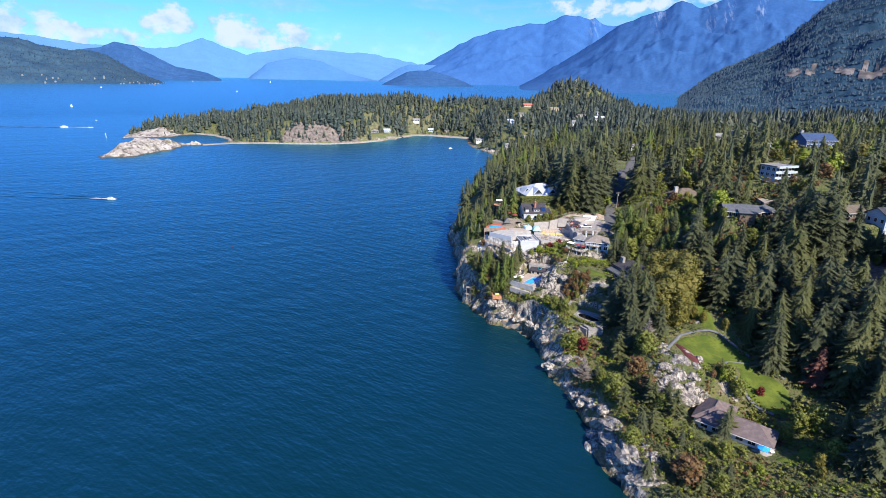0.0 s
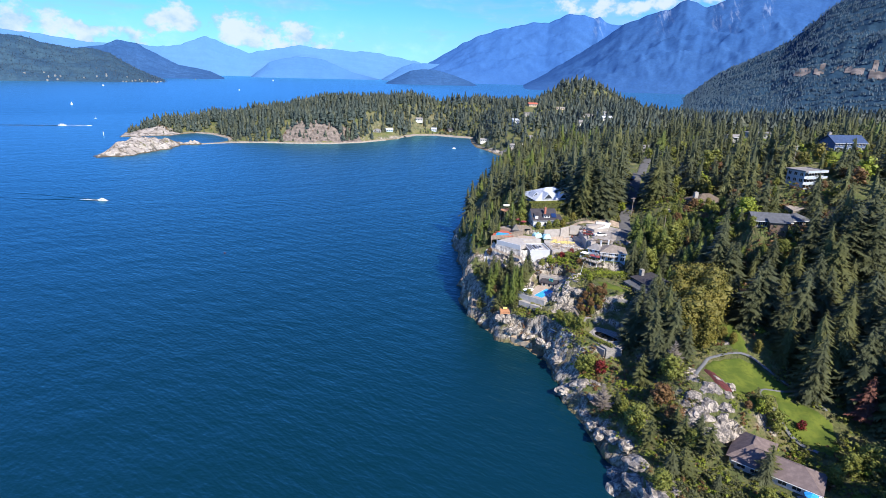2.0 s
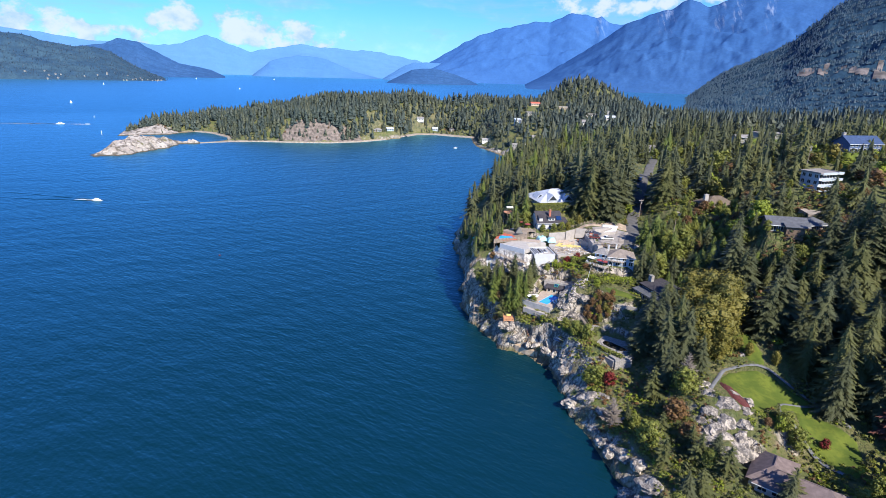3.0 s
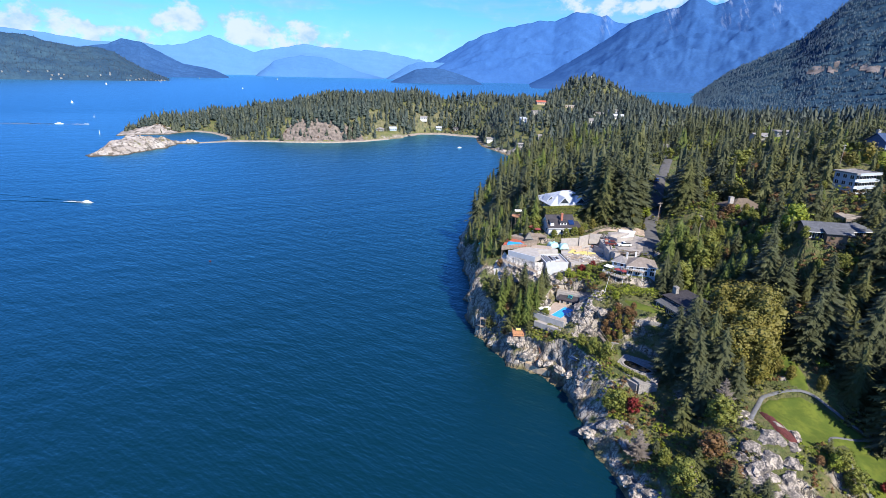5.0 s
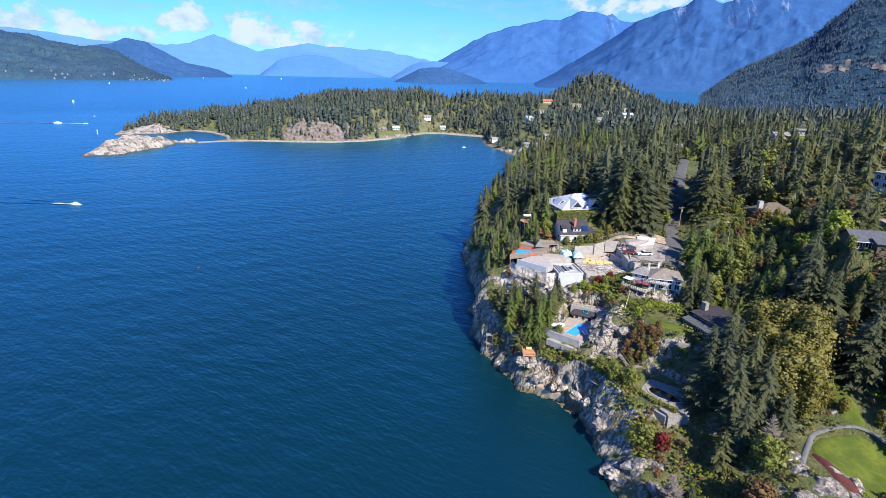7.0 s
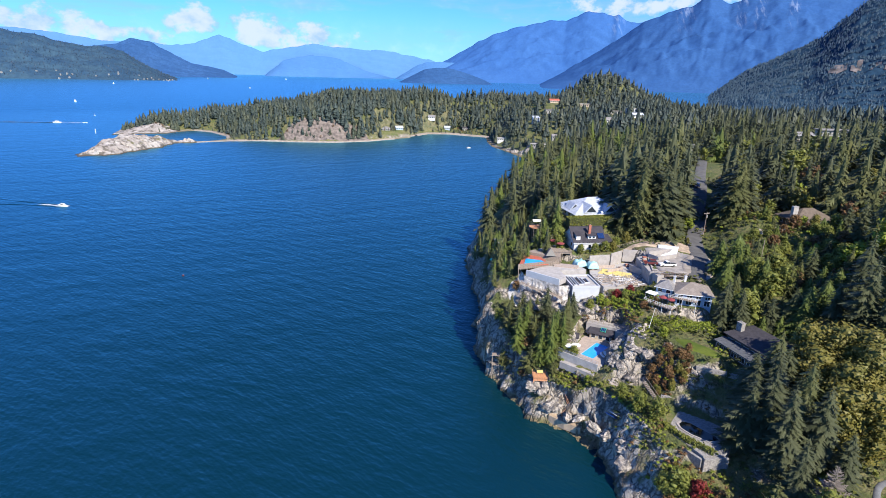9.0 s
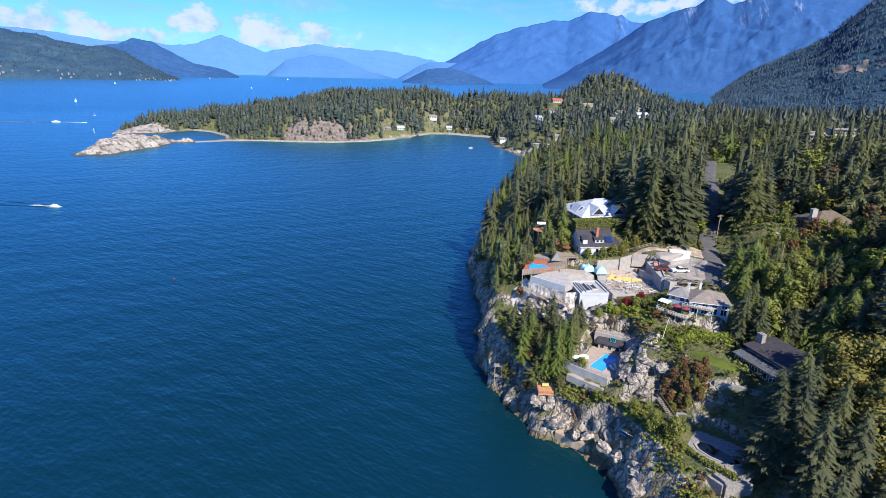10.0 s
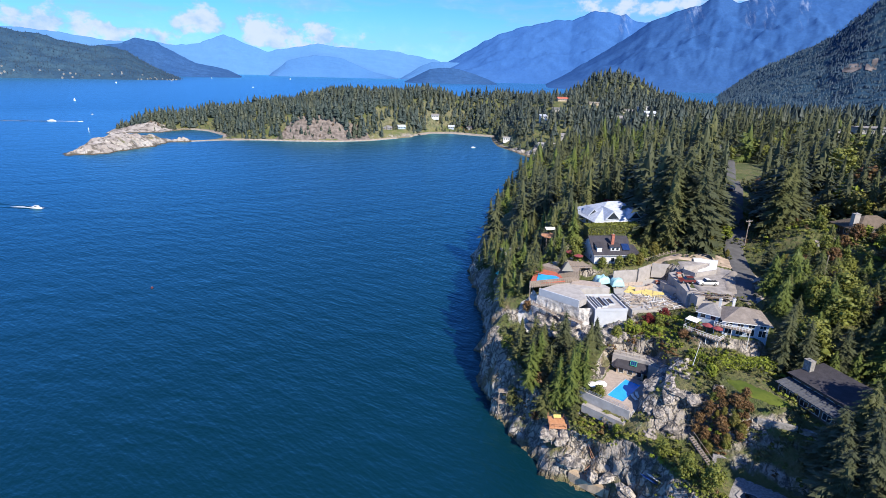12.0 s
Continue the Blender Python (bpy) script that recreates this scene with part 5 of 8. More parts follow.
def ribbon(name, label, pts, width, material, lift, category, cross=4, step=1.0, kind="structure"):
    """A strip laid over the land along a line, following its rise and fall."""
    P = [Vector((*p, 0)) for p in pts]
    line = []
    for i in range(len(P) - 1):
        p0, p1, p2, p3 = P[max(i - 1, 0)], P[i], P[i + 1], P[min(i + 2, len(P) - 1)]
        n = max(2, int((p2 - p1).length / step))
        for k in range(n):
            t = k / n
            line.append(0.5 * ((2 * p1) + (p2 - p0) * t + (2 * p0 - 5 * p1 + 4 * p2 - p3) * t * t + (3 * p1 - p0 - 3 * p2 + p3) * t ** 3))
    line.append(P[-1])
    X, Y = [], []
    for i, p in enumerate(line):
        d = (line[min(i + 1, len(line) - 1)] - line[max(i - 1, 0)]).normalized()
        s = Vector((-d.y, d.x, 0))
        X.append([p.x + s.x * width * (k / cross - 0.5) for k in range(cross + 1)])
        Y.append([p.y + s.y * width * (k / cross - 0.5) for k in range(cross + 1)])
    X, Y = np.array(X), np.array(Y)
    Z = land(X, Y) + lift
    Z = Z.mean(axis=1, keepdims=True) * 0.6 + np.maximum(Z, Z.mean(axis=1, keepdims=True)) * 0.4
    edge = np.array([0.25] + [0.0] * (cross - 1) + [0.25])
    ob = new(name, grid_mesh(name, X[:, ::-1], Y[:, ::-1], Z[:, ::-1] - edge[None, :], material))
    return tagged(ob, label, category, kind=kind)


def patch(name, label, outline, material, lift, category, step=0.8):
    """An area of ground cover draped on the land, with an uneven rim."""
    poly = np.array(outline, float)
    x0, y0 = poly.min(axis=0) - 1
    x1, y1 = poly.max(axis=0) + 1
    X, Y = np.meshgrid(np.arange(x0, x1, step), np.arange(y0, y1, step))
    D = shore_distance(poly, X, Y) + wobble(X, Y, 3.0, 77) * 0.4
    Z = land(X, Y) + np.clip(D, -0.5, 0.3) / 0.3 * lift
    ob = new(name, grid_mesh(name, X, Y, Z, material, (D > -0.5).ravel()))
    return tagged(ob, label, category, kind="structure")


def slab(name, label, outline, z0, z1, material, category, kind="structure"):
    return tagged(new(name, Shape().prism(outline, z0, z1).mesh(name, material)), label, category, kind=kind)


def free_wall(name, label, a, b, z0, z1, t, material, category="wall", kind=""):
    a, b = Vector((*a, 0)), Vector((*b, 0))
    n = (b - a).normalized()
    s = Vector((-n.y, n.x, 0)) * t / 2
    o = [(p.x, p.y) for p in (a - s, b - s, b + s, a + s)]
    return tagged(new(name, Shape().prism(o, z0, z1).mesh(name, material)), label, category, kind=kind)


# bungalow by the near shore
near = house("bungalow", "white bungalow with mauve shingle hip roof near rocks", 87.0, 129.0, 6.5, -39, 18.5, 8.2, 2.9, "hip", 2.5, WALL_WHITE, ROOF_MAUVE, 0.8,
             (("S", 6, 0.6, 2.0, 1.7), ("E", 2, 0.5, 1.6, 1.9)))
wing = Shape().box(-4.2, -6.4, -3, 4.2, 6.4, 2.9)
w = part("wing", wing.mesh("wing", WALL_WHITE), near)
w.matrix_local = pose(-6.6, 3.4, 0)
wr = part("wing_roof", roof_shape("hip", 12.8, 8.4, 2.5, 0.8, 2.92).mesh("wing_roof", ROOF_MAUVE), near)
wr.matrix_local = pose(-6.6, 3.4, 0.02, 0, 0, 90)
slab("patio", "pale curved stone patio beside the bungalow", [(84.5, 121.6), (86.5, 118.6), (90, 117.4), (93.5, 118.2), (97.5, 120.8), (98.5, 123), (93, 122)], 5.2, 6.56, CONCRETE_PALE, "patio")
umbrella(89.4, 119.6, 6.56, 1.6, FABRIC_BLUE, "bright blue parasol open on the patio")
garden_table(92.2, 120.0, 6.56)
free_wall("retaining_wall", "low curved dry stone wall below the bungalow", (80, 113), (88, 112), 2.5, 6.0, 0.6, STONE)
free_wall("retaining_wall", "low curved dry stone wall below the bungalow", (88.3, 112), (92, 115), 2.5, 6.1, 0.6, STONE)

# garden lawn with its path
patch("lawn_1", "sunlit mown garden lawn", [(84, 166), (88, 170), (97, 171), (104, 165), (109, 158), (104, 153), (100, 156), (96, 154), (93, 148), (88, 150), (87, 157), (82, 161)], GRASS, 0.28, "lawn")
patch("lawn_2", "sunlit mown garden lawn", [(101, 156), (108, 153), (112, 146), (108, 136), (104, 134), (100, 141), (97, 147)], GRASS, 0.28, "lawn")
patch("lawn_3", "narrow strip of lawn beside boulders", [(96, 174), (100, 172), (102, 186), (98, 190), (96, 182)], GRASS, 0.28, "lawn")
patch("flower_bed", "bed of dark red groundcover between pale boulders", [(82, 164), (85, 161), (86.5, 153), (84, 152), (82, 157)], MULCH, 0.5, "flower bed")
ribbon("path_1", "winding grey garden path", [(78, 160), (83, 166), (88, 171), (97, 172.5), (104, 167), (110, 158), (113, 150)], 1.2, PATHSTONE, 0.34, "path")
ribbon("path_2", "winding grey garden path", [(110, 158.5), (104, 158.5), (98, 158), (95, 153), (96, 148), (99, 141), (102, 136)], 1.15, PATHSTONE, 0.34, "path")
patch("lawn_4", "small green lawn beside the dark house", [(62.5, 216), (66, 216), (70, 211), (72, 207), (68, 206), (63, 211)], GRASS, 0.3, "lawn")
patch("lawn_6", "green lawn on the upper slope", [(222, 428), (240, 424), (256, 436), (262, 452), (240, 456), (228, 446)], GRASS, 0.5, "lawn")
patch("lawn_7", "green lawn below the blue house", [(188, 282), (198, 274), (208, 282), (208, 292), (198, 302), (190, 294)], GRASS, 0.4, "lawn")
patch("lawn_5", "sunlit grass below the bungalow", [(91, 117), (98, 119), (100, 122), (104, 121), (102, 116), (94, 113)], GRASS, 0.3, "lawn")

# dark house
dark = house("dark_house", "low dark house with charcoal stepped roof", 82.2, 209.0, 23.8, -72, 15.5, 8.5, 4.2, "shed", 0.9, WALL_BROWN, ROOF_DARK, 0.8,
             (("S", 6, 1.0, 1.9, 2.2),), (-7.6, -0.4, 6.9, 1.7, 1.3), STONE)
low = Shape().sheet([(-8.4, -8.1, 2.5), (8.4, -8.1, 2.5), (8.4, -4.4, 3.1), (-8.4, -4.4, 3.1)], 0.2)
part("lower_roof", low.mesh("lower_roof", ROOF_BLUEGREY), dark, "grey ribbed lower roof")
for i in range(22):
    u = -8.0 + 16.0 * i / 21
    part("batten", Shape().sheet([(u - 0.07, -8.1, 2.6), (u + 0.07, -8.1, 2.6), (u + 0.07, -4.5, 3.2), (u - 0.07, -4.5, 3.2)], 0.1).mesh("batten", ROOF_BLUEGREY), dark)
part("lower_wall", Shape().box(-7.9, -7.6, -2, 7.9, -4.35, 2.45).mesh("lower_wall", WALL_BROWN), dark)
for i in range(6):
    window(dark, -6.6 + 2.6 * i, -7.6, 1.2, 2.0, 1.6, 0)

# pool, its deck and pool house
POOL_TURN = 49.5


def build_pool():
    cx, cy = 43.1, 224.4
    L, W = 10.0, 4.0
    c, s = math.cos(radians(POOL_TURN)), math.sin(radians(POOL_TURN))

    def at(u, v):
        return (cx + u * c - v * s, cy + u * s + v * c)
    root = thing("pool_terrace", "rectangular blue swimming pool set in a paved cliff terrace", "pool", pose(cx, cy, 16.3, 0, 0, POOL_TURN))
    d = Shape()
    for x0, y0, x1, y1 in ((-8.5, 2.25, 7.0, 7.5), (-8.5, -5.2, 7.0, -2.25), (-8.5, -2.25, -5.25, 2.25), (5.25, -2.25, 7.0, 2.25)):
        d.box(x0, y0, -0.5, x1, y1, 0.0)
    part("deck", d.mesh("deck", PINK_PAVING), root)
    b = Shape().box(-5.0, -2.0, -1.6, 5.0, 2.0, -1.4)
    for x0, y0, x1, y1 in ((-5.25, -2.25, 5.25, -2.0), (-5.25, 2.0, 5.25, 2.25), (-5.25, -2.0, -5.0, 2.0), (5.0, -2.0, 5.25, 2.0)):
        b.box(x0, y0, -1.6, x1, y1, 0.06)
    part("coping", b.mesh("coping", CONCRETE_PALE), root, "pale stone pool coping")
    part("pool_water", Shape().box(-5.0, -2.0, -1.39, 5.0, 2.0, -0.12).mesh("pool_water", POOL_BLUE), root, "still bright blue water")
    f = Shape().box(-9.0, -5.4, -3.8, -8.52, 7.7, 0.9).box(-8.5, -5.7, -3.6, 7.2, -5.22, -0.05)
    part("terrace_wall", f.mesh("terrace_wall", CONCRETE_PALE), root, "pale retaining wall under the pool deck")
    part("lower_step", Shape().box(-10.6, -5.0, -3.6, -9.02, 5.5, -1.6).mesh("lower_step", CONCRETE), root)
    rail(root, [(-8.7, -5.0, 0.9), (-8.7, 7.3, 0.9)], 0.7, STEEL, 1.2)
    rail(root, [(-8.5, 7.3, 0), (6.8, 7.3, 0)], 1.0, TIMBER, 1.5)
    return at


pool_at = build_pool()
lounger(*pool_at(-2.0, -3.4), 16.3, 20)
lounger(*pool_at(-0.6, -3.6), 16.3, 5)
umbrella(*pool_at(-4.5, 4.0), 16.3, 1.4, FABRIC_WHITE, "cream parasol by the pool")
umbrella(*pool_at(-6.2, 5.3), 16.3, 1.3, FABRIC_WHITE, "cream parasol by the pool")
garden_table(*pool_at(-3.0, 5.2), 16.3)
house("pool_house", "small pool house with sloped charcoal roof", 47.0, 232.6, 16.3, -27, 6.6, 3.2, 1.9, "shed", 2.1, WALL_TAN, ROOF_DARK, 0.5, (("S", 3, 0.3, 1.3, 1.5),), category="shed")
sk = thing("skylight", "teal framed skylight on the pool house roof", "skylight", pose(47.25, 232.05, 19.35, 31, 0, -27))
part("frame", Shape().box(-0.8, -0.75, 0, 0.8, 0.75, 0.14).mesh("frame", FABRIC_GREEN), sk)
for i in range(3):
    part("pane", Shape().box(-0.68 + i * 0.47, -0.6, 0.13, -0.26 + i * 0.47, 0.6, 0.16).mesh("pane", SOLAR), sk)
house("garden_shed", "tiny grey shed beside the pool", 37.8, 230.6, 16.3, -15, 3.0, 2.2, 1.7, "gable", 0.9, WALL_GREY, ROOF_DARK, 0.3, (("S", 1, 0.4, 0.8, 0.9),), category="shed")
free_wall("retaining_wall", "pale terrace wall behind the pool house", (50.6, 230.5), (53.5, 227.8), 15.5, 20.2, 0.5, CONCRETE_PALE)
tr = thing("terrace_rail", "grey terrace railing above the pool house", "railing", pose(0, 0, 0))
rail(tr, [(43.0, 235.6, 20.4), (50.4, 232.4, 20.4), (54.5, 228.3, 20.4)], 1.0, TIMBER, 1.4)
part("ledge", Shape().prism([(42.6, 235.0), (50.2, 231.6), (54.3, 227.8), (56, 231), (51, 235), (44, 238)], 16.5, 20.4).mesh("ledge", CONCRETE), tr)

# white house under construction
B_TURN = 8
SPLASH = plain("splashed_rock", (0.50, 0.47, 0.44), 0.95, vary=0.6, scale=0.7, bump=0.3)


def skirt(name, label, edge, top, out, seed):
    """A rough rock face from an edge down and outwards into the ground."""
    P = [Vector(p) for p in edge]
    rowsx, rowsy, rowsz = [], [], []
    for i in range(len(P) - 1):
        n = max(3, int((P[i + 1] - P[i]).length / 0.6))
        for j in range(n):
            p = P[i].lerp(P[i + 1], j / n)
            d = P[i + 1] - P[i]
            nx, ny = d.y / d.length, -d.x / d.length
            if ny > 0.3:
                nx, ny = -nx, -ny
            v = np.linspace(0, 1, 14)
            w = wobble(np.full(14, p.x * 3 + p.y), v * 14, 3.5, seed) * 1.1 * np.sin(v * 2.4)
            step = out * (v ** 1.5) + w
            x, y = p.x + nx * step, p.y + ny * step
            low = land(x, y) - 0.9
            rowsx.append(x), rowsy.append(y), rowsz.append(np.minimum(top + (low - top) * v ** 0.8 + 0.5 * w, top))
    X, Y, Z = np.array(rowsx), np.array(rowsy), np.array(rowsz)
    tagged(new(name, grid_mesh(name, X, Y, Z, SPLASH, smooth=False)), label, "rock", kind="structure")


def build_site():
    root = thing("white_annex", "unfinished white cubic annex with roof wells", "house", pose(43.2, 250.3, 23.5, 0, 0, B_TURN))
    part("wall", Shape().box(-4.6, -5.3, -4.5, 4.6, 5.3, 4.7).mesh("wall", SHEATHING), root)
    part("roof", Shape().box(-4.3, -5.0, 4.7, 4.3, 5.0, 4.76).mesh("roof", CONCRETE_PALE), root)
    p = Shape()
    for x0, y0, x1, y1 in ((-4.7, -5.4, 4.7, -5.0), (-4.7, 5.0, 4.7, 5.4), (-4.7, -5.0, -4.3, 5.0), (4.3, -5.0, 4.7, 5.0)):
        p.box(x0, y0, 4.5, x1, y1, 5.2)
    part("parapet", p.mesh("parapet", SHEATHING), root)
    for x0, x1, y0, y1 in ((-3.6, -2.6, -4.0, 4.2), (-1.9, -0.2, -3.4, 3.6), (0.6, 2.4, -2.0, 2.4)):
        q = Shape()
        for a in ((x0, y0, x1, y0 + 0.2), (x0, y1 - 0.2, x1, y1), (x0, y0 + 0.2, x0 + 0.2, y1 - 0.2), (x1 - 0.2, y0 + 0.2, x1, y1 - 0.2)):
            q.box(a[0], a[1], 4.76, a[2], a[3], 5.25)
        k = part("roof_well", q.mesh("roof_well", SHEATHING), root)
        part("liner", Shape().box(x0 + 0.2, y0 + 0.2, 4.77, x1 - 0.2, y1 - 0.2, 4.9).mesh("liner", ROOF_DARK), k, "dark lined opening")
    slab("terrace_slab_1", "broad pale concrete terrace slab", [(25.6, 254.6), (35.4, 246.6), (38.0, 249.5), (37.2, 256.2), (46.5, 257.6), (45.5, 260), (33.5, 261)], 28.0, 30.0, CONCRETE_PALE, "slab")
    free_wall("retaining_wall", "long white membrane wall on the cliff top", (25.3, 254.4), (35.2, 246.3), 28.1, 30.3, 0.4, SHEATHING)
    skirt("rock_face", "white splashed rock face under the terrace slab", [(24.2, 258.5), (24.8, 254.2), (29.8, 250.0), (35.2, 245.6), (38.4, 246.0), (39.0, 244.6)], 28.3, 4.5, 11)
    skirt("rock_face", "white splashed rock face under the annex", [(37.9, 246.4), (39.0, 244.2), (44.0, 244.6), (49.0, 245.6), (50.0, 246.5)], 22.0, 4.5, 12)
    slab("terrace_slab_2", "timber formwork slab on the terrace", [(35.5, 259.6), (43.4, 257.8), (44.6, 260.4), (36.4, 262.4)], 30.0, 30.5, PINK_PAVING, "slab")
    slab("terrace_slab_3", "raw concrete floor slab with scattered boards", [(47.9, 257.6), (49.6, 245.2), (56.5, 246.4), (66.3, 250.5), (69.0, 263.5), (69.0, 270.2), (62.4, 270.4), (49.2, 264.2)], 26.0, 28.5, CONCRETE_PALE, "slab")
    slab("yellow_floor", "yellow sheeting over part of the slab", [(50.8, 258.2), (53.8, 263.2), (63.0, 258.6), (60.6, 254.4)], 28.5, 28.62, YELLOW, "floor")
    for a, b, z0, z1 in (((49.0, 264.6), (56.8, 266.6), 28, 32.8), ((57.2, 266.7), (62.3, 270.9), 28, 33.2), ((62.7, 271.0), (69.2, 270.6), 29, 33.6), ((69.5, 270.3), (69.0, 264.4), 29, 33.4),
                         ((69.6, 264.0), (78.6, 268.3), 30, 35.2), ((72.0, 260.6), (79.4, 264.0), 31, 34.6), ((69.6, 263.8), (71.8, 260.4), 30, 34.6), ((66.4, 249.6), (69.4, 263.6), 26, 33.3), ((78.8, 268.0), (82.0, 272.0), 32, 35), ((62.6, 261.8), (66.6, 255.0), 28.6, 31.0)):
        free_wall("concrete_wall", "raw pale concrete wall of the unfinished basement", a, b, z0, z1, 0.35, CONCRETE)
    slab("yard_edge", "raw concrete base wall below the yard", [(65.2, 248.9), (70.5, 247.2), (72.2, 260.3), (69.6, 266.8), (65.6, 264.5)], 26, 32.9, CONCRETE, "wall")
    # loose boards and steel on the slab
    for i in range(190):
        x, y = rng.uniform(47, 67), rng.uniform(246.5, 256.5)
        if x + (y - 247) * 0.1 < 49.5:
            continue
        a, ln = rng.choice([20, 25, 110, 70, 15]) + rng.uniform(-10, 10), rng.uniform(1.2, 4.6)
        o = thing("board", "loose building board lying on the slab", "board", pose(x, y, 28.65 + rng.rand() * 0.1, 0, 0, a), "boards on the building site", Shape().box(-ln / 2, -0.11, 0, ln / 2, 0.11, 0.08).mesh("board", (TIMBER, PAINT_WHITE, PINK_PAVING, WALL_GREY, TIMBER, WALL_TAN)[rng.randint(6)]))
    for i in range(14):
        x, y = rng.uniform(47.5, 68), rng.uniform(248, 263)
        thing("steel_prop", "upright steel prop on the building site", "prop", pose(x, y, 28.5), "props on the building site", Shape().tube((0, 0, 0), (0, 0, rng.uniform(1.2, 2.4)), 0.06, n=5).mesh("steel_prop", TIMBER))
    # scaffold under the slab edge
    sc = thing("scaffold", "timber scaffold under the slab edge", "scaffold", pose(50, 245.0, 21.5))
    for i in range(4):
        for j in range(2):
            part("post", Shape().tube((i * 1.3, j * 1.4, 0), (i * 1.3, j * 1.4, 6.6), 0.07, n=5).mesh("post", TIMBER), sc)
    for k in range(3):
        part("deck_board", Shape().box(-0.3, -0.2, 1.6 + k * 2, 4.3, 1.6, 1.7 + k * 2).mesh("deck_board", TIMBER), sc)
    # timber walkway along the cliff
    wk = thing("walkway", "timber walkway along the cliff edge", "walkway", pose(0, 0, 0))
    for (a, b) in (((23.5, 252.2), (30.5, 246.4)), ((30.5, 246.4), (35.6, 242.5))):
        a, b = Vector((*a, 26.4)), Vector((*b, 25.2))
        n = 12
        for i in range(n):
            p = a.lerp(b, (i + 0.5) / n)
            q = part("plank", Shape().box(-0.3, -0.9, 0, 0.3, 0.9, 0.07).mesh("plank", TIMBER), wk)
            q.matrix_local = pose(p.x, p.y, p.z, 0, 0, -39.5)
        rail(wk, [a, b], 1.0, TIMBER, 1.2)
        for i in range(5):
            p = a.lerp(b, i / 4)
            part("post", Shape().tube((p.x, p.y, ground_z(p.x, p.y) - 0.5), p, 0.1, n=5).mesh("post", TIMBER), wk)


build_site()


def draped(name, label, outline_w, outline_d, h, x, y, z, turn, mat, seed, sag=0.25):
    """A sheet thrown over a heap: rounded, creased mound."""
    n = 12
    u = np.linspace(-1, 1, n)
    U, V = np.meshgrid(u, u)
    H = np.clip(1.15 - np.maximum(np.abs(U), np.abs(V)) ** 4, 0, 1) * h * (1 + sag * wobble(U * 4, V * 4, 3, seed)) - (np.maximum(np.abs(U), np.abs(V)) > 0.99) * 0.1
    me = grid_mesh(name, U * outline_w / 2, V * outline_d / 2, H, mat)
    return thing(name, label, "tarpaulin", pose(x, y, z, 0, 0, turn), mesh=me)


draped("tarpaulin", "pale cyan tarpaulin over a stack of materials", 4.2, 3.6, 2.2, 45.4, 263.5, 29.3, 20, TARP_CYAN, 3)
draped("tarpaulin", "pale cyan tarpaulin over a stack of materials", 4.0, 3.2, 1.8, 49.8, 262.6, 29.0, 8, TARP_CYAN, 4)
U, V = np.meshgrid(np.linspace(-1, 1, 10), np.linspace(-1, 1, 12))
tarp = grid_mesh("tarpaulin", U * (3.2 + 0.4 * V), V * 4.4 + 0.3 * U, (V + 1) * 1.3 + 0.9 * np.sqrt(np.clip(1 - (V * 0.9) ** 2, 0, 1)) + 0.12 * wobble(U * 3, V * 3, 1.5, 9), TARP_WHITE)
thing("tarpaulin", "white tarpaulin stretched over a dirt bank", "tarpaulin", pose(77.6, 267.5, 32.4, 0, 0, -22), mesh=tarp)
patch("dirt_bank", "bare pinkish dirt bank behind the site", [(58, 271), (64, 274), (72, 278), (84, 278), (90, 272), (88, 266), (80, 270), (70, 272.5), (64, 272)], DIRT, 0.35, "dirt")
patch("dirt_yard", "trampled grey gravel yard with tracks", [(70, 271), (79, 270), (86, 264), (86, 256), (80, 247), (70, 243), (66, 244.5), (68.6, 252), (70, 262)], YARD, 0.3, "dirt")
for x, y, z, turn in ((66.8, 259.6, 32.9, 10), (67.6, 262.2, 32.9, 14), (70.2, 264.4, 32.9, 20), (63.4, 266.4, 28.5, 12), (60.2, 263.6, 28.5, 40)):
    st = thing("block_stack", "stack of reddish building blocks on a pallet", "blocks", pose(x, y, z, 0, 0, turn), "block stacks on the site")
    part("pallet", Shape().box(-0.7, -0.6, 0, 0.7, 0.6, 0.14).mesh("pallet", TIMBER), st)
    for k in range(3):
        for u in (-0.45, 0.0, 0.45):
            part("block", Shape().box(u - 0.2, -0.5, 0.15 + k * 0.3, u + 0.2, 0.5, 0.42 + k * 0.3).mesh("block", BRICK_RED if (k + x) % 2 > 1 else PINK_PAVING), st)
for x, y, z, ln, turn in ((52.5, 262.6, 28.65, 7.0, 24), (57.5, 260.6, 28.65, 7.0, 26), (55.5, 264.2, 28.5, 6.0, 14)):
    fw = thing("formwork_panel", "pale plywood formwork panel propped on the slab", "formwork", pose(x, y, z, 0, 0, turn))
    part("panel", Shape().box(-ln / 2, -0.04, 0, ln / 2, 0.04, 1.1).mesh("panel", PINK_PAVING), fw)
    for k in range(4):
        u = -ln / 2 + ln * (k + 0.5) / 4
        part("brace", Shape().tube((u, 0.05, 1.0), (u, 0.9, 0.0), 0.05, n=5).mesh("brace", TIMBER), fw)
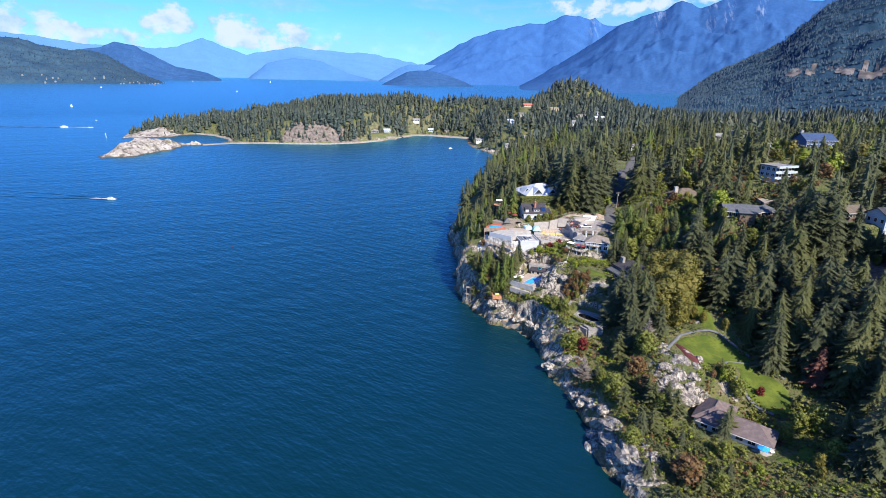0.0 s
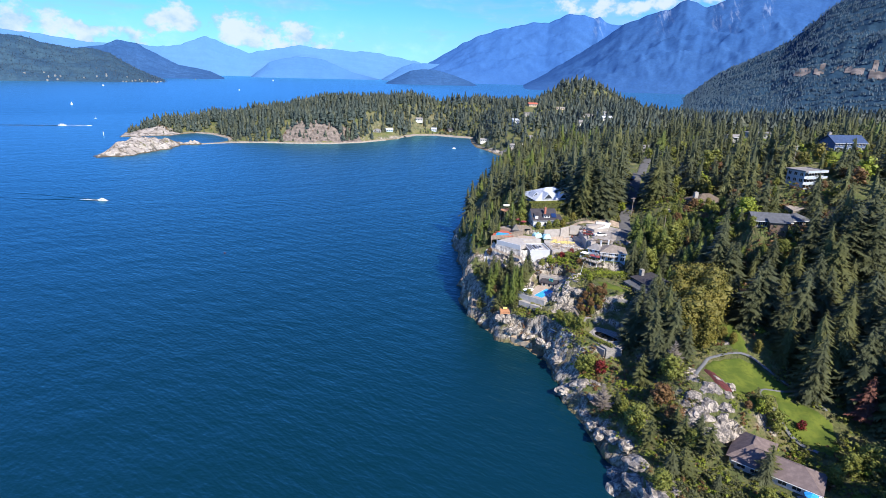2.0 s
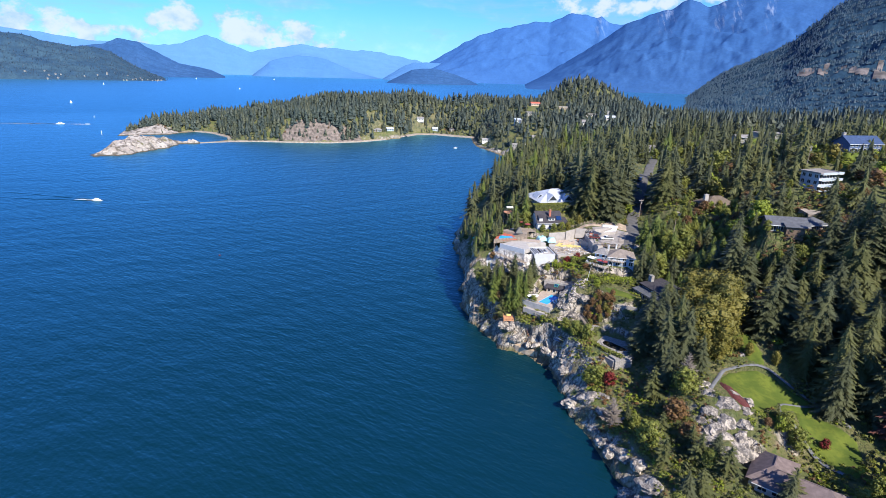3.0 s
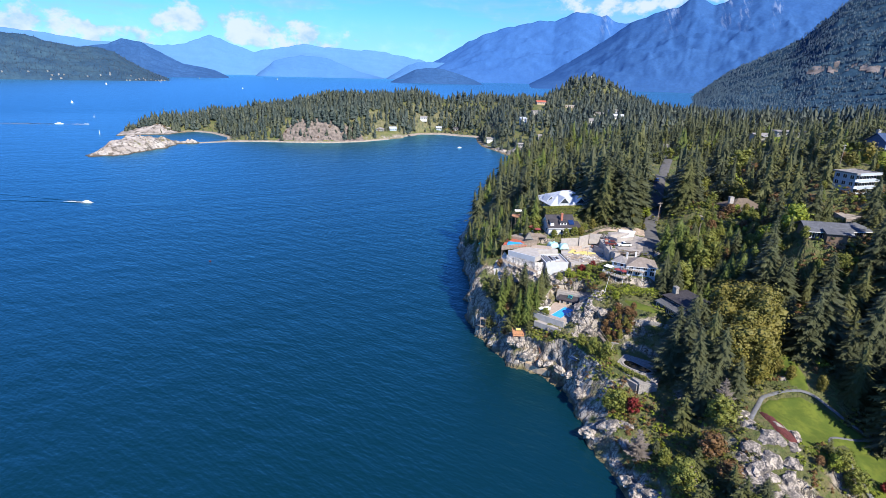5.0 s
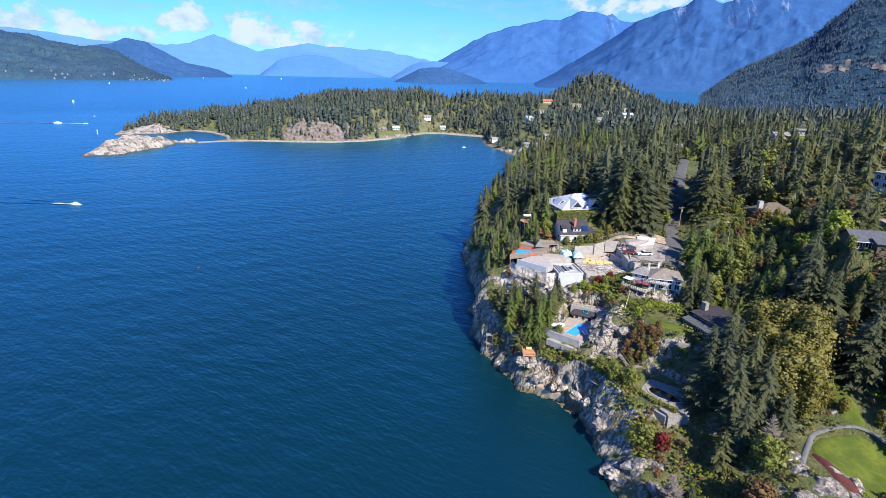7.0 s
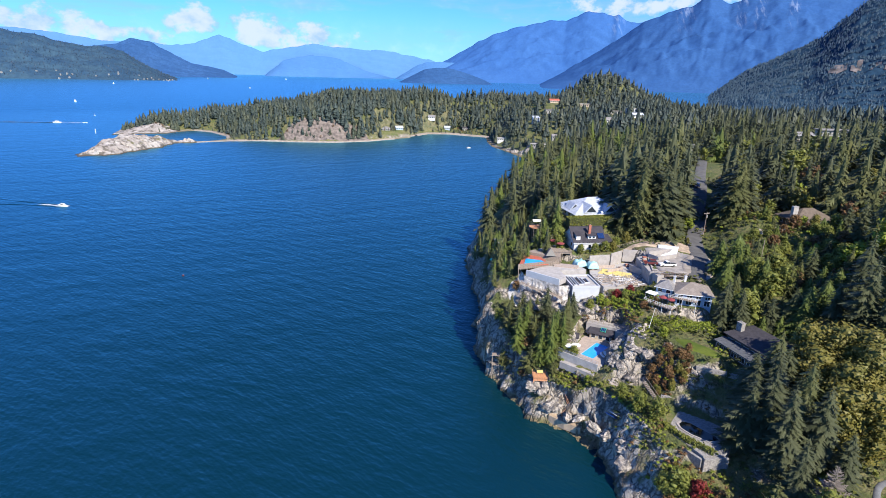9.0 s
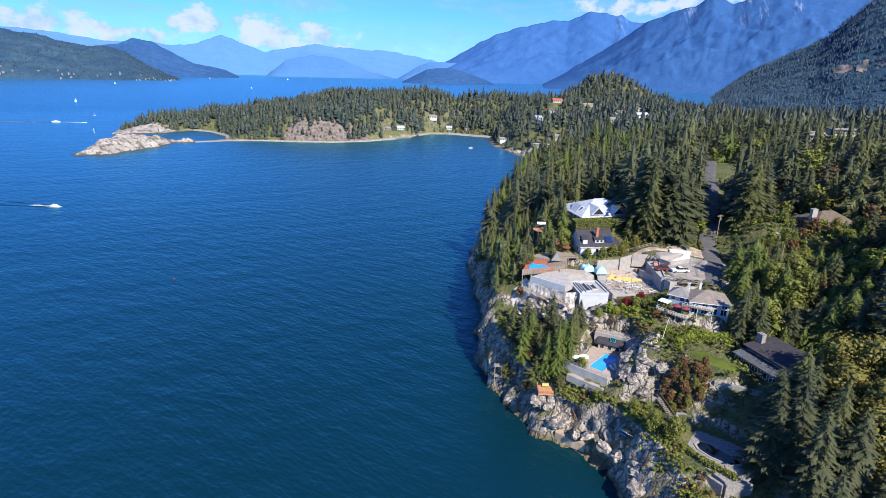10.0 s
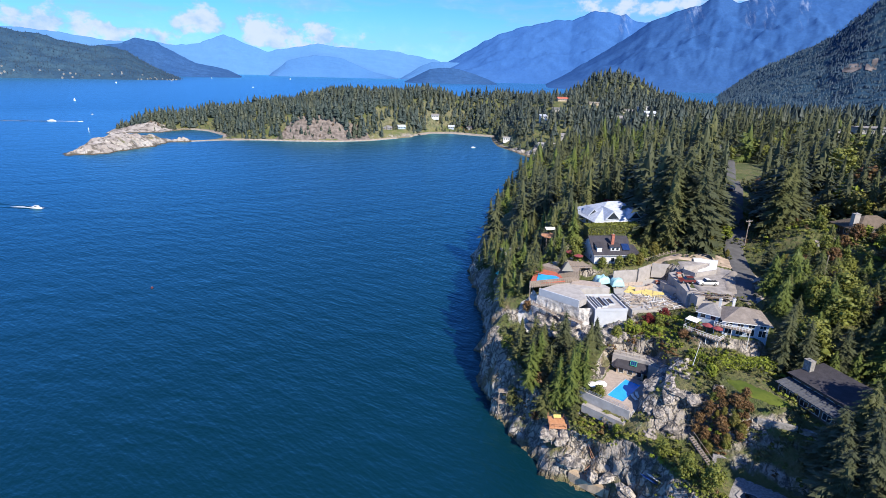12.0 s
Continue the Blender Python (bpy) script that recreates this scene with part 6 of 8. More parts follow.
# lumber heap
lum = thing("lumber_pile", "heap of weathered boards and rubble", "lumber pile", pose(71.0, 246.5, 32.6))
for i in range(34):
    ln = rng.uniform(2.5, 6.5)
    q = part("board", Shape().box(-ln / 2, -0.12, 0, ln / 2, 0.12, 0.08).mesh("board", (TIMBER, WALL_GREY, WALL_BROWN)[i % 3]), lum)
    q.matrix_local = pose(rng.uniform(-3.5, 3.5), rng.uniform(-1.8, 1.8), 0.1 + 0.05 * i * rng.rand(), 0, rng.uniform(-12, 12), rng.uniform(-40, 5))
slab("stair_tower", "grey concrete stair tower beside the slab", [(66.5, 245.2), (68.8, 245.8), (68.2, 248.8), (65.9, 248.2)], 28, 33.0, CONCRETE, "wall")


fence = thing("timber_fence", "low weathered timber fence above the dirt bank", "fence", pose(0, 0, 0))
for (ax, ay), (bx, by) in (((57, 273.5), (64, 276.5)), ((64, 276.5), (73, 280))):
    for k in range(7):
        px, py = ax + (bx - ax) * k / 6, ay + (by - ay) * k / 6
        part("post", Shape().box(px - 0.07, py - 0.07, ground_z(px, py) - 0.3, px + 0.07, py + 0.07, ground_z(px, py) + 1.1).mesh("post", TIMBER), fence)
    for lift in (0.45, 0.95):
        part("rail", Shape().tube((ax, ay, ground_z(ax, ay) + lift), (bx, by, ground_z(bx, by) + lift), 0.07, n=4).mesh("rail", TIMBER), fence)


# ---- vehicles ----
def car(x, y, z, turn, paint, label, kind="car"):
    root = thing("pickup_truck" if kind == "pickup" else "car", label, "pickup" if kind == "pickup" else "car", pose(x, y, z, 0, 0, turn))
    L = 5.6 if kind == "pickup" else 4.5
    prof = [(-L / 2, 0.35), (L / 2, 0.35), (L / 2, 0.85), (L / 2 - 1.2, 1.0), (L / 2 - 1.75, 1.0), (-L / 2 + 0.1, 1.0), (-L / 2, 0.9)]
    s = Shape()
    n = len(prof)
    s.add([(a, -0.92, b) for a, b in prof] + [(a, 0.92, b) for a, b in prof], [tuple(range(n)), tuple(range(2 * n - 1, n - 1, -1))] + [(i, n + i, n + (i + 1) % n, (i + 1) % n) for i in range(n)])
    part("body", s.mesh("body", paint), root)
    c0, c1 = (L / 2 - 3.4, L / 2 - 1.5) if kind == "pickup" else (-L / 2 + 0.4, L / 2 - 1.3)
    cab = [(c0, 1.0), (c1, 1.0), (c1 - 0.6, 1.65), (c0 + 0.3, 1.65)]
    g = Shape().add([(a, -0.84, b) for a, b in cab] + [(a, 0.84, b) for a, b in cab], [(0, 1, 2, 3), (7, 6, 5, 4), (0, 4, 5, 1), (1, 5, 6, 2), (2, 6, 7, 3), (3, 7, 4, 0)])
    part("cabin_glass", g.mesh("cabin_glass", GLASS), root)
    part("roof", Shape().box(c0 + 0.28, -0.8, 1.64, c1 - 0.58, 0.8, 1.72).mesh("roof", paint), root)
    if kind == "pickup":
        part("cargo_bed", Shape().box(-L / 2 + 0.15, -0.75, 0.98, c0 - 0.15, 0.75, 1.02).mesh("cargo_bed", RUBBER), root)
    for wx in (-L / 2 + 0.95, L / 2 - 0.95):
        for wy in (-0.88, 0.88):
            t = part("wheel", Shape().tube((wx, wy - 0.11, 0.35), (wx, wy + 0.11, 0.35), 0.36, n=12).mesh("wheel", RUBBER), root)
            part("rim", Shape().tube((wx, wy - 0.125, 0.35), (wx, wy + 0.125, 0.35), 0.2, n=8).mesh("rim", STEEL), t)
    return root


car(72.8, 254.3, 33.38, 184, PAINT_WHITE, "white pickup truck parked in the dirt yard", "pickup")
car(67.6, 255.8, 33.3, 178, PAINT_RED, "dark red estate car parked in the dirt yard")
road_pts = [(79, 245), (86, 259), (92, 280), (99, 294), (105, 309), (111, 324), (116, 337), (128, 364), (141, 394), (155, 425), (167, 454)]
ribbon("road", "narrow grey asphalt lane between tall trees", road_pts, 5.6, ASPHALT, 0.62, "road", 6)
patch("drive", "pale worn driveway apron", [(80, 243), (76, 250), (80, 262), (90, 268), (91, 256), (86, 246)], GRAVEL, 0.46, "driveway")
car(110.2, 326, ground_z(110.2, 326) + 0.45, 70, PAINT_BLUE, "blue car parked on the lane")


def utility_pole(x, y, h, arm=True):
    root = thing("utility_pole", "weathered wooden utility pole with crossarm", "utility pole", pose(x, y, ground_z(x, y) - 0.3, 0, 0, 20))
    part("pole", Shape().tube((0, 0, 0), (0, 0, h), 0.16, 0.11).mesh("pole", TIMBER), root)
    if arm:
        a = part("crossarm", Shape().box(-1.3, -0.07, h - 0.7, 1.3, 0.07, h - 0.52).mesh("crossarm", TIMBER), root)
        for u in (-1.15, -0.5, 0.5, 1.15):
            part("insulator", Shape().tube((u, 0, h - 0.52), (u, 0, h - 0.32), 0.06, n=6).mesh("insulator", PAINT_WHITE), a)
        part("transformer", Shape().tube((0.35, 0, h - 2.2), (0.35, 0, h - 1.2), 0.25, n=8).mesh("transformer", STEEL), root)


utility_pole(96.5, 283, 10)
utility_pole(98.0, 245, 11, False)
utility_pole(174, 284, 15)

# ---- houses along the cliff ----
deck2 = thing("cliff_deck", "red painted deck with small turquoise pool on posts", "deck", pose(0, 0, 0))
part("deck_floor", Shape().prism([(22.6, 256.2), (33.6, 259.6), (33.0, 264.2), (31.5, 268.4), (26.2, 269.6)], 30.6, 30.9).mesh("deck_floor", RED_DECK), deck2)
part("pool_water", Shape().prism([(25.0, 258.9), (32.3, 261.6), (31.4, 263.4), (28.4, 264.0), (26.3, 265.0)], 30.91, 31.0).mesh("pool_water", POOL_BLUE), deck2, "bright turquoise pool water")
part("front_fence", Shape().prism([(22.6, 256.0), (38.0, 261.6), (37.9, 261.8), (22.5, 256.2)], 29.8, 31.7).mesh("front_fence", TIMBER), deck2, "weathered board fence")
for i in range(24):
    t = i / 23
    part("board", Shape().box(22.6 + 15.2 * t, 255.85 + 5.5 * t, 29.7, 22.9 + 15.2 * t, 256.0 + 5.5 * t, 31.75).mesh("board", TIMBER), deck2)
for x, y in ((22.9, 256.6), (26, 257.8), (29, 259), (24.4, 262), (26.2, 268.8)):
    part("post", Shape().tube((x, y, ground_z(x, y) - 0.5), (x, y, 30.6), 0.14, n=6).mesh("post", TIMBER), deck2)
slab("upper_terrace", "grey timber terrace above the cliff deck", [(27, 270), (33, 266.5), (38.5, 265), (40, 270), (33, 274.5)], 29, 32.0, TIMBER, "terrace")
cov = Shape().add([(-1.8, -1.6, 0), (1.8, -1.6, 0), (1.8, 1.6, 0), (-1.8, 1.6, 0), (0.2, 0.1, 2.6), (-0.8, 0.1, 2.3)], [(3, 2, 1, 0), (0, 1, 4, 5), (1, 2, 4), (2, 3, 5, 4), (3, 0, 5)])
thing("covered_heap", "black cover pulled over a peaked frame", "cover", pose(35.2, 266.8, 32.0), mesh=cov.mesh("covered_heap", TARP_BLACK))

gab = house("gable_house", "white house with dark gable roof and brick chimney", 50.0, 279.2, 32.2, 7, 12, 12.5, 3.4, "gable", 4.2, WALL_WHITE, ROOF_DARK, 0.5,
            (("S", 3, 0.7, 1.2, 1.5), ("W", 2, 0.8, 1.3, 1.6), ("W", 2, 4.0, 1.0, 1.3)), (0.4, -3.4, 8.9, 0.9, 0.9), BRICK_RED)
dm = part("dormer", Shape().box(-0.6, -5.2, 3.9, 2.4, -2.6, 5.5).mesh("dormer", WALL_WHITE), gab)
part("dormer_roof", Shape().sheet([(-0.9, -5.6, 5.5), (2.7, -5.6, 5.5), (2.7, -2.2, 6.1), (-0.9, -2.2, 6.1)], 0.15).mesh("dormer_roof", ROOF_DARK), dm)
for u in (0.2, 1.6):
    window(gab, u, -5.2, 4.7, 1.0, 0.9, 0)
dn = part("rear_dormer", Shape().box(-5.2, -5.6, 3.6, -3.6, -2.4, 5.6).mesh("rear_dormer", WALL_WHITE), gab)
part("rear_dormer_roof", Shape().sheet([(-5.5, -5.9, 5.6), (-3.3, -5.9, 5.6), (-3.3, -2.0, 6.2), (-5.5, -2.0, 6.2)], 0.15).mesh("rear_dormer_roof", ROOF_DARK), dn)
part("solar_panel", Shape().sheet([(3.4, -5.4, 4.4), (5.8, -5.4, 4.4), (5.8, -3.2, 5.9), (3.4, -3.2, 5.9)], 0.05).mesh("solar_panel", SOLAR), gab)
part("annex", Shape().box(6.0, -5.6, -2, 9.0, 0.5, 3.0).mesh("annex", WALL_WHITE), gab)
part("annex_roof", Shape().sheet([(5.9, -6.0, 3.0), (9.4, -6.0, 3.0), (9.4, 0.8, 4.4), (5.9, 0.8, 4.4)], 0.18).mesh("annex_roof", ROOF_DARK), gab)
dk = thing("sun_deck", "raised grey timber sun deck beside the gable house", "deck", pose(39.6, 273.2, 31.8, 0, 0, 7))
part("deck_floor", Shape().box(-3.6, -4.2, 0, 3.6, 5.2, 0.25).mesh("deck_floor", TIMBER), dk)
rail(dk, [(-3.6, 5, 0.25), (-3.6, -4.1, 0.25), (3.6, -4.1, 0.25), (3.6, -0.5, 0.25)], 1.0, TIMBER, 0.8)
for u, v in ((-3.4, -4), (0, -4), (3.4, -4), (-3.4, 0), (-3.4, 5)):
    part("post", Shape().tube((u, v, -5), (u, v, 0), 0.12, n=6).mesh("post", TIMBER), dk)
umbrella(40.2, 274.8, 32.05, 1.6, FABRIC_RED, "red parasol on the timber sun deck", "red parasols")
umbrella(38.2, 278.5, 32.05, 1.5, FABRIC_RED, "red parasol on the timber sun deck", "red parasols")
garden_table(38.6, 276.0, 32.05)

big = house("white_roof_house", "large house with white metal hip roof and glazed gables", 58.5, 307, 38, 15, 24, 19, 3.0, "hip", 4.4, WALL_WHITE, ROOF_WHITE, 1.0, (("S", 6, 0.6, 2.0, 1.8), ("W", 5, 0.6, 1.8, 1.8)))
for u, v, sc in ((-5.5, -7.0, 1.0), (3.2, -7.6, 0.9), (-9.4, -1.0, 0.8)):
    g = part("gable", Shape().add([(-3.0, -3.2, 0), (3.0, -3.2, 0), (0, -3.2, 3.1), (0, 5.5, 3.1), (-3.0, 3.0, 0), (3.0, 3.0, 0)], [(0, 2, 3, 4), (1, 5, 3, 2), (0, 1, 2)]).mesh("gable", ROOF_WHITE), big)
    g.matrix_local = pose(u, v, 3.0 + 0.2) @ Matrix.Diagonal((sc, sc, sc, 1))
    part("gable_glass", Shape().add([(-2.3, -3.24, 0.25), (2.3, -3.24, 0.25), (0, -3.24, 2.6), (-2.3, -3.2, 0.25), (2.3, -3.2, 0.25), (0, -3.2, 2.6)], [(0, 1, 2), (5, 4, 3), (0, 3, 4, 1), (1, 4, 5, 2), (2, 5, 3, 0)]).mesh("gable_glass", GLASS), g, "dark triangular glazing")
part("roof_light", Shape().box(5.6, -5.6, 5.0, 6.6, -4.8, 5.35).mesh("roof_light", GLASS), big)


def hedge(x, y, w, d, h, turn, seed, mat=None):
    r = np.random.RandomState(seed)
    n = int(w * d * 34 + w * h * 34)
    V = []
    for _ in range(n):
        f = r.randint(4)
        p = np.array([r.uniform(-w / 2, w / 2), r.uniform(-d / 2, d / 2), h]) if f < 2 else np.array([r.uniform(-w / 2, w / 2), -d / 2 if f == 2 else d / 2, r.uniform(0, h)])
        p = p + r.normal(size=3) * 0.12
        t, b = r.normal(size=3) * 0.13, r.normal(size=3) * 0.13
        V += [p - t, p + b, p + t, p - b]
    core = Shape().box(-w / 2 + 0.15, -d / 2 + 0.15, -0.8, w / 2 - 0.15, d / 2 - 0.15, h - 0.12)
    root = thing("hedge", "thick clipped green hedge in front of the house", "hedge", pose(x, y, ground_z(x, y), 0, 0, turn), "garden hedges")
    part("foliage", quads_mesh("foliage", np.array(V), mat or LEAF_GREEN), root)
    part("core", core.mesh("core", FIR), root)


hedge(55, 292.5, 20, 4, 3.0, 14, 1)
hedge(69, 221.8, 13, 3.0, 1.6, 4, 2, LEAF_LIME)
hedge(61, 224.5, 8, 1.6, 1.3, -50, 3, LEAF_LIME)
hedge(56.0, 236.0, 9, 1.3, 1.2, -35, 4, LEAF_LIME)
hedge(58.5, 240.0, 8, 1.3, 1.2, -30, 5, LEAF_LIME)

house("cottage", "blue grey cottage with grey hip roof and decks", 72.6, 233.4, 29.5, -12, 10, 8.5, 4.0, "hip", 2.0, WALL_BLUE, ROOF_TAN, 0.6, (("S", 4, 0.3, 1.7, 1.8), ("S", 4, 2.4, 1.5, 1.2), ("W", 2, 2.2, 1.4, 1.3)), (-1.8, 2.2, 7.0, 0.6, 0.6), WALL_WHITE)
house("cottage", "blue grey cottage wing with grey hip roof", 66.2, 236.3, 29.5, -35, 4.8, 5.4, 4.0, "hip", 1.5, WALL_BLUE, ROOF_GREY, 0.5, (("S", 2, 2.2, 1.3, 1.3), ("W", 2, 2.2, 1.3, 1.3)), (1.6, 1.4, 6.6, 0.6, 0.6), WALL_WHITE)
cd = thing("cottage_deck", "white railed deck below the cottage", "deck", pose(63.2, 231.4, 29.0, 0, 0, -48))
part("deck_floor", Shape().box(-4.4, -2.2, 0, 4.4, 2.0, 0.25).mesh("deck_floor", TIMBER), cd)
rail(cd, [(-4.4, 2, 0.25), (-4.4, -2.2, 0.25), (4.4, -2.2, 0.25), (4.4, 2, 0.25)], 1.0, PAINT_WHITE, 0.7)
for u in (-4.2, -1.4, 1.4, 4.2):
    part("post", Shape().tube((u, -2.0, -4), (u, -2.0, 0), 0.1, n=6).mesh("post", PAINT_WHITE), cd)
aw = thing("awning", "flat white canvas awning over the deck", "awning", pose(61.0, 233.8, 29.25, 0, 0, -48))
part("canopy", Shape().sheet([(-1.5, -1.2, 2.3), (1.5, -1.2, 2.3), (1.5, 1.2, 2.5), (-1.5, 1.2, 2.5)], 0.08).mesh("canopy", FABRIC_WHITE), aw)
for u in (-1.4, 1.4):
    for v in (-1.1, 1.1):
        part("post", Shape().tube((u, v, 0), (u, v, 2.35), 0.04, n=5).mesh("post", STEEL), aw)
umbrella(63.6, 231.4, 29.25, 1.3, FABRIC_RED, "red parasol on the white railed deck", "red parasols")
umbrella(65.3, 229.6, 29.25, 1.2, FABRIC_RED, "red parasol on the white railed deck", "red parasols")
bal = thing("balcony", "long white balcony along the cottage front", "balcony", pose(68.6, 229.4, 31.6, 0, 0, -30))
part("floor", Shape().box(-4.0, -0.9, 0, 4.0, 0.9, 0.2).mesh("floor", TIMBER), bal)
rail(bal, [(-4, -0.85, 0.2), (4, -0.85, 0.2)], 0.95, PAINT_WHITE, 0.6)
for u in (-3.8, 0, 3.8):
    part("post", Shape().tube((u, -0.8, -4.5), (u, -0.8, 0), 0.08, n=6).mesh("post", PAINT_WHITE), bal)

# tall white pole on the rock knoll
fp = thing("flagpole", "leaning white pole on the rock knoll", "pole", pose(56.0, 219.4, 26.6, -12, 14, 0))
part("pole", Shape().tube((0, 0, 0), (0, 0, 6.0), 0.07, 0.04, 6).mesh("pole", PAINT_WHITE), fp)
part("bracket", Shape().box(-0.15, -0.15, 0, 0.15, 0.15, 0.3).mesh("bracket", STEEL), fp)
tp = thing("trampoline", "round green netted trampoline in the garden", "trampoline", pose(55.2, 225.0, ground_z(55.2, 225.0)))
part("bed", Shape().tube((0, 0, 0.75), (0, 0, 0.85), 1.7, n=18).mesh("bed", TARP_BLACK), tp)
for i in range(6):
    a = i * 1.0472
    part("leg", Shape().tube((1.6 * math.cos(a), 1.6 * math.sin(a), -0.5), (1.6 * math.cos(a), 1.6 * math.sin(a), 0.9), 0.05, n=5).mesh("leg", FABRIC_GREEN), tp)

# timber platform, stairs and boat gear on the cliff
pf = thing("timber_platform", "orange timber lookout platform on posts", "platform", pose(26.3, 218.6, 10.2, 0, 0, -2))
for i in range(9):
    part("plank", Shape().box(-2.0, -2.2 + i * 0.49, 0.2, 2.0, -2.2 + i * 0.49 + 0.44, 0.28).mesh("plank", CEDAR_WOOD), pf)
part("beam", Shape().box(-2.0, -2.25, -0.1, 2.0, -2.05, 0.19).mesh("beam", CEDAR_WOOD), pf)
part("beam", Shape().box(-2.0, 2.05, -0.1, 2.0, 2.2, 0.19).mesh("beam", CEDAR_WOOD), pf)
for u in (-1.9, 1.9):
    for v in (-2.1, 2.1):
        part("post", Shape().tube((u, v, -4), (u, v, 1.2), 0.1, n=6).mesh("post", CEDAR_WOOD), pf)
rail(pf, [(-1.95, 2.1, 0.28), (-1.95, -2.15, 0.28), (1.95, -2.15, 0.28)], 0.95, CEDAR_WOOD, 1.0)
bench = thing("bench", "yellow cushioned bench on the timber platform", "bench", pose(26.6, 219.9, 10.48))
part("seat", Shape().box(-0.9, -0.3, 0.35, 0.9, 0.3, 0.45).mesh("seat", YELLOW), bench)
part("backrest", Shape().box(-0.9, 0.25, 0.45, 0.9, 0.35, 0.9).mesh("backrest", YELLOW), bench)
for u in (-0.8, 0.8):
    part("leg", Shape().box(u - 0.06, -0.25, 0, u + 0.06, 0.25, 0.35).mesh("leg", TIMBER), bench)


def stairs(name, label, a, b, width, mat, steps):
    root = thing(name, label, "stairs", pose(0, 0, 0))
    a, b = Vector(a), Vector(b)
    d = Vector(((b - a).x, (b - a).y, 0)).normalized()
    s = Vector((-d.y, d.x, 0)) * width / 2
    tread = Shape().box(-width / 2, -0.17, -0.05, width / 2, 0.17, 0.0).mesh("tread", mat)
    yaw = math.degrees(math.atan2(d.y, d.x)) - 90
    for i in range(steps):
        p = a.lerp(b, (i + 0.5) / steps)
        q = part("tread", tread, root)
        q.matrix_local = pose(p.x, p.y, p.z, 0, 0, yaw)
    for k in (-1, 1):
        part("stringer", Shape().tube(a + s * k - Vector((0, 0, 0.12)), b + s * k - Vector((0, 0, 0.12)), 0.09, n=4).mesh("stringer", mat), root)
        part("handrail", Shape().tube(a + s * k + Vector((0, 0, 0.95)), b + s * k + Vector((0, 0, 0.95)), 0.05, n=5).mesh("handrail", mat), root)
        for i in range(5):
            p = a.lerp(b, i / 4) + s * k
            part("post", Shape().tube(p - Vector((0, 0, 1.5)), p + Vector((0, 0, 0.95)), 0.05, n=5).mesh("post", mat), root)


stairs("cliff_stairs", "orange timber stairs down the cliff", (31.6, 218.0, 10.5), (34.6, 211.0, 5.2), 1.1, CEDAR_WOOD, 22)
stairs("cliff_stairs", "orange timber stairs down the cliff", (34.8, 210.6, 5.2), (32.0, 209.6, 3.2), 1.1, CEDAR_WOOD, 9)
stairs("garden_stairs", "grey steps with white rails beside the rock", (50.5, 203.5, 19.0), (54.5, 196.5, 14.2), 1.2, TIMBER, 20)
stairs("garden_stairs", "grey metal stairs up the rock face", (49.5, 227.0, 16.4), (54.2, 223.4, 25.0), 1.0, STEEL, 30)
sl = thing("ladder_frame", "grey timber frame with ladder on the cliff", "frame", pose(14.6, 233.8, 3.2))
for u, v in ((-1, -0.8), (1, -0.8), (-1, 0.8), (1, 0.8)):
    part("post", Shape().tube((u, v, -3), (u, v, 5.5), 0.1, n=5).mesh("post", TIMBER), sl)
for z in (2.0, 5.4):
    part("crossbeam", Shape().box(-1.2, -0.9, z, 1.2, 0.9, z + 0.15).mesh("crossbeam", TIMBER), sl)
for i in range(3):
    kx, ky = 42.3 + i * 0.9, 200.5 - i * 0.8
    kz = ground_z(kx, ky)
    hull = Shape().add([(-2.2, 0, 0.35), (-1.0, -0.35, 0.35), (1.0, -0.35, 0.35), (2.2, 0, 0.35), (1.0, 0.35, 0.35), (-1.0, 0.35, 0.35), (-1.4, 0, 0.0), (1.4, 0, 0.0)],
                       [(0, 1, 2, 3, 4, 5), (0, 6, 1), (1, 6, 7, 2), (2, 7, 3), (3, 7, 4), (4, 7, 6, 5), (5, 6, 0)])
    thing("kayak", "upturned kayak stored on the shore rocks", "kayak", pose(kx, ky, kz + 0.25, 0, 0, -50), "kayaks on the shore", hull.mesh("kayak", (PAINT_BLUE, PAINT_WHITE, TIMBER)[i]))

slab("shore_path", "pale concrete path along the rocks above the water", [(28.4, 210.8), (32.2, 207.6), (36.2, 205.4), (37.2, 206.8), (33.2, 209.2), (29.4, 212.4)], 0.4, 2.7, DIRT, "path")

# sunken garden with a dark basin
pond_o = [(56.0, 192.4), (57.2, 193.4), (58.8, 192.8), (62.6, 188.0), (62.8, 186.6), (60.5, 186.0), (57.4, 188.6), (56.0, 190.8)]
slab("garden_terrace", "grey stone terrace round a dark basin", [(53.6, 199.5), (56.5, 201), (60, 198.5), (66, 192), (66.5, 186), (62, 181.5), (57, 181), (53.4, 188), (52.5, 194)], 11, 14.1, STONE, "terrace")
slab("basin_rim", "pale stone rim round the basin", [(x * 1.0 + (x - 59.3) * 0.16, y + (y - 189.6) * 0.16) for x, y in pond_o], 14.1, 14.3, CONCRETE, "rim")
slab("basin_water", "black still water in the garden basin", pond_o, 14.3, 14.33, POOL_WATER_DARK, "water")
hedge(57.0, 184.6, 8, 1.2, 1.0, -50, 6)
hedge(54.0, 188.5, 8, 1.2, 1.0, -62, 7)
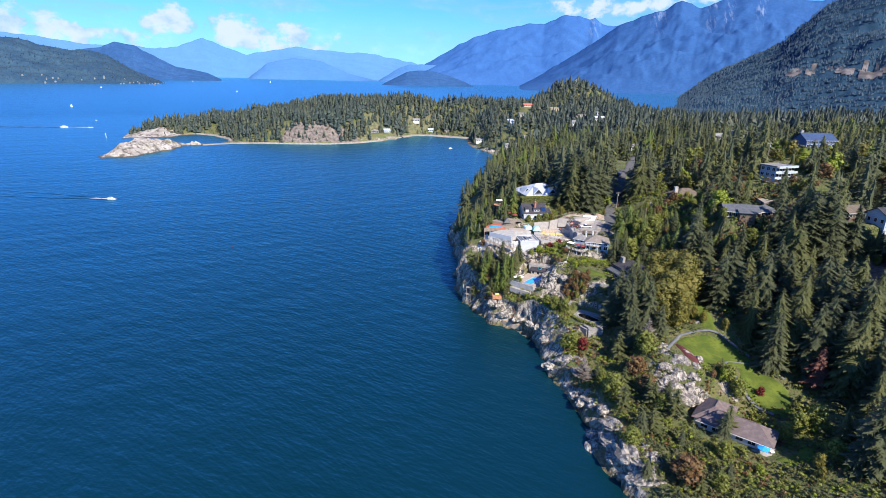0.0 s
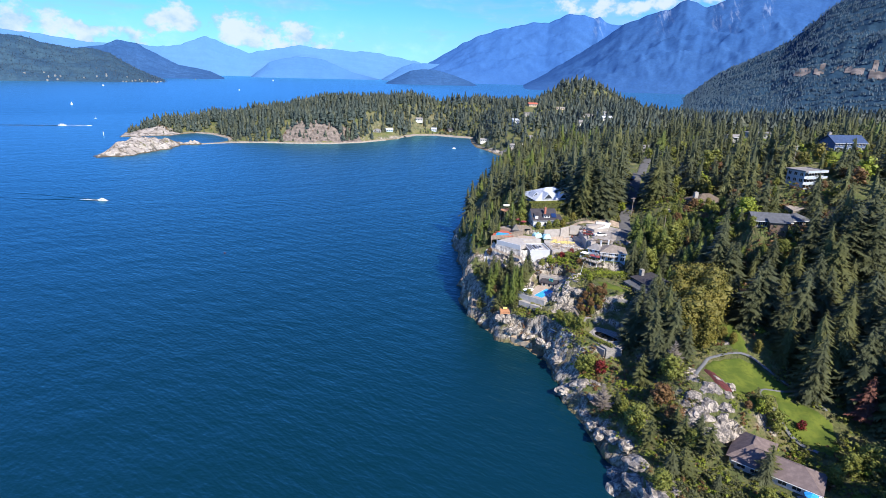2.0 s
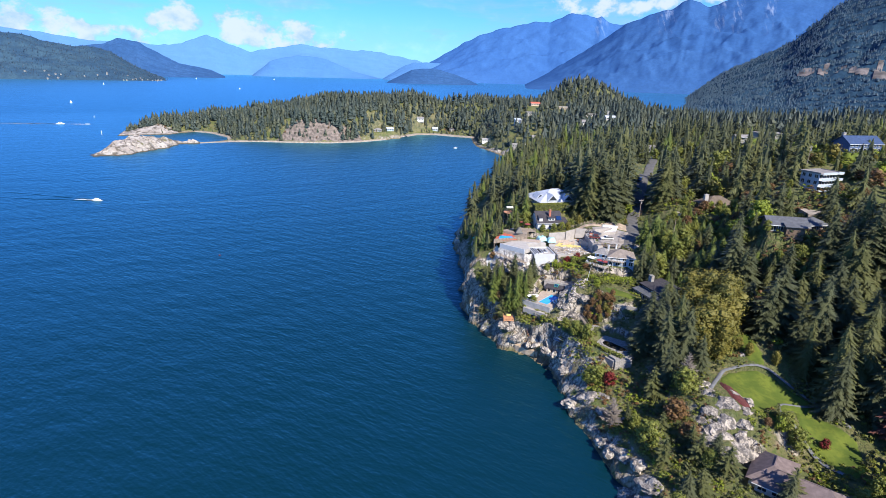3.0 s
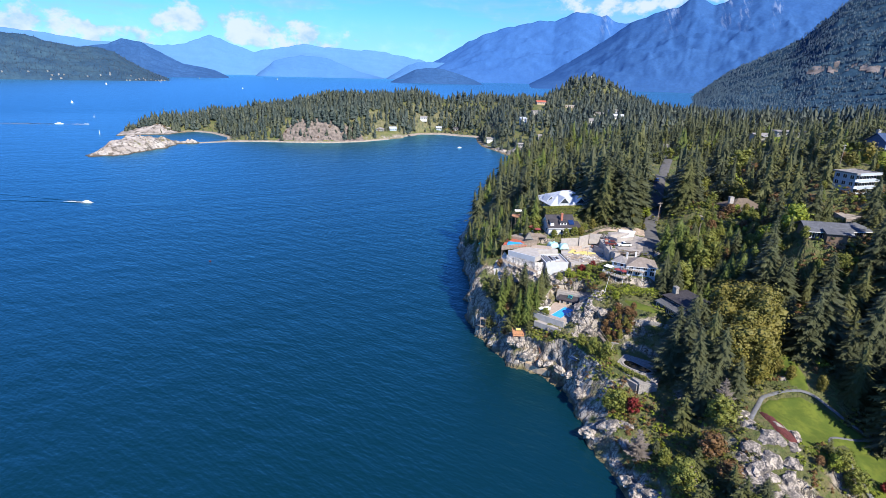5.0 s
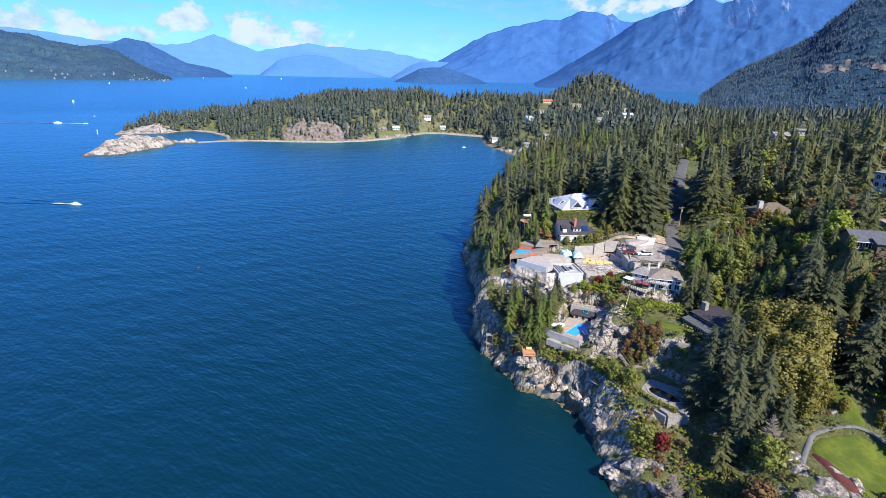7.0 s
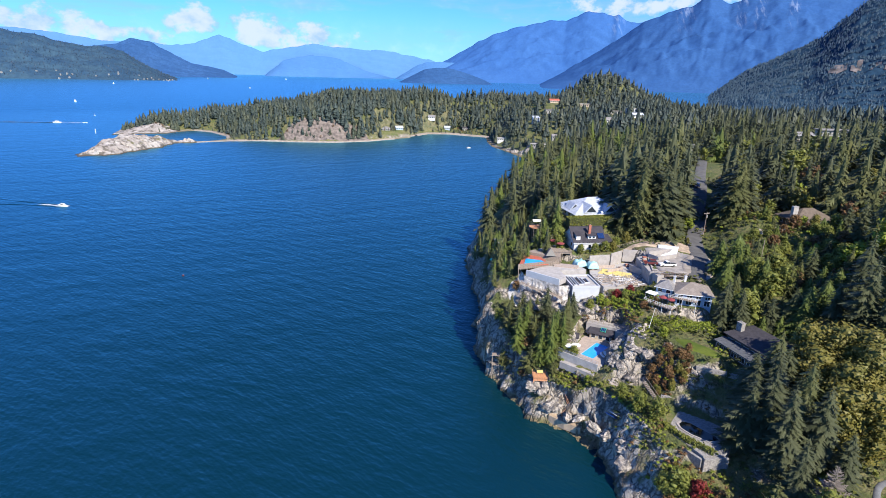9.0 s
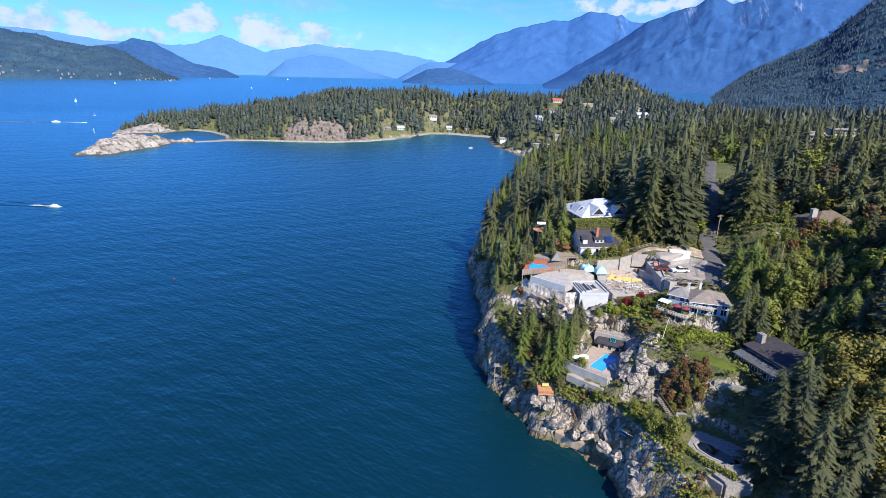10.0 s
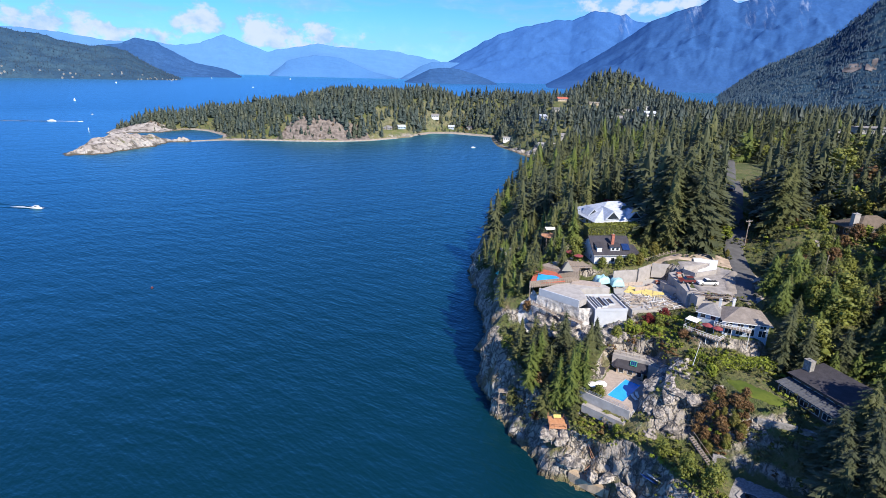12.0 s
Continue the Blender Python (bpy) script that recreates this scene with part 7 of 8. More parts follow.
for a, b, z0, z1 in (((52.0, 187.5), (56.6, 180.6), 9, 13.6), ((56.9, 180.4), (62.5, 181.0), 9, 14.0), ((52.4, 196), (55.0, 201.6), 13, 16.4), ((55.3, 201.8), (60.5, 199.6), 13, 16.2), ((59, 208.4), (63.5, 205.0), 17, 22), ((63.8, 204.8), (70.5, 202.4), 18, 23.2), ((70.9, 202.2), (75.5, 199.6), 18, 23)):
    free_wall("garden_wall", "grey dry stone garden wall", a, b, z0, z1, 0.7, STONE)

# ---- houses up the slope ----
house("stone_chimney_house", "brown hip roofed house with big stone chimney", 129.5, 276, 43.5, 5, 14, 10, 3.6, "hip", 3.0, WALL_BROWN, ROOF_BROWN, 1.2, (("S", 5, 0.6, 1.8, 1.8), ("W", 3, 0.6, 1.6, 1.8)), (-6.2, -1.5, 7.4, 1.8, 1.4), CONCRETE_PALE)
tb = thing("white_terraces", "stepped white walled terraces below the house", "terrace", pose(113, 268, 41.0, 0, 0, -15))
for x0, y0, x1, y1, z1 in ((-4.5, -1.5, 2, 1.5, 2.2), (-1, -3.5, 5, -1.6, 1.2), (0, 1.6, 6, 3.6, 3.0)):
    t = part("terrace", Shape().box(x0, y0, -3, x1, y1, z1).mesh("terrace", WALL_WHITE), tb)
    part("paving", Shape().box(x0 + 0.3, y0 + 0.3, z1, x1 - 0.3, y1 - 0.3, z1 + 0.03).mesh("paving", PINK_PAVING), t)
uh = house("stepped_house", "three storey pale house with banded balconies", 173, 272, 55, 20, 12.5, 9, 8.4, "flat", 0.3, WALL_BLUE, ROOF_GREY, 0.7, (("S", 6, 0.6, 1.9, 1.8), ("S", 6, 3.4, 1.9, 1.8), ("S", 6, 6.2, 1.9, 1.8), ("W", 3, 3.4, 1.7, 1.7), ("W", 3, 6.2, 1.7, 1.7)))
for k in range(3):
    b = part("balcony", Shape().box(-6.6, -6.3, 2.6 + k * 2.8 - 0.2, 6.6, -4.5, 2.6 + k * 2.8).mesh("balcony", PAINT_WHITE), uh)
    part("glass_rail", Shape().box(-6.6, -6.35, 2.6 + k * 2.8, 6.6, -6.27, 3.5 + k * 2.8).mesh("glass_rail", WALL_BLUE), b)
slab("drive_pad", "pale driveway below the stepped house", [(152, 243), (158, 241), (164, 252), (160, 262), (155, 256)], 50, ground_z(157, 250) + 0.5, GRAVEL, "driveway")
car(159.5, 253, ground_z(157, 250) + 0.55, 60, PAINT_BLUE, "dark car parked on the pale driveway")
hv = house("low_roof_house", "wide house with low grey roofs and timber front", 127.5, 220, 49.0, -12, 12, 9, 3.4, "gable", 1.8, WALL_BROWN, ROOF_BLUEGREY, 1.2, (("S", 5, 0.5, 1.8, 2.2),))
part("porch", Shape().box(-1.5, -7.6, -2, 4.5, -5.0, 3.0).mesh("porch", WALL_BROWN), hv)
part("porch_roof", Shape().sheet([(-2.2, -8.4, 3.2), (5.2, -8.4, 3.2), (5.2, -4.4, 4.2), (-2.2, -4.4, 4.2)], 0.2).mesh("porch_roof", ROOF_BLUEGREY), hv)
house("low_roof_house", "smaller house with low grey hip roof", 139.5, 222.5, 49.0, 10, 8, 7, 3.0, "hip", 1.6, WALL_BROWN, ROOF_BLUEGREY, 1.0, (("S", 3, 0.6, 1.6, 1.6),))
house("blue_house", "large house in shade-darkened slate blue with wide dormers", 208.5, 301, 69.5, 8, 18, 10, 5.0, "gable", 3.2, WALL_BLUE_SHADED, ROOF_SLATE_SHADED, 0.8, (("S", 7, 0.6, 1.6, 1.8), ("S", 7, 3.2, 1.6, 1.6)), (-7.6, 1.5, 9.4, 1.6, 1.2), STONE)
house("grey_house", "long low grey house under trees", 262, 470, 60, -3, 20, 9, 3.6, "flat", 0.3, WALL_GREY, ROOF_GREY, 1.2, (("S", 6, 0.6, 2.0, 1.8),))
house("grey_house", "small grey cabin on a green slope", 236, 462, 58, 5, 11, 7, 3.0, "gable", 1.6, WALL_GREY, ROOF_GREY, 0.8, (("S", 3, 0.6, 1.6, 1.6),))
house("hill_house", "dark house half hidden among trees", 163, 205, 52, 12, 8, 7, 4.0, "gable", 2.0, WALL_BROWN, ROOF_BROWN, 0.7, (("S", 3, 2.0, 1.4, 1.6), ("W", 2, 2.0, 1.4, 1.6)))
house("hill_house", "dark blue house with white window trim", 173, 199, 51, 12, 9, 8, 5.5, "gable", 2.2, WALL_BLUE, ROOF_DARK, 0.7, (("S", 4, 0.5, 1.3, 1.7), ("S", 4, 3.0, 1.3, 1.5), ("W", 3, 2.0, 1.3, 1.6)))
patch("clearing", "bare reddish brushy clearing below the houses", [(148, 168), (155, 167), (164, 178), (168, 187), (163, 190), (154, 182)], BRUSH, 0.35, "clearing")
house("lookout_cabin", "dark glazed cabin among shore trees", 22.0, 308, 21, 10, 7, 5, 3.2, "flat", 0.2, WALL_GREY, ROOF_GREY, 0.5, (("S", 3, 0.5, 1.7, 1.9), ("W", 2, 0.5, 1.7, 1.9)))
ld = thing("round_deck", "round timber deck with white awning on posts", "deck", pose(33.6, 293, 35.2))
part("deck_floor", Shape().tube((0, 0, 0), (0, 0, 0.3), 3.2, n=18).mesh("deck_floor", CEDAR_WOOD), ld)
for i in range(6):
    a = i * 1.0472
    part("post", Shape().tube((2.9 * math.cos(a), 2.9 * math.sin(a), -9), (2.9 * math.cos(a), 2.9 * math.sin(a), 1.1), 0.1, n=5).mesh("post", TIMBER), ld)
part("awning", Shape().sheet([(-1.6, -0.4, 2.4), (1.8, -0.4, 2.4), (1.8, 2.0, 2.7), (-1.6, 2.0, 2.7)], 0.08).mesh("awning", FABRIC_WHITE), ld)
umbrella(16.6, 283, ground_z(16.6, 283) + 1.0, 2.2, FABRIC_GREEN, "green canopy over a cliff perch")

HILL = [  # x, y, lift, turn, width, depth, height, roof kind, wall, roof, label
    (150, 968, -3, 10, 16, 10, 7, "gable", WALL_TAN, RED_DECK, "orange timber house high on the wooded hill"),
    (137, 930, 0, 0, 14, 8, 5, "flat", WALL_GREY, ROOF_GREY, "grey terraced house on the wooded hill"),
    (236, 848, 2, 5, 12, 8, 9, "flat", WALL_WHITE, CONCRETE_PALE, "tall cream house on the far hill"),
    (214, 850, 1, 5, 18, 8, 4, "flat", WALL_GREY, ROOF_GREY, "long grey house on the far hill"),
    (200, 800, 2, -5, 18, 9, 4, "gable", WALL_WHITE, ROOF_GREY, "white house with grey gables on the hill"),
    (231, 805, 2, 8, 14, 8, 4, "gable", WALL_WHITE, ROOF_WHITE, "white house with pale roof on the hill"),
    (195, 950, 1, 0, 16, 8, 4, "flat", WALL_TAN, CONCRETE_PALE, "pale terraced house on the far hill"),
    (62, 862, 4, 0, 12, 8, 5, "flat", WALL_WHITE, CONCRETE_PALE, "white box house above the bay"),
    (110, 872, 3, 12, 9, 8, 9, "shed", WALL_WHITE, ROOF_WHITE, "tall white house above the bay"),
    (103, 776, -1, -12, 20, 9, 5, "flat", WALL_GREY, CONCRETE_PALE, "flat roofed house on the bay shore"),
    (128, 800, 2, 0, 11, 8, 5, "gable", WALL_GREY, ROOF_GREY, "grey house among trees above the bay"),
    (-112, 926, 0, 0, 12, 9, 5, "hip", WALL_GREY, ROOF_GREY, "grey house by the bay shore"),
    (-94, 942, 0, 20, 11, 9, 5, "gable", WALL_BLUE, ROOF_WHITE, "pale blue house by the bay shore"),
    (-47, 1030, 2, 0, 12, 8, 5, "gable", WALL_WHITE, ROOF_GREY, "white cottage behind the beach"),
    (-20, 1034, 1, 0, 10, 7, 4, "gable", WALL_BLUE, ROOF_WHITE, "blue cottage behind the beach"),
    (12, 1030, 1, 0, 11, 7, 4, "gable", WALL_GREY, ROOF_DARK, "grey cottage behind the beach"),
    (30, 1035, 2, 0, 10, 7, 4, "gable", WALL_WHITE, ROOF_GREY, "white cottage behind the beach"),
    (-60, 1075, 6, 0, 10, 7, 4, "hip", WALL_GREY, ROOF_GREY, "grey house up in the beach woods"),
    (320, 620, 4, 0, 16, 9, 4, "gable", WALL_WHITE, ROOF_GREY, "white house among hillside trees"),
    (262, 640, 4, 10, 14, 9, 4, "gable", WALL_GREY, ROOF_GREY, "grey house among hillside trees"),
    (185, 520, 3, 10, 12, 8, 4, "gable", WALL_WHITE, ROOF_GREY, "white house at the end of the lane"),
]
for x, y, lift, turn, w, d, h, kind, wall, rf, label in HILL:
    house("hillside_house", label, x, y, ground_z(x, y) + lift * 0.3, turn, w, d, h * 0.75, kind, 0.4 if kind == "flat" else 2.2, wall, rf, 0.7, (("S", max(3, int(w / 3)), max(0.3, h * 0.75 - 2.6), 1.9, 1.7),) + ((("S", max(3, int(w / 3)), 0.5, 1.9, 1.7),) if h > 8 else ()), foot=3.5)
mast = thing("lattice_mast", "thin white radio mast on the hilltop", "mast", pose(270, 1130, 100))
part("mast_tower", Shape().tube((0, 0, -12), (0, 0, 5), 0.5, 0.3, 6).mesh("mast_tower", PAINT_WHITE), mast)
for z in (2, 4):
    part("dish", Shape().tube((-0.6, -0.9, z), (-0.6, -1.3, z), 1.0, n=10).mesh("dish", PAINT_WHITE), mast)

# ---- islet, spit and beach ----
def make_islet_rock():
    m = Nodes("islet_granite", 0.95)
    c = m.mix(m.step(m.noise(0.05, 6, 0.65), 0.35, 0.65), (0.24, 0.205, 0.18), (0.38, 0.345, 0.315))
    c = m.mix(m.step(m.noise(0.16, 7, 0.7, (1.0, 1.0, 0.5, 30)), 0.42, 0.52), (0.10, 0.085, 0.07), c)
    c = m.mix(m.math("MULTIPLY", m.step(m.noise(0.045, 6, 0.7), 0.54, 0.62), m.step(m.axis(2), 5.0, 8.0)), c, (0.12, 0.11, 0.05))
    z = m.math("ADD", m.axis(2), m.math("MULTIPLY", m.noise(0.3, 4), 1.5))
    c = m.mix(m.step(z, 1.4, 2.2), (0.06, 0.05, 0.035), c)
    m.color(c)
    m.bump(m.noise(0.25, 8, 0.68, (1.0, 1.0, 0.5)), 1.0, 2.5)
    return m.mat


ISLET_ROCK = make_islet_rock()


def build_islet():
    xs, ys = np.arange(-446, -340, 1.6), np.arange(648, 826, 1.6)
    X, Y = np.meshgrid(xs, ys)
    D = shore_distance(ISLET, X, Y) + wobble(X, Y, 16, 61) * 5
    t = np.clip(D / 24, 0, 1)
    body = 11 * np.exp(-((Y - 742) / 60) ** 2) + 4
    cleft = 1 - np.abs(wobble(X + 0.5 * Y, Y - 0.4 * X, 24, 62, 4)) * 2
    Z = np.where(D > 0, body * t ** 0.6 + (wobble(X, Y, 26, 63, 5) * 4.5 - np.clip(cleft - 0.55, 0, 1) * 7) * np.clip(D / 8, 0, 1), D * 0.6)
    Z = np.where(D > 0, np.maximum(Z, 0.3), Z)
    tagged(new("islet", grid_mesh("islet", X, Y, Z, ISLET_ROCK, (Z > -3).ravel(), smooth=False)), "bare pale granite islet off the point", "islet", kind="structure")


build_islet()


def gravel_bar(name, label, pts, width, high):
    P = np.array(pts, float)
    X, Y, Z = [], [], []
    for i in range(len(P)):
        d = P[min(i + 1, len(P) - 1)] - P[max(i - 1, 0)]
        d /= np.linalg.norm(d)
        for_row = np.linspace(-1, 1, 7)
        X.append(P[i, 0] - d[1] * width * for_row)
        Y.append(P[i, 1] + d[0] * width * for_row)
        Z.append(high * (1 - for_row ** 2 * 1.6))
    tagged(new(name, grid_mesh(name, np.array(X), np.array(Y), np.array(Z), GRAVEL)), label, "gravel bar", kind="structure")


gravel_bar("spit", "low gravel spit between islet and point", [(-300, 838), (-320, 834), (-345, 818), (-362, 805), (-380, 798)], 5, 1.2)
gravel_bar("beach", "pale crescent beach at the head of the bay", [(52, 968), (45, 978), (19, 990), (-18, 1011), (-55, 1004), (-72, 970)], 9, 2.2)
gravel_bar("shore_strip", "pale gravel strip along the peninsula", [(-72, 968), (-99, 911), (-134, 872), (-177, 849), (-229, 843), (-276, 844), (-305, 838), (-330, 852), (-344, 888), (-391, 940), (-428, 958)], 3.6, 1.7)

patch("headland_rock", "bare pale granite point with low brush", [(-540, 936), (-511, 870), (-480, 888), (-446, 903), (-441, 930), (-455, 944), (-480, 940), (-500, 962), (-525, 985)], ISLET_ROCK, 1.2, "rock", 2.5)
patch("scree_bank", "pinkish grey scree slope above the shore", [(-258, 846), (-215, 846), (-150, 862), (-128, 880), (-140, 892), (-170, 884), (-215, 880), (-245, 866)], SCREE, 0.8, "rock", 2.5)

# ---- boats ----
def motor_boat(x, y, turn, L, label, wake=40.0, deckhouse=True, foam=1.0):
    root = thing("motor_boat", label, "boat", pose(x, y, 0, 0, 0, turn))
    b = L * 0.16
    deck = [(-L / 2, -b), (L * 0.15, -b), (L * 0.38, -b * 0.6), (L / 2, 0), (L * 0.38, b * 0.6), (L * 0.15, b), (-L / 2, b)]
    keel = [(u * 0.93, v * 0.7) for u, v in deck]
    n = len(deck)
    s = Shape().add([(u, v, L * 0.12) for u, v in deck] + [(u, v, -0.3) for u, v in keel], [tuple(range(n))] + [(i, n + i, n + (i + 1) % n, (i + 1) % n) for i in range(n)])
    part("hull", s.mesh("hull", PAINT_WHITE), root)
    if deckhouse:
        c = [(-L * 0.22, 0.12), (L * 0.2, 0.12), (L * 0.12, 0.24), (-L * 0.2, 0.24)]
        k = Shape().add([(u, -b * 0.7, v * L) for u, v in c] + [(u, b * 0.7, v * L) for u, v in c], [(0, 1, 2, 3), (7, 6, 5, 4), (0, 4, 5, 1), (1, 5, 6, 2), (2, 6, 7, 3), (3, 7, 4, 0)])
        cb = part("cabin", k.mesh("cabin", PAINT_WHITE), root)
        part("windscreen", Shape().box(-L * 0.15, -b * 0.72, L * 0.16, L * 0.14, b * 0.72, L * 0.21).mesh("windscreen", GLASS), cb)
        part("mast", Shape().tube((-L * 0.1, 0, L * 0.24), (-L * 0.12, 0, L * 0.42), 0.06, n=5).mesh("mast", STEEL), root)
    if wake:
        q = Shape()
        r = np.random.RandomState(int(abs(x)))
        for side in (-1, 1):
            for i in range(16):
                u = L * 0.45 - (wake * 0.45) * i / 16
                v = side * (b * 0.8 + (L * 0.45 - u) * 0.30)
                ln = r.uniform(0.7, 1.5) * (1.2 if i < 5 else 0.6)
                wd = 0.8 * (1 - i / 17) * r.uniform(0.5, 1.2) * foam
                q.add([(u - ln, v - wd, 0.12), (u + ln, v - wd * 0.2, 0.16), (u + ln * 0.6, v + wd, 0.2), (u - ln, v + wd * 0.7, 0.12)], [(0, 1, 2, 3)])
        for i in range(30):
            u = -L / 2 - wake * (i / 30) ** 1.5
            v = r.normal() * b * (0.4 + i / 40)
            ln, wd = r.uniform(1.0, 2.6) * foam, r.uniform(0.2, 0.7) * (1.3 - i / 30) * foam
            q.add([(u - ln, v - wd, 0.12), (u + ln, v - wd, 0.12), (u + ln * 1.2, v + wd, 0.14), (u - ln, v + wd * 0.6, 0.12)], [(0, 1, 2, 3)])
        f = new("wake_foam", q.mesh("wake_foam", FOAM))
        f.matrix_world = pose(x, y, 0, 0, 0, turn)
        tagged(f, "broken white foam trailing behind a boat", "foam", kind="stuff")
    return root


def wake_ridge(x, y, turn, length, spread, high=0.5):
    """Two low smooth swells that fan out behind a boat."""
    for side in (-1, 1):
        n = 40
        u = np.linspace(0, 1, n)[:, None]
        v = np.linspace(-1, 1, 9)[None, :]
        wide = 1.2 + 2.2 * u
        X = -length * u + 0 * v
        Y = side * (1.0 + spread * u ** 0.8) + v * wide + 0.6 * np.sin(u * 21 + side)
        Z = high * (1 - 0.7 * u) * np.cos(v * math.pi / 2) ** 2 * (0.8 + 0.2 * np.sin(u * 47)) - 0.02
        sheet = grid_mesh("wake_swell", X, Y, Z, WATER)
        ob = new("wake_swell", sheet)
        ob.matrix_world = pose(x, y, 0.03, 0, 0, turn)
        tagged(ob, "low smooth swell spreading behind a boat", "water", kind="structure")


def sail_boat(x, y, z, turn, L, sails, label):
    root = thing("sailing_boat", label, "boat", pose(x, y, z, 0, 0, turn))
    b = L * 0.14
    deck = [(-L / 2, -b * 0.7), (0, -b), (L * 0.3, -b * 0.6), (L / 2, 0), (L * 0.3, b * 0.6), (0, b), (-L / 2, b * 0.7)]
    n = len(deck)
    s = Shape().add([(u, v, L * 0.09) for u, v in deck] + [(u * 0.9, v * 0.5, -0.3) for u, v in deck], [tuple(range(n))] + [(i, n + i, n + (i + 1) % n, (i + 1) % n) for i in range(n)])
    part("hull", s.mesh("hull", PAINT_WHITE), root)
    part("mast", Shape().tube((L * 0.06, 0, 0.3), (L * 0.06, 0, L * 1.35), 0.09, n=6).mesh("mast", PAINT_WHITE), root)
    part("boom", Shape().tube((L * 0.06, 0, L * 0.2), (-L * 0.4, 0, L * 0.2), 0.07, n=5).mesh("boom", PAINT_WHITE), root)
    part("cabin", Shape().box(-L * 0.15, -b * 0.5, L * 0.08, L * 0.18, b * 0.5, L * 0.14).mesh("cabin", PAINT_WHITE), root)
    if sails:
        part("mainsail", Shape().sheet([(-L * 0.4, 0, L * 0.22), (L * 0.04, 0, L * 0.22), (L * 0.05, 0, L * 1.33)], 0.06).mesh("mainsail", FABRIC_WHITE), root)
        part("jib", Shape().sheet([(L * 0.12, 0.1, L * 0.16), (L * 0.48, 0.1, L * 0.12), (L * 0.08, 0.1, L * 1.2)], 0.06).mesh("jib", FABRIC_WHITE), root)


motor_boat(-276, 440.6, -8, 7.5, "white motor cruiser under way with foam wake", 14, True, 1.2)
wake_ridge(-279, 441, -8, 190, 16)
motor_boat(-706, 1027, 8, 14, "white motor yacht under way with foam wake", 170, True, 2.6)
wake_ridge(-712, 1026, 8, 240, 14, 0.7)
motor_boat(-662, 1036, 8, 8, "small white motor boat under way", 120, False, 2.2)
motor_boat(14.8, 826, 30, 7, "small white boat moored in the bay", 0)
sail_boat(75.3, 675.5, 0, 40, 8, False, "white sailing boat moored with bare mast")


def far_place(az, el):
    """A place on the lifted sea in a direction below the horizon."""
    r = 500.0
    while r < 4600 and math.degrees(math.atan2(float(sea_height(r)) - 97, r)) < el:
        r += 10
    return r * math.sin(radians(az)), 50 + r * math.cos(radians(az)), float(sea_height(r)), r


for az, el, size, sails in ((-34.6, -2.9, 16, True), (-31.8, -1.35, 18, True), (-33.2, -4.1, 12, False), (-24.2, -0.75, 16, True), (-17.2, -0.7, 22, True), (-27.5, -1.1, 12, False), (-20.5, -1.6, 14, True)):
    x, y, z, r = far_place(az, el)
    sail_boat(x, y, z, 20, size * (0.34 if r > 2500 else 0.36), sails, "small sailing boat far out on the sound")
mk = thing("channel_marker", "white channel marker standing off the point", "marker", pose(-540, 879, 0))
part("post", Shape().tube((0, 0, -2), (0, 0, 5.5), 0.4, 0.3, 8).mesh("post", PAINT_WHITE), mk)
part("topmark", Shape().tube((0, 0, 5.5), (0, 0, 6.8), 0.7, 0.25, 8).mesh("topmark", PAINT_WHITE), mk)
by = thing("buoy", "small round red mooring buoy", "buoy", pose(-128, 315, 0))
part("float", Shape().tube((0, 0, -0.3), (0, 0, 0.55), 0.55, 0.45, 10).mesh("float", PAINT_RED), by)
part("ring", Shape().tube((0, 0, 0.55), (0, 0, 0.75), 0.12, n=6).mesh("ring", STEEL), by)


# ---- boulders ----
def boulder(seed, stretch=(1, 1, 0.7)):
    bm = bmesh.new()
    bmesh.ops.create_icosphere(bm, subdivisions=3, radius=1)
    for v in bm.verts:
        p = v.co.copy()
        n = noise.noise(p * 1.2 + Vector((seed * 7.3, 0, 0))) * 0.5 + noise.noise(p * 4.1 + Vector((0, seed * 3.1, 0))) * 0.12
        near, nxt = noise.voronoi(p * 1.5 + Vector((seed * 2.7, seed, 0)))[0][:2]
        v.co = p * (1 + n * 0.8 + min(0.35, (nxt - near) * 0.7) - 0.12)
        v.co.x, v.co.y, v.co.z = v.co.x * stretch[0], v.co.y * stretch[1], v.co.z * stretch[2]
    me = bpy.data.meshes.new("boulder")
    bm.to_mesh(me)
    bm.free()
    me.materials.append(ROCK)
    return me


BOULDERS = [boulder(i, ((1.1, 1, 0.6), (1.5, 0.8, 0.65), (0.9, 1.4, 0.5))[i % 3]) for i in range(6)]


def put_boulder(x, y, size, sink=0.42, label="pale weathered granite boulder", group="shore boulders"):
    return thing("boulder", label, "boulder", pose(x, y, max(ground_z(x, y), -0.4) - size * sink + 0.1, rng.uniform(-15, 15), rng.uniform(-15, 15), rng.rand() * 360) @ Matrix.Scale(size, 4), group, BOULDERS[rng.randint(6)])


for x, y, size in ((44, 174, 3.8), (47, 171, 3.0), (42.5, 176.5, 2.2), (49, 136, 3.0), (48, 130, 4.2), (51, 126, 3.6), (53, 119, 4.0), (55, 112, 3.5), (50, 122, 2.6), (47.5, 154, 2.4), (48.5, 150, 2.8), (46.5, 160, 2.0), (43, 189, 2.6), (44, 193, 2.4), (36, 206.5, 1.6), (39, 202, 1.8), (41, 198, 1.6), (33, 208, 1.4), (29, 211.5, 2.0), (57, 122, 3.6), (54, 132, 3.8), (58, 116, 3.4), (53, 141, 2.8), (51, 146, 2.8), (49, 165, 2.2), (51, 170, 2.6)):
    put_boulder(x, y, size)
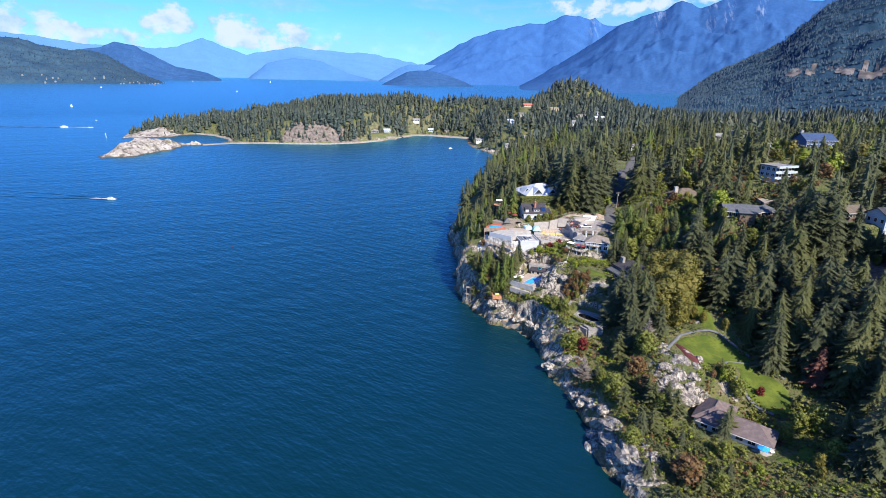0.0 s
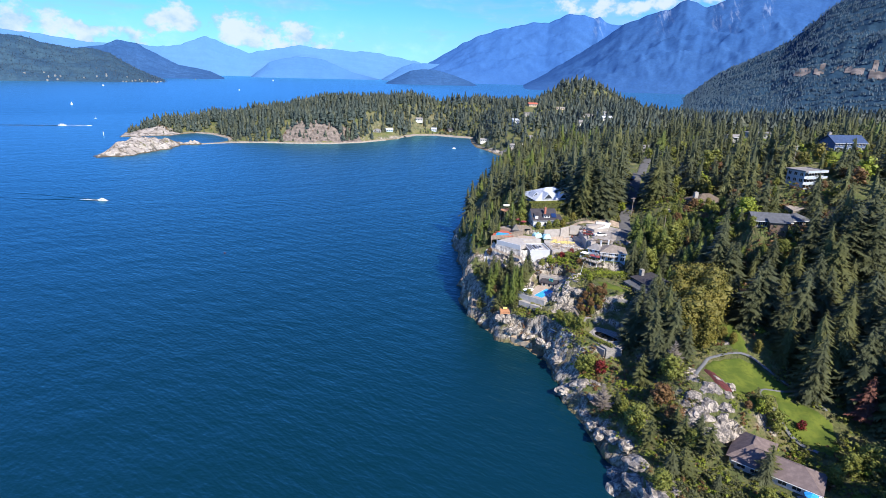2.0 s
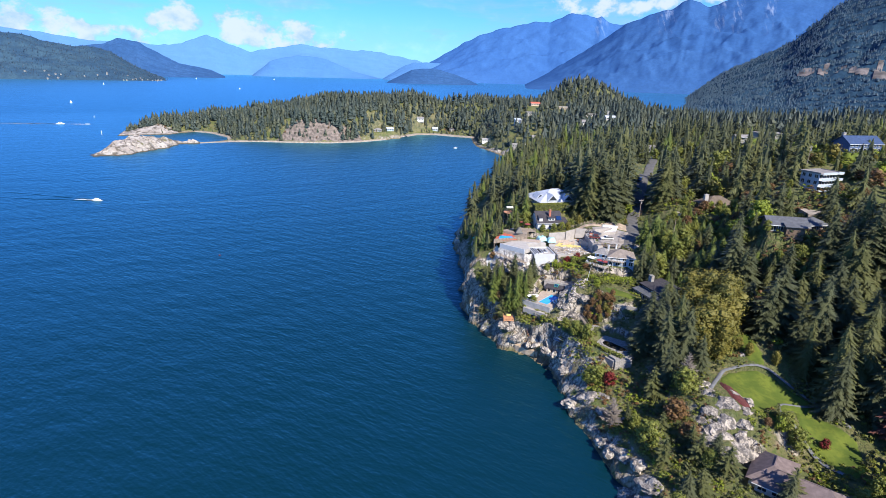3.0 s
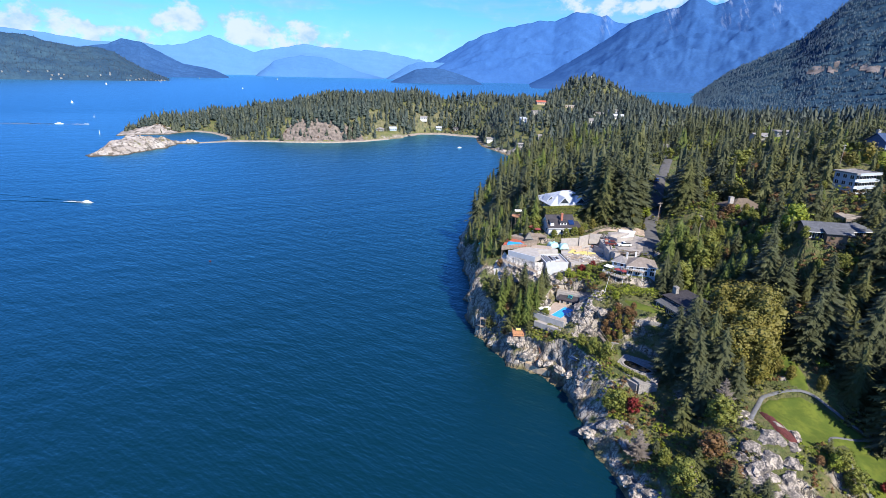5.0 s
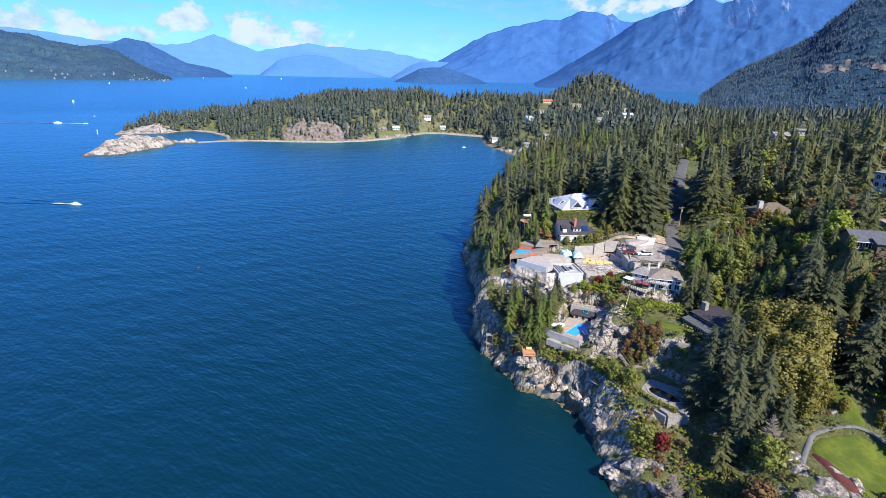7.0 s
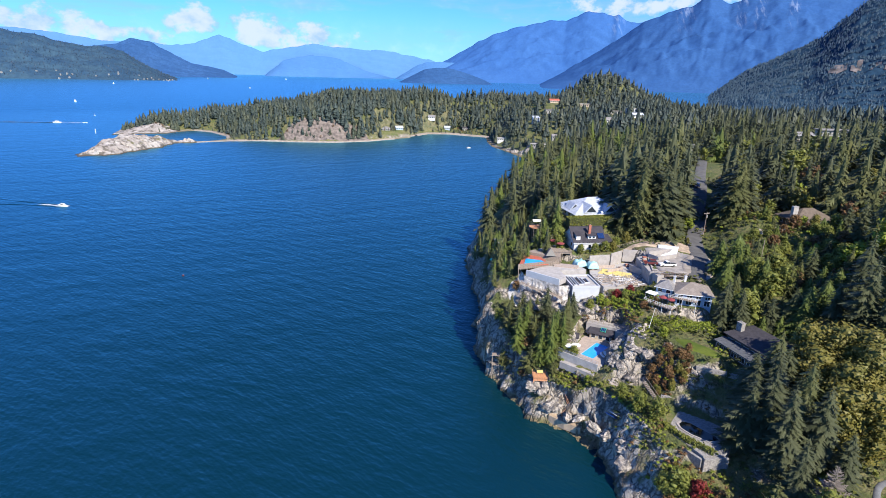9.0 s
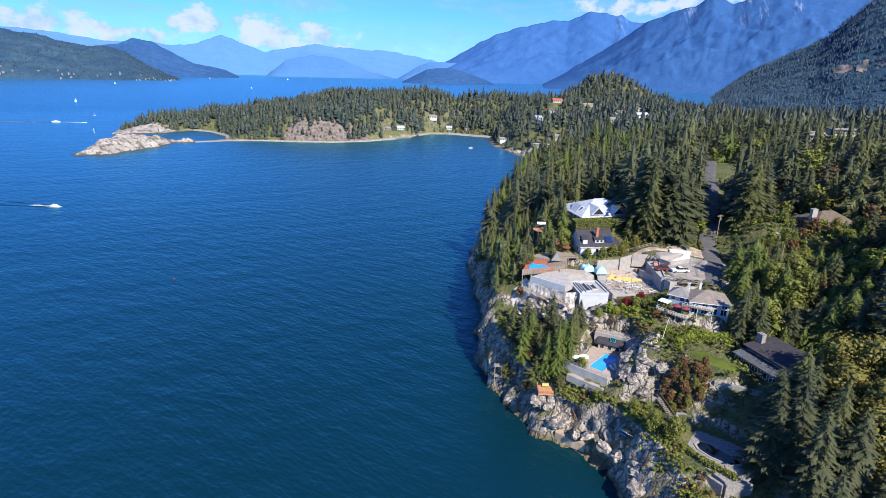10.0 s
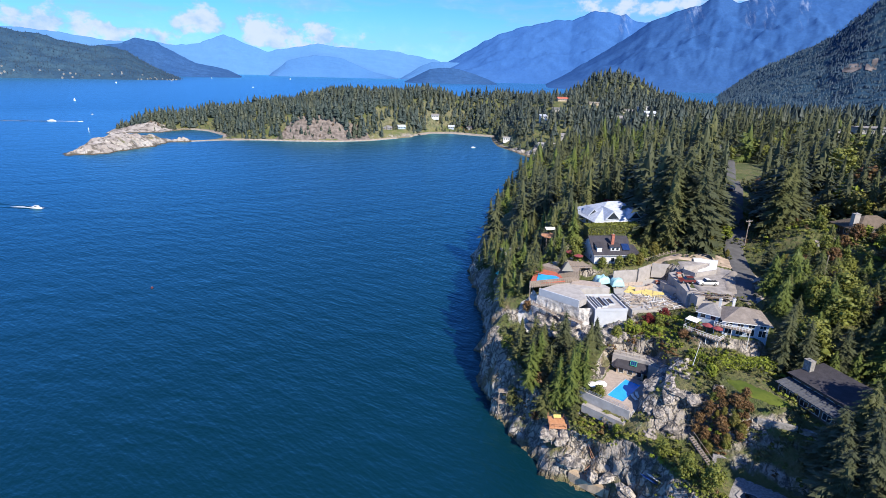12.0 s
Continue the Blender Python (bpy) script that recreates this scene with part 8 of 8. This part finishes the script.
for x, y, size in ((72.5, 144, 3.4), (75.5, 148, 3.2), (78, 142, 3.8), (81.5, 141.5, 3.0), (75, 153, 2.6), (77, 159, 3.0), (79, 155, 3.2), (74, 139, 2.6), (83.5, 158, 2.0), (86.8, 156, 2.0), (97, 187, 1.8), (98, 178, 1.5), (95.5, 177, 1.2), (84, 152, 1.8), (71, 149, 2.2), (76, 145.5, 3.4), (80, 145, 3.0), (73, 151, 2.8), (77.5, 150, 3.2), (82.5, 148.5, 2.4), (78, 162.5, 2.4), (70, 142, 2.4)):
    put_boulder(x, y, size, 0.45, "white sun bleached rock outcrop beside the lawn", "garden outcrops")
for x, y, size in ((55, 217.5, 2.0), (51, 214, 1.8), (47.5, 212.5, 1.6), (57.5, 219, 1.6), (50, 210, 1.8), (54, 212, 1.8), (60, 213, 1.6), (45, 210, 1.6)):
    put_boulder(x, y, size, 0.5, "grey rock knoll beside the pool terrace", "rock knolls")
for x, y, size in ((25.0, 217.4, 2.5), (27.6, 217.2, 2.6), (26.4, 219.6, 2.4)):
    b = put_boulder(x, y, size, 0.4, "grey cliff rock under the timber platform", "cliff rocks")
    b.location.z = 8.0
for x, y, size, turn in ((51.8, 223.0, 3.2, 40), (53.4, 220.0, 3.6, 52), (49.0, 219.0, 3.4, 45), (51.5, 216.5, 3.2, 60), (55.0, 223.0, 2.8, 35), (47.0, 216.0, 2.6, 50)):
    b = put_boulder(x, y, size, 0.45, "tilted grey striated rock slab above the pool", "rock slabs")
    b.matrix_world = pose(x, y, ground_z(x, y) - 1.5, 0, -18, turn) @ Matrix.Diagonal((size * 1.4, size * 0.7, size * 0.7, 1))
for x, y, size in ((28, 248.5, 3.4), (31, 245.5, 3.2), (34.5, 242.5, 3.2), (39, 242, 4.0), (43, 242.5, 4.4), (47, 243.2, 3.6), (25.5, 251, 3.2), (33, 240, 2.2), (42, 238.5, 2.4), (45.5, 239.5, 2.4), (50, 243, 2.4)):
    b = put_boulder(x, y, size, 0.2, "white washed rock below the building site", "site rocks")
    b.location.z = min(25.0, max(b.location.z, 21.0 + 0.2 * size))

for x, y, size in ((84, 774, 7), (92, 768, 9), (104, 764, 8), (116, 772, 7), (96, 782, 8), (76, 790, 6), (70, 806, 6), (110, 786, 7)):
    put_boulder(x, y, size, 0.25, "pinkish grey rock bluff on the bay shore", "bay bluffs")

# ---- single garden trees ----
for kind, x, y, h in (("red", 57.5, 243.0, 4.0), ("red", 53.2, 242.0, 3.6), ("red", 53.5, 174, 5.5), ("red", 62, 326, 8.0), ("rust", 60.5, 207.5, 3.6), ("rust", 57.5, 206, 3.4), ("rust", 63, 209, 3.0), ("gold", 57.5, 203, 3.6), ("gold", 60.5, 203.5, 3.2), ("gold", 54.5, 203.5, 2.8), ("gold", 103, 171.5, 5.0), ("gold", 97, 176, 4.5), ("gold", 95, 179, 5.0),
                      ("green", 94.5, 143.5, 7.0), ("green", 92.5, 147, 6.0), ("red", 101.5, 143.5, 3.6), ("rust", 88, 147.5, 3.0), ("green", 103.5, 127, 7.5), ("dead", 120.5, 146, 15), ("fir", 122, 203, 9), ("cedar", 128, 202, 9.5), ("fir", 134, 204, 9), ("cedar", 116, 204, 11), ("green", 139, 206, 7), ("lime", 118, 233, 7), ("lime", 122, 236, 6), ("pine", 83.5, 127.5, 11), ("fir", 81.5, 125.5, 10), ("pine", 92, 150.5, 5), ("green", 50.5, 176, 7),
                      ("green", 48, 178, 5.5), ("green", 47, 196, 6), ("green", 50.5, 193, 6.5), ("green", 45, 203, 4.5), ("bare", 50, 158, 10), ("bare", 72.5, 164, 11), ("lime", 59.5, 217.5, 3.6), ("green", 61.3, 219, 3.2), ("lime", 38.5, 212.5, 2.6), ("green", 37, 217, 3.0), ("green", 36, 221, 4),
                      ("lime", 22, 268, 3.4), ("lime", 47.5, 239.5, 4.0), ("green", 41, 281, 7), ("cedar", 66, 288, 10), ("gold", 71, 284, 5), ("gold", 84, 281, 6), ("lime", 93.5, 291, 6), ("gold", 87.8, 276, 3), ("great", 78, 223, 17), ("great", 81, 220.5, 15), ("green", 84.5, 224, 13),
                      ("great", 70, 176, 22), ("great", 67, 184, 19), ("great", 73, 188, 22), ("cedar", 76, 181, 22), ("great", 78, 192, 18), ("great", 72, 194, 16), ("gold", 87.5, 198.5, 18), ("gold", 91, 195, 20), ("gold", 95, 191, 21), ("gold", 92, 186, 21), ("gold", 87, 184, 20), ("gold", 84, 191, 19), ("gold", 88, 177, 18), ("gold", 83, 179, 18), ("great", 69, 168, 17), ("pine", 64, 166, 11), ("pine", 61, 150, 8), ("pine", 66, 143, 9), ("fir", 69, 136, 9),
                      ("rust", 56, 209, 3.6), ("rust", 58.2, 210.3, 3.2), ("rust", 54.8, 206.6, 3.2), ("gold", 59.6, 205.2, 3.4), ("green", 108, 127, 9), ("cedar", 111, 121, 11), ("green", 104, 114, 7), ("gold", 99, 112, 5), ("green", 44, 238.5, 4.5), ("pine", 24, 236, 9), ("pine", 22, 241, 8), ("cedar", 20, 246, 8), ("pine", 26, 232, 9), ("slim", 27, 224.2, 15), ("slim", 29.6, 222.6, 18), ("slim", 31.4, 225.4, 17), ("slim", 33.0, 223.6, 15), ("slim", 21, 230.4, 15), ("slim", 23.6, 233.4, 13), ("pine", 18.8, 238, 11), ("pine", 17, 233, 7), ("fir", 38, 236.5, 9), ("cedar", 36, 233.5, 10), ("fir", 33.5, 230, 10), ("lime", 49, 238, 2.6), ("lime", 51.5, 240, 2.4), ("lime", 54, 236, 2.4), ("green", 45.5, 241, 2.6), ("green", 30, 226, 5), ("lime", 33, 221, 2.5), ("fir", 160, 196, 10), ("fir", 168, 192, 11), ("cedar", 155, 199, 10), ("cedar", 164, 194, 8), ("fir", 172, 190, 12), ("green", 122, 210, 4.5), ("green", 127, 209, 4), ("lime", 132, 208, 3.5), ("rust", 117, 211, 4), ("pine", 70, 132, 10), ("pine", 66, 138, 9), ("green", 78, 118, 5), ("pine", 62, 128, 8), ("bare", 57, 146, 8), ("green", 99, 126, 6), ("lime", 91, 146.5, 5), ("gold", 97, 108, 4), ("lime", 84, 112, 3), ("green", 56, 271.8, 4.6), ("green", 52, 270.5, 4.4), ("gold", 59.5, 273.5, 4.6), ("green", 47, 270.5, 4.0), ("green", 62, 278, 4.5), ("gold", 66, 280, 5.0), ("rust", 74, 283, 5.0), ("green", 78, 285, 5), ("green", 40, 276, 5.5), ("lime", 38, 279, 5), ("cedar", 118, 206, 12), ("fir", 122, 204, 15), ("fir", 113, 210, 13), ("cedar", 136, 208, 13), ("fir", 151, 197, 15), ("fir", 158, 193, 16), ("cedar", 165, 190, 13), ("fir", 145, 203, 16), ("green", 128, 207, 6)):
    plant(kind, x, y, h, group="garden trees")

for _ in range(26):
    a, far = rng.rand() * 6.283, math.sqrt(rng.rand())
    plant(("rust", "rust", "gold", "rust", "green")[rng.randint(5)], 58 + 5.5 * far * math.cos(a), 206.3 + 4.2 * far * math.sin(a), rng.uniform(1.8, 2.9), group="vines on the garden bank")
for hx, hy in ((172, 268), (131, 219), (128, 276), (209, 302), (113, 266), (167, 203), (158, 252), (198, 288)):
    for _ in range(14):
        a, far = rng.rand() * 6.283, rng.uniform(9.5, 18)
        px, py = hx + math.cos(a) * far * 1.2, hy + math.sin(a) * far
        kind = ("green", "bright", "lime", "rust", "gold", "green", "cedar")[rng.randint(7)]
        plant(kind, px, py, rng.uniform(2.6, 5.6) * (1.4 if kind in ("bright", "cedar") else 1.0), group="garden trees")

# far shore houses, a speck each
specks = Shape()
r = np.random.RandomState(5)
HX, HY, HZ = LEFT_SHORE
for _ in range(42):
    a, b = r.randint(1, 9), r.randint(HX.shape[1] // 2, HX.shape[1] - 4)
    px, py, pz = HX[a, b], HY[a, b] - 4, HZ[a, b]
    w = r.uniform(1.4, 3.6)
    specks.box(px - w, py - 4, pz - 8, px + w, py + 4, pz + 3)
    specks.sheet([(px - w - 1, py - 5, pz + 3), (px + w + 1, py - 5, pz + 3), (px + w, py + 1, pz + 5), (px - w, py + 1, pz + 5)], 0.5)
tagged(new("shore_houses", specks.mesh("shore_houses", WALL_GREY)), "scattered far houses along the island shore", "houses", kind="stuff")
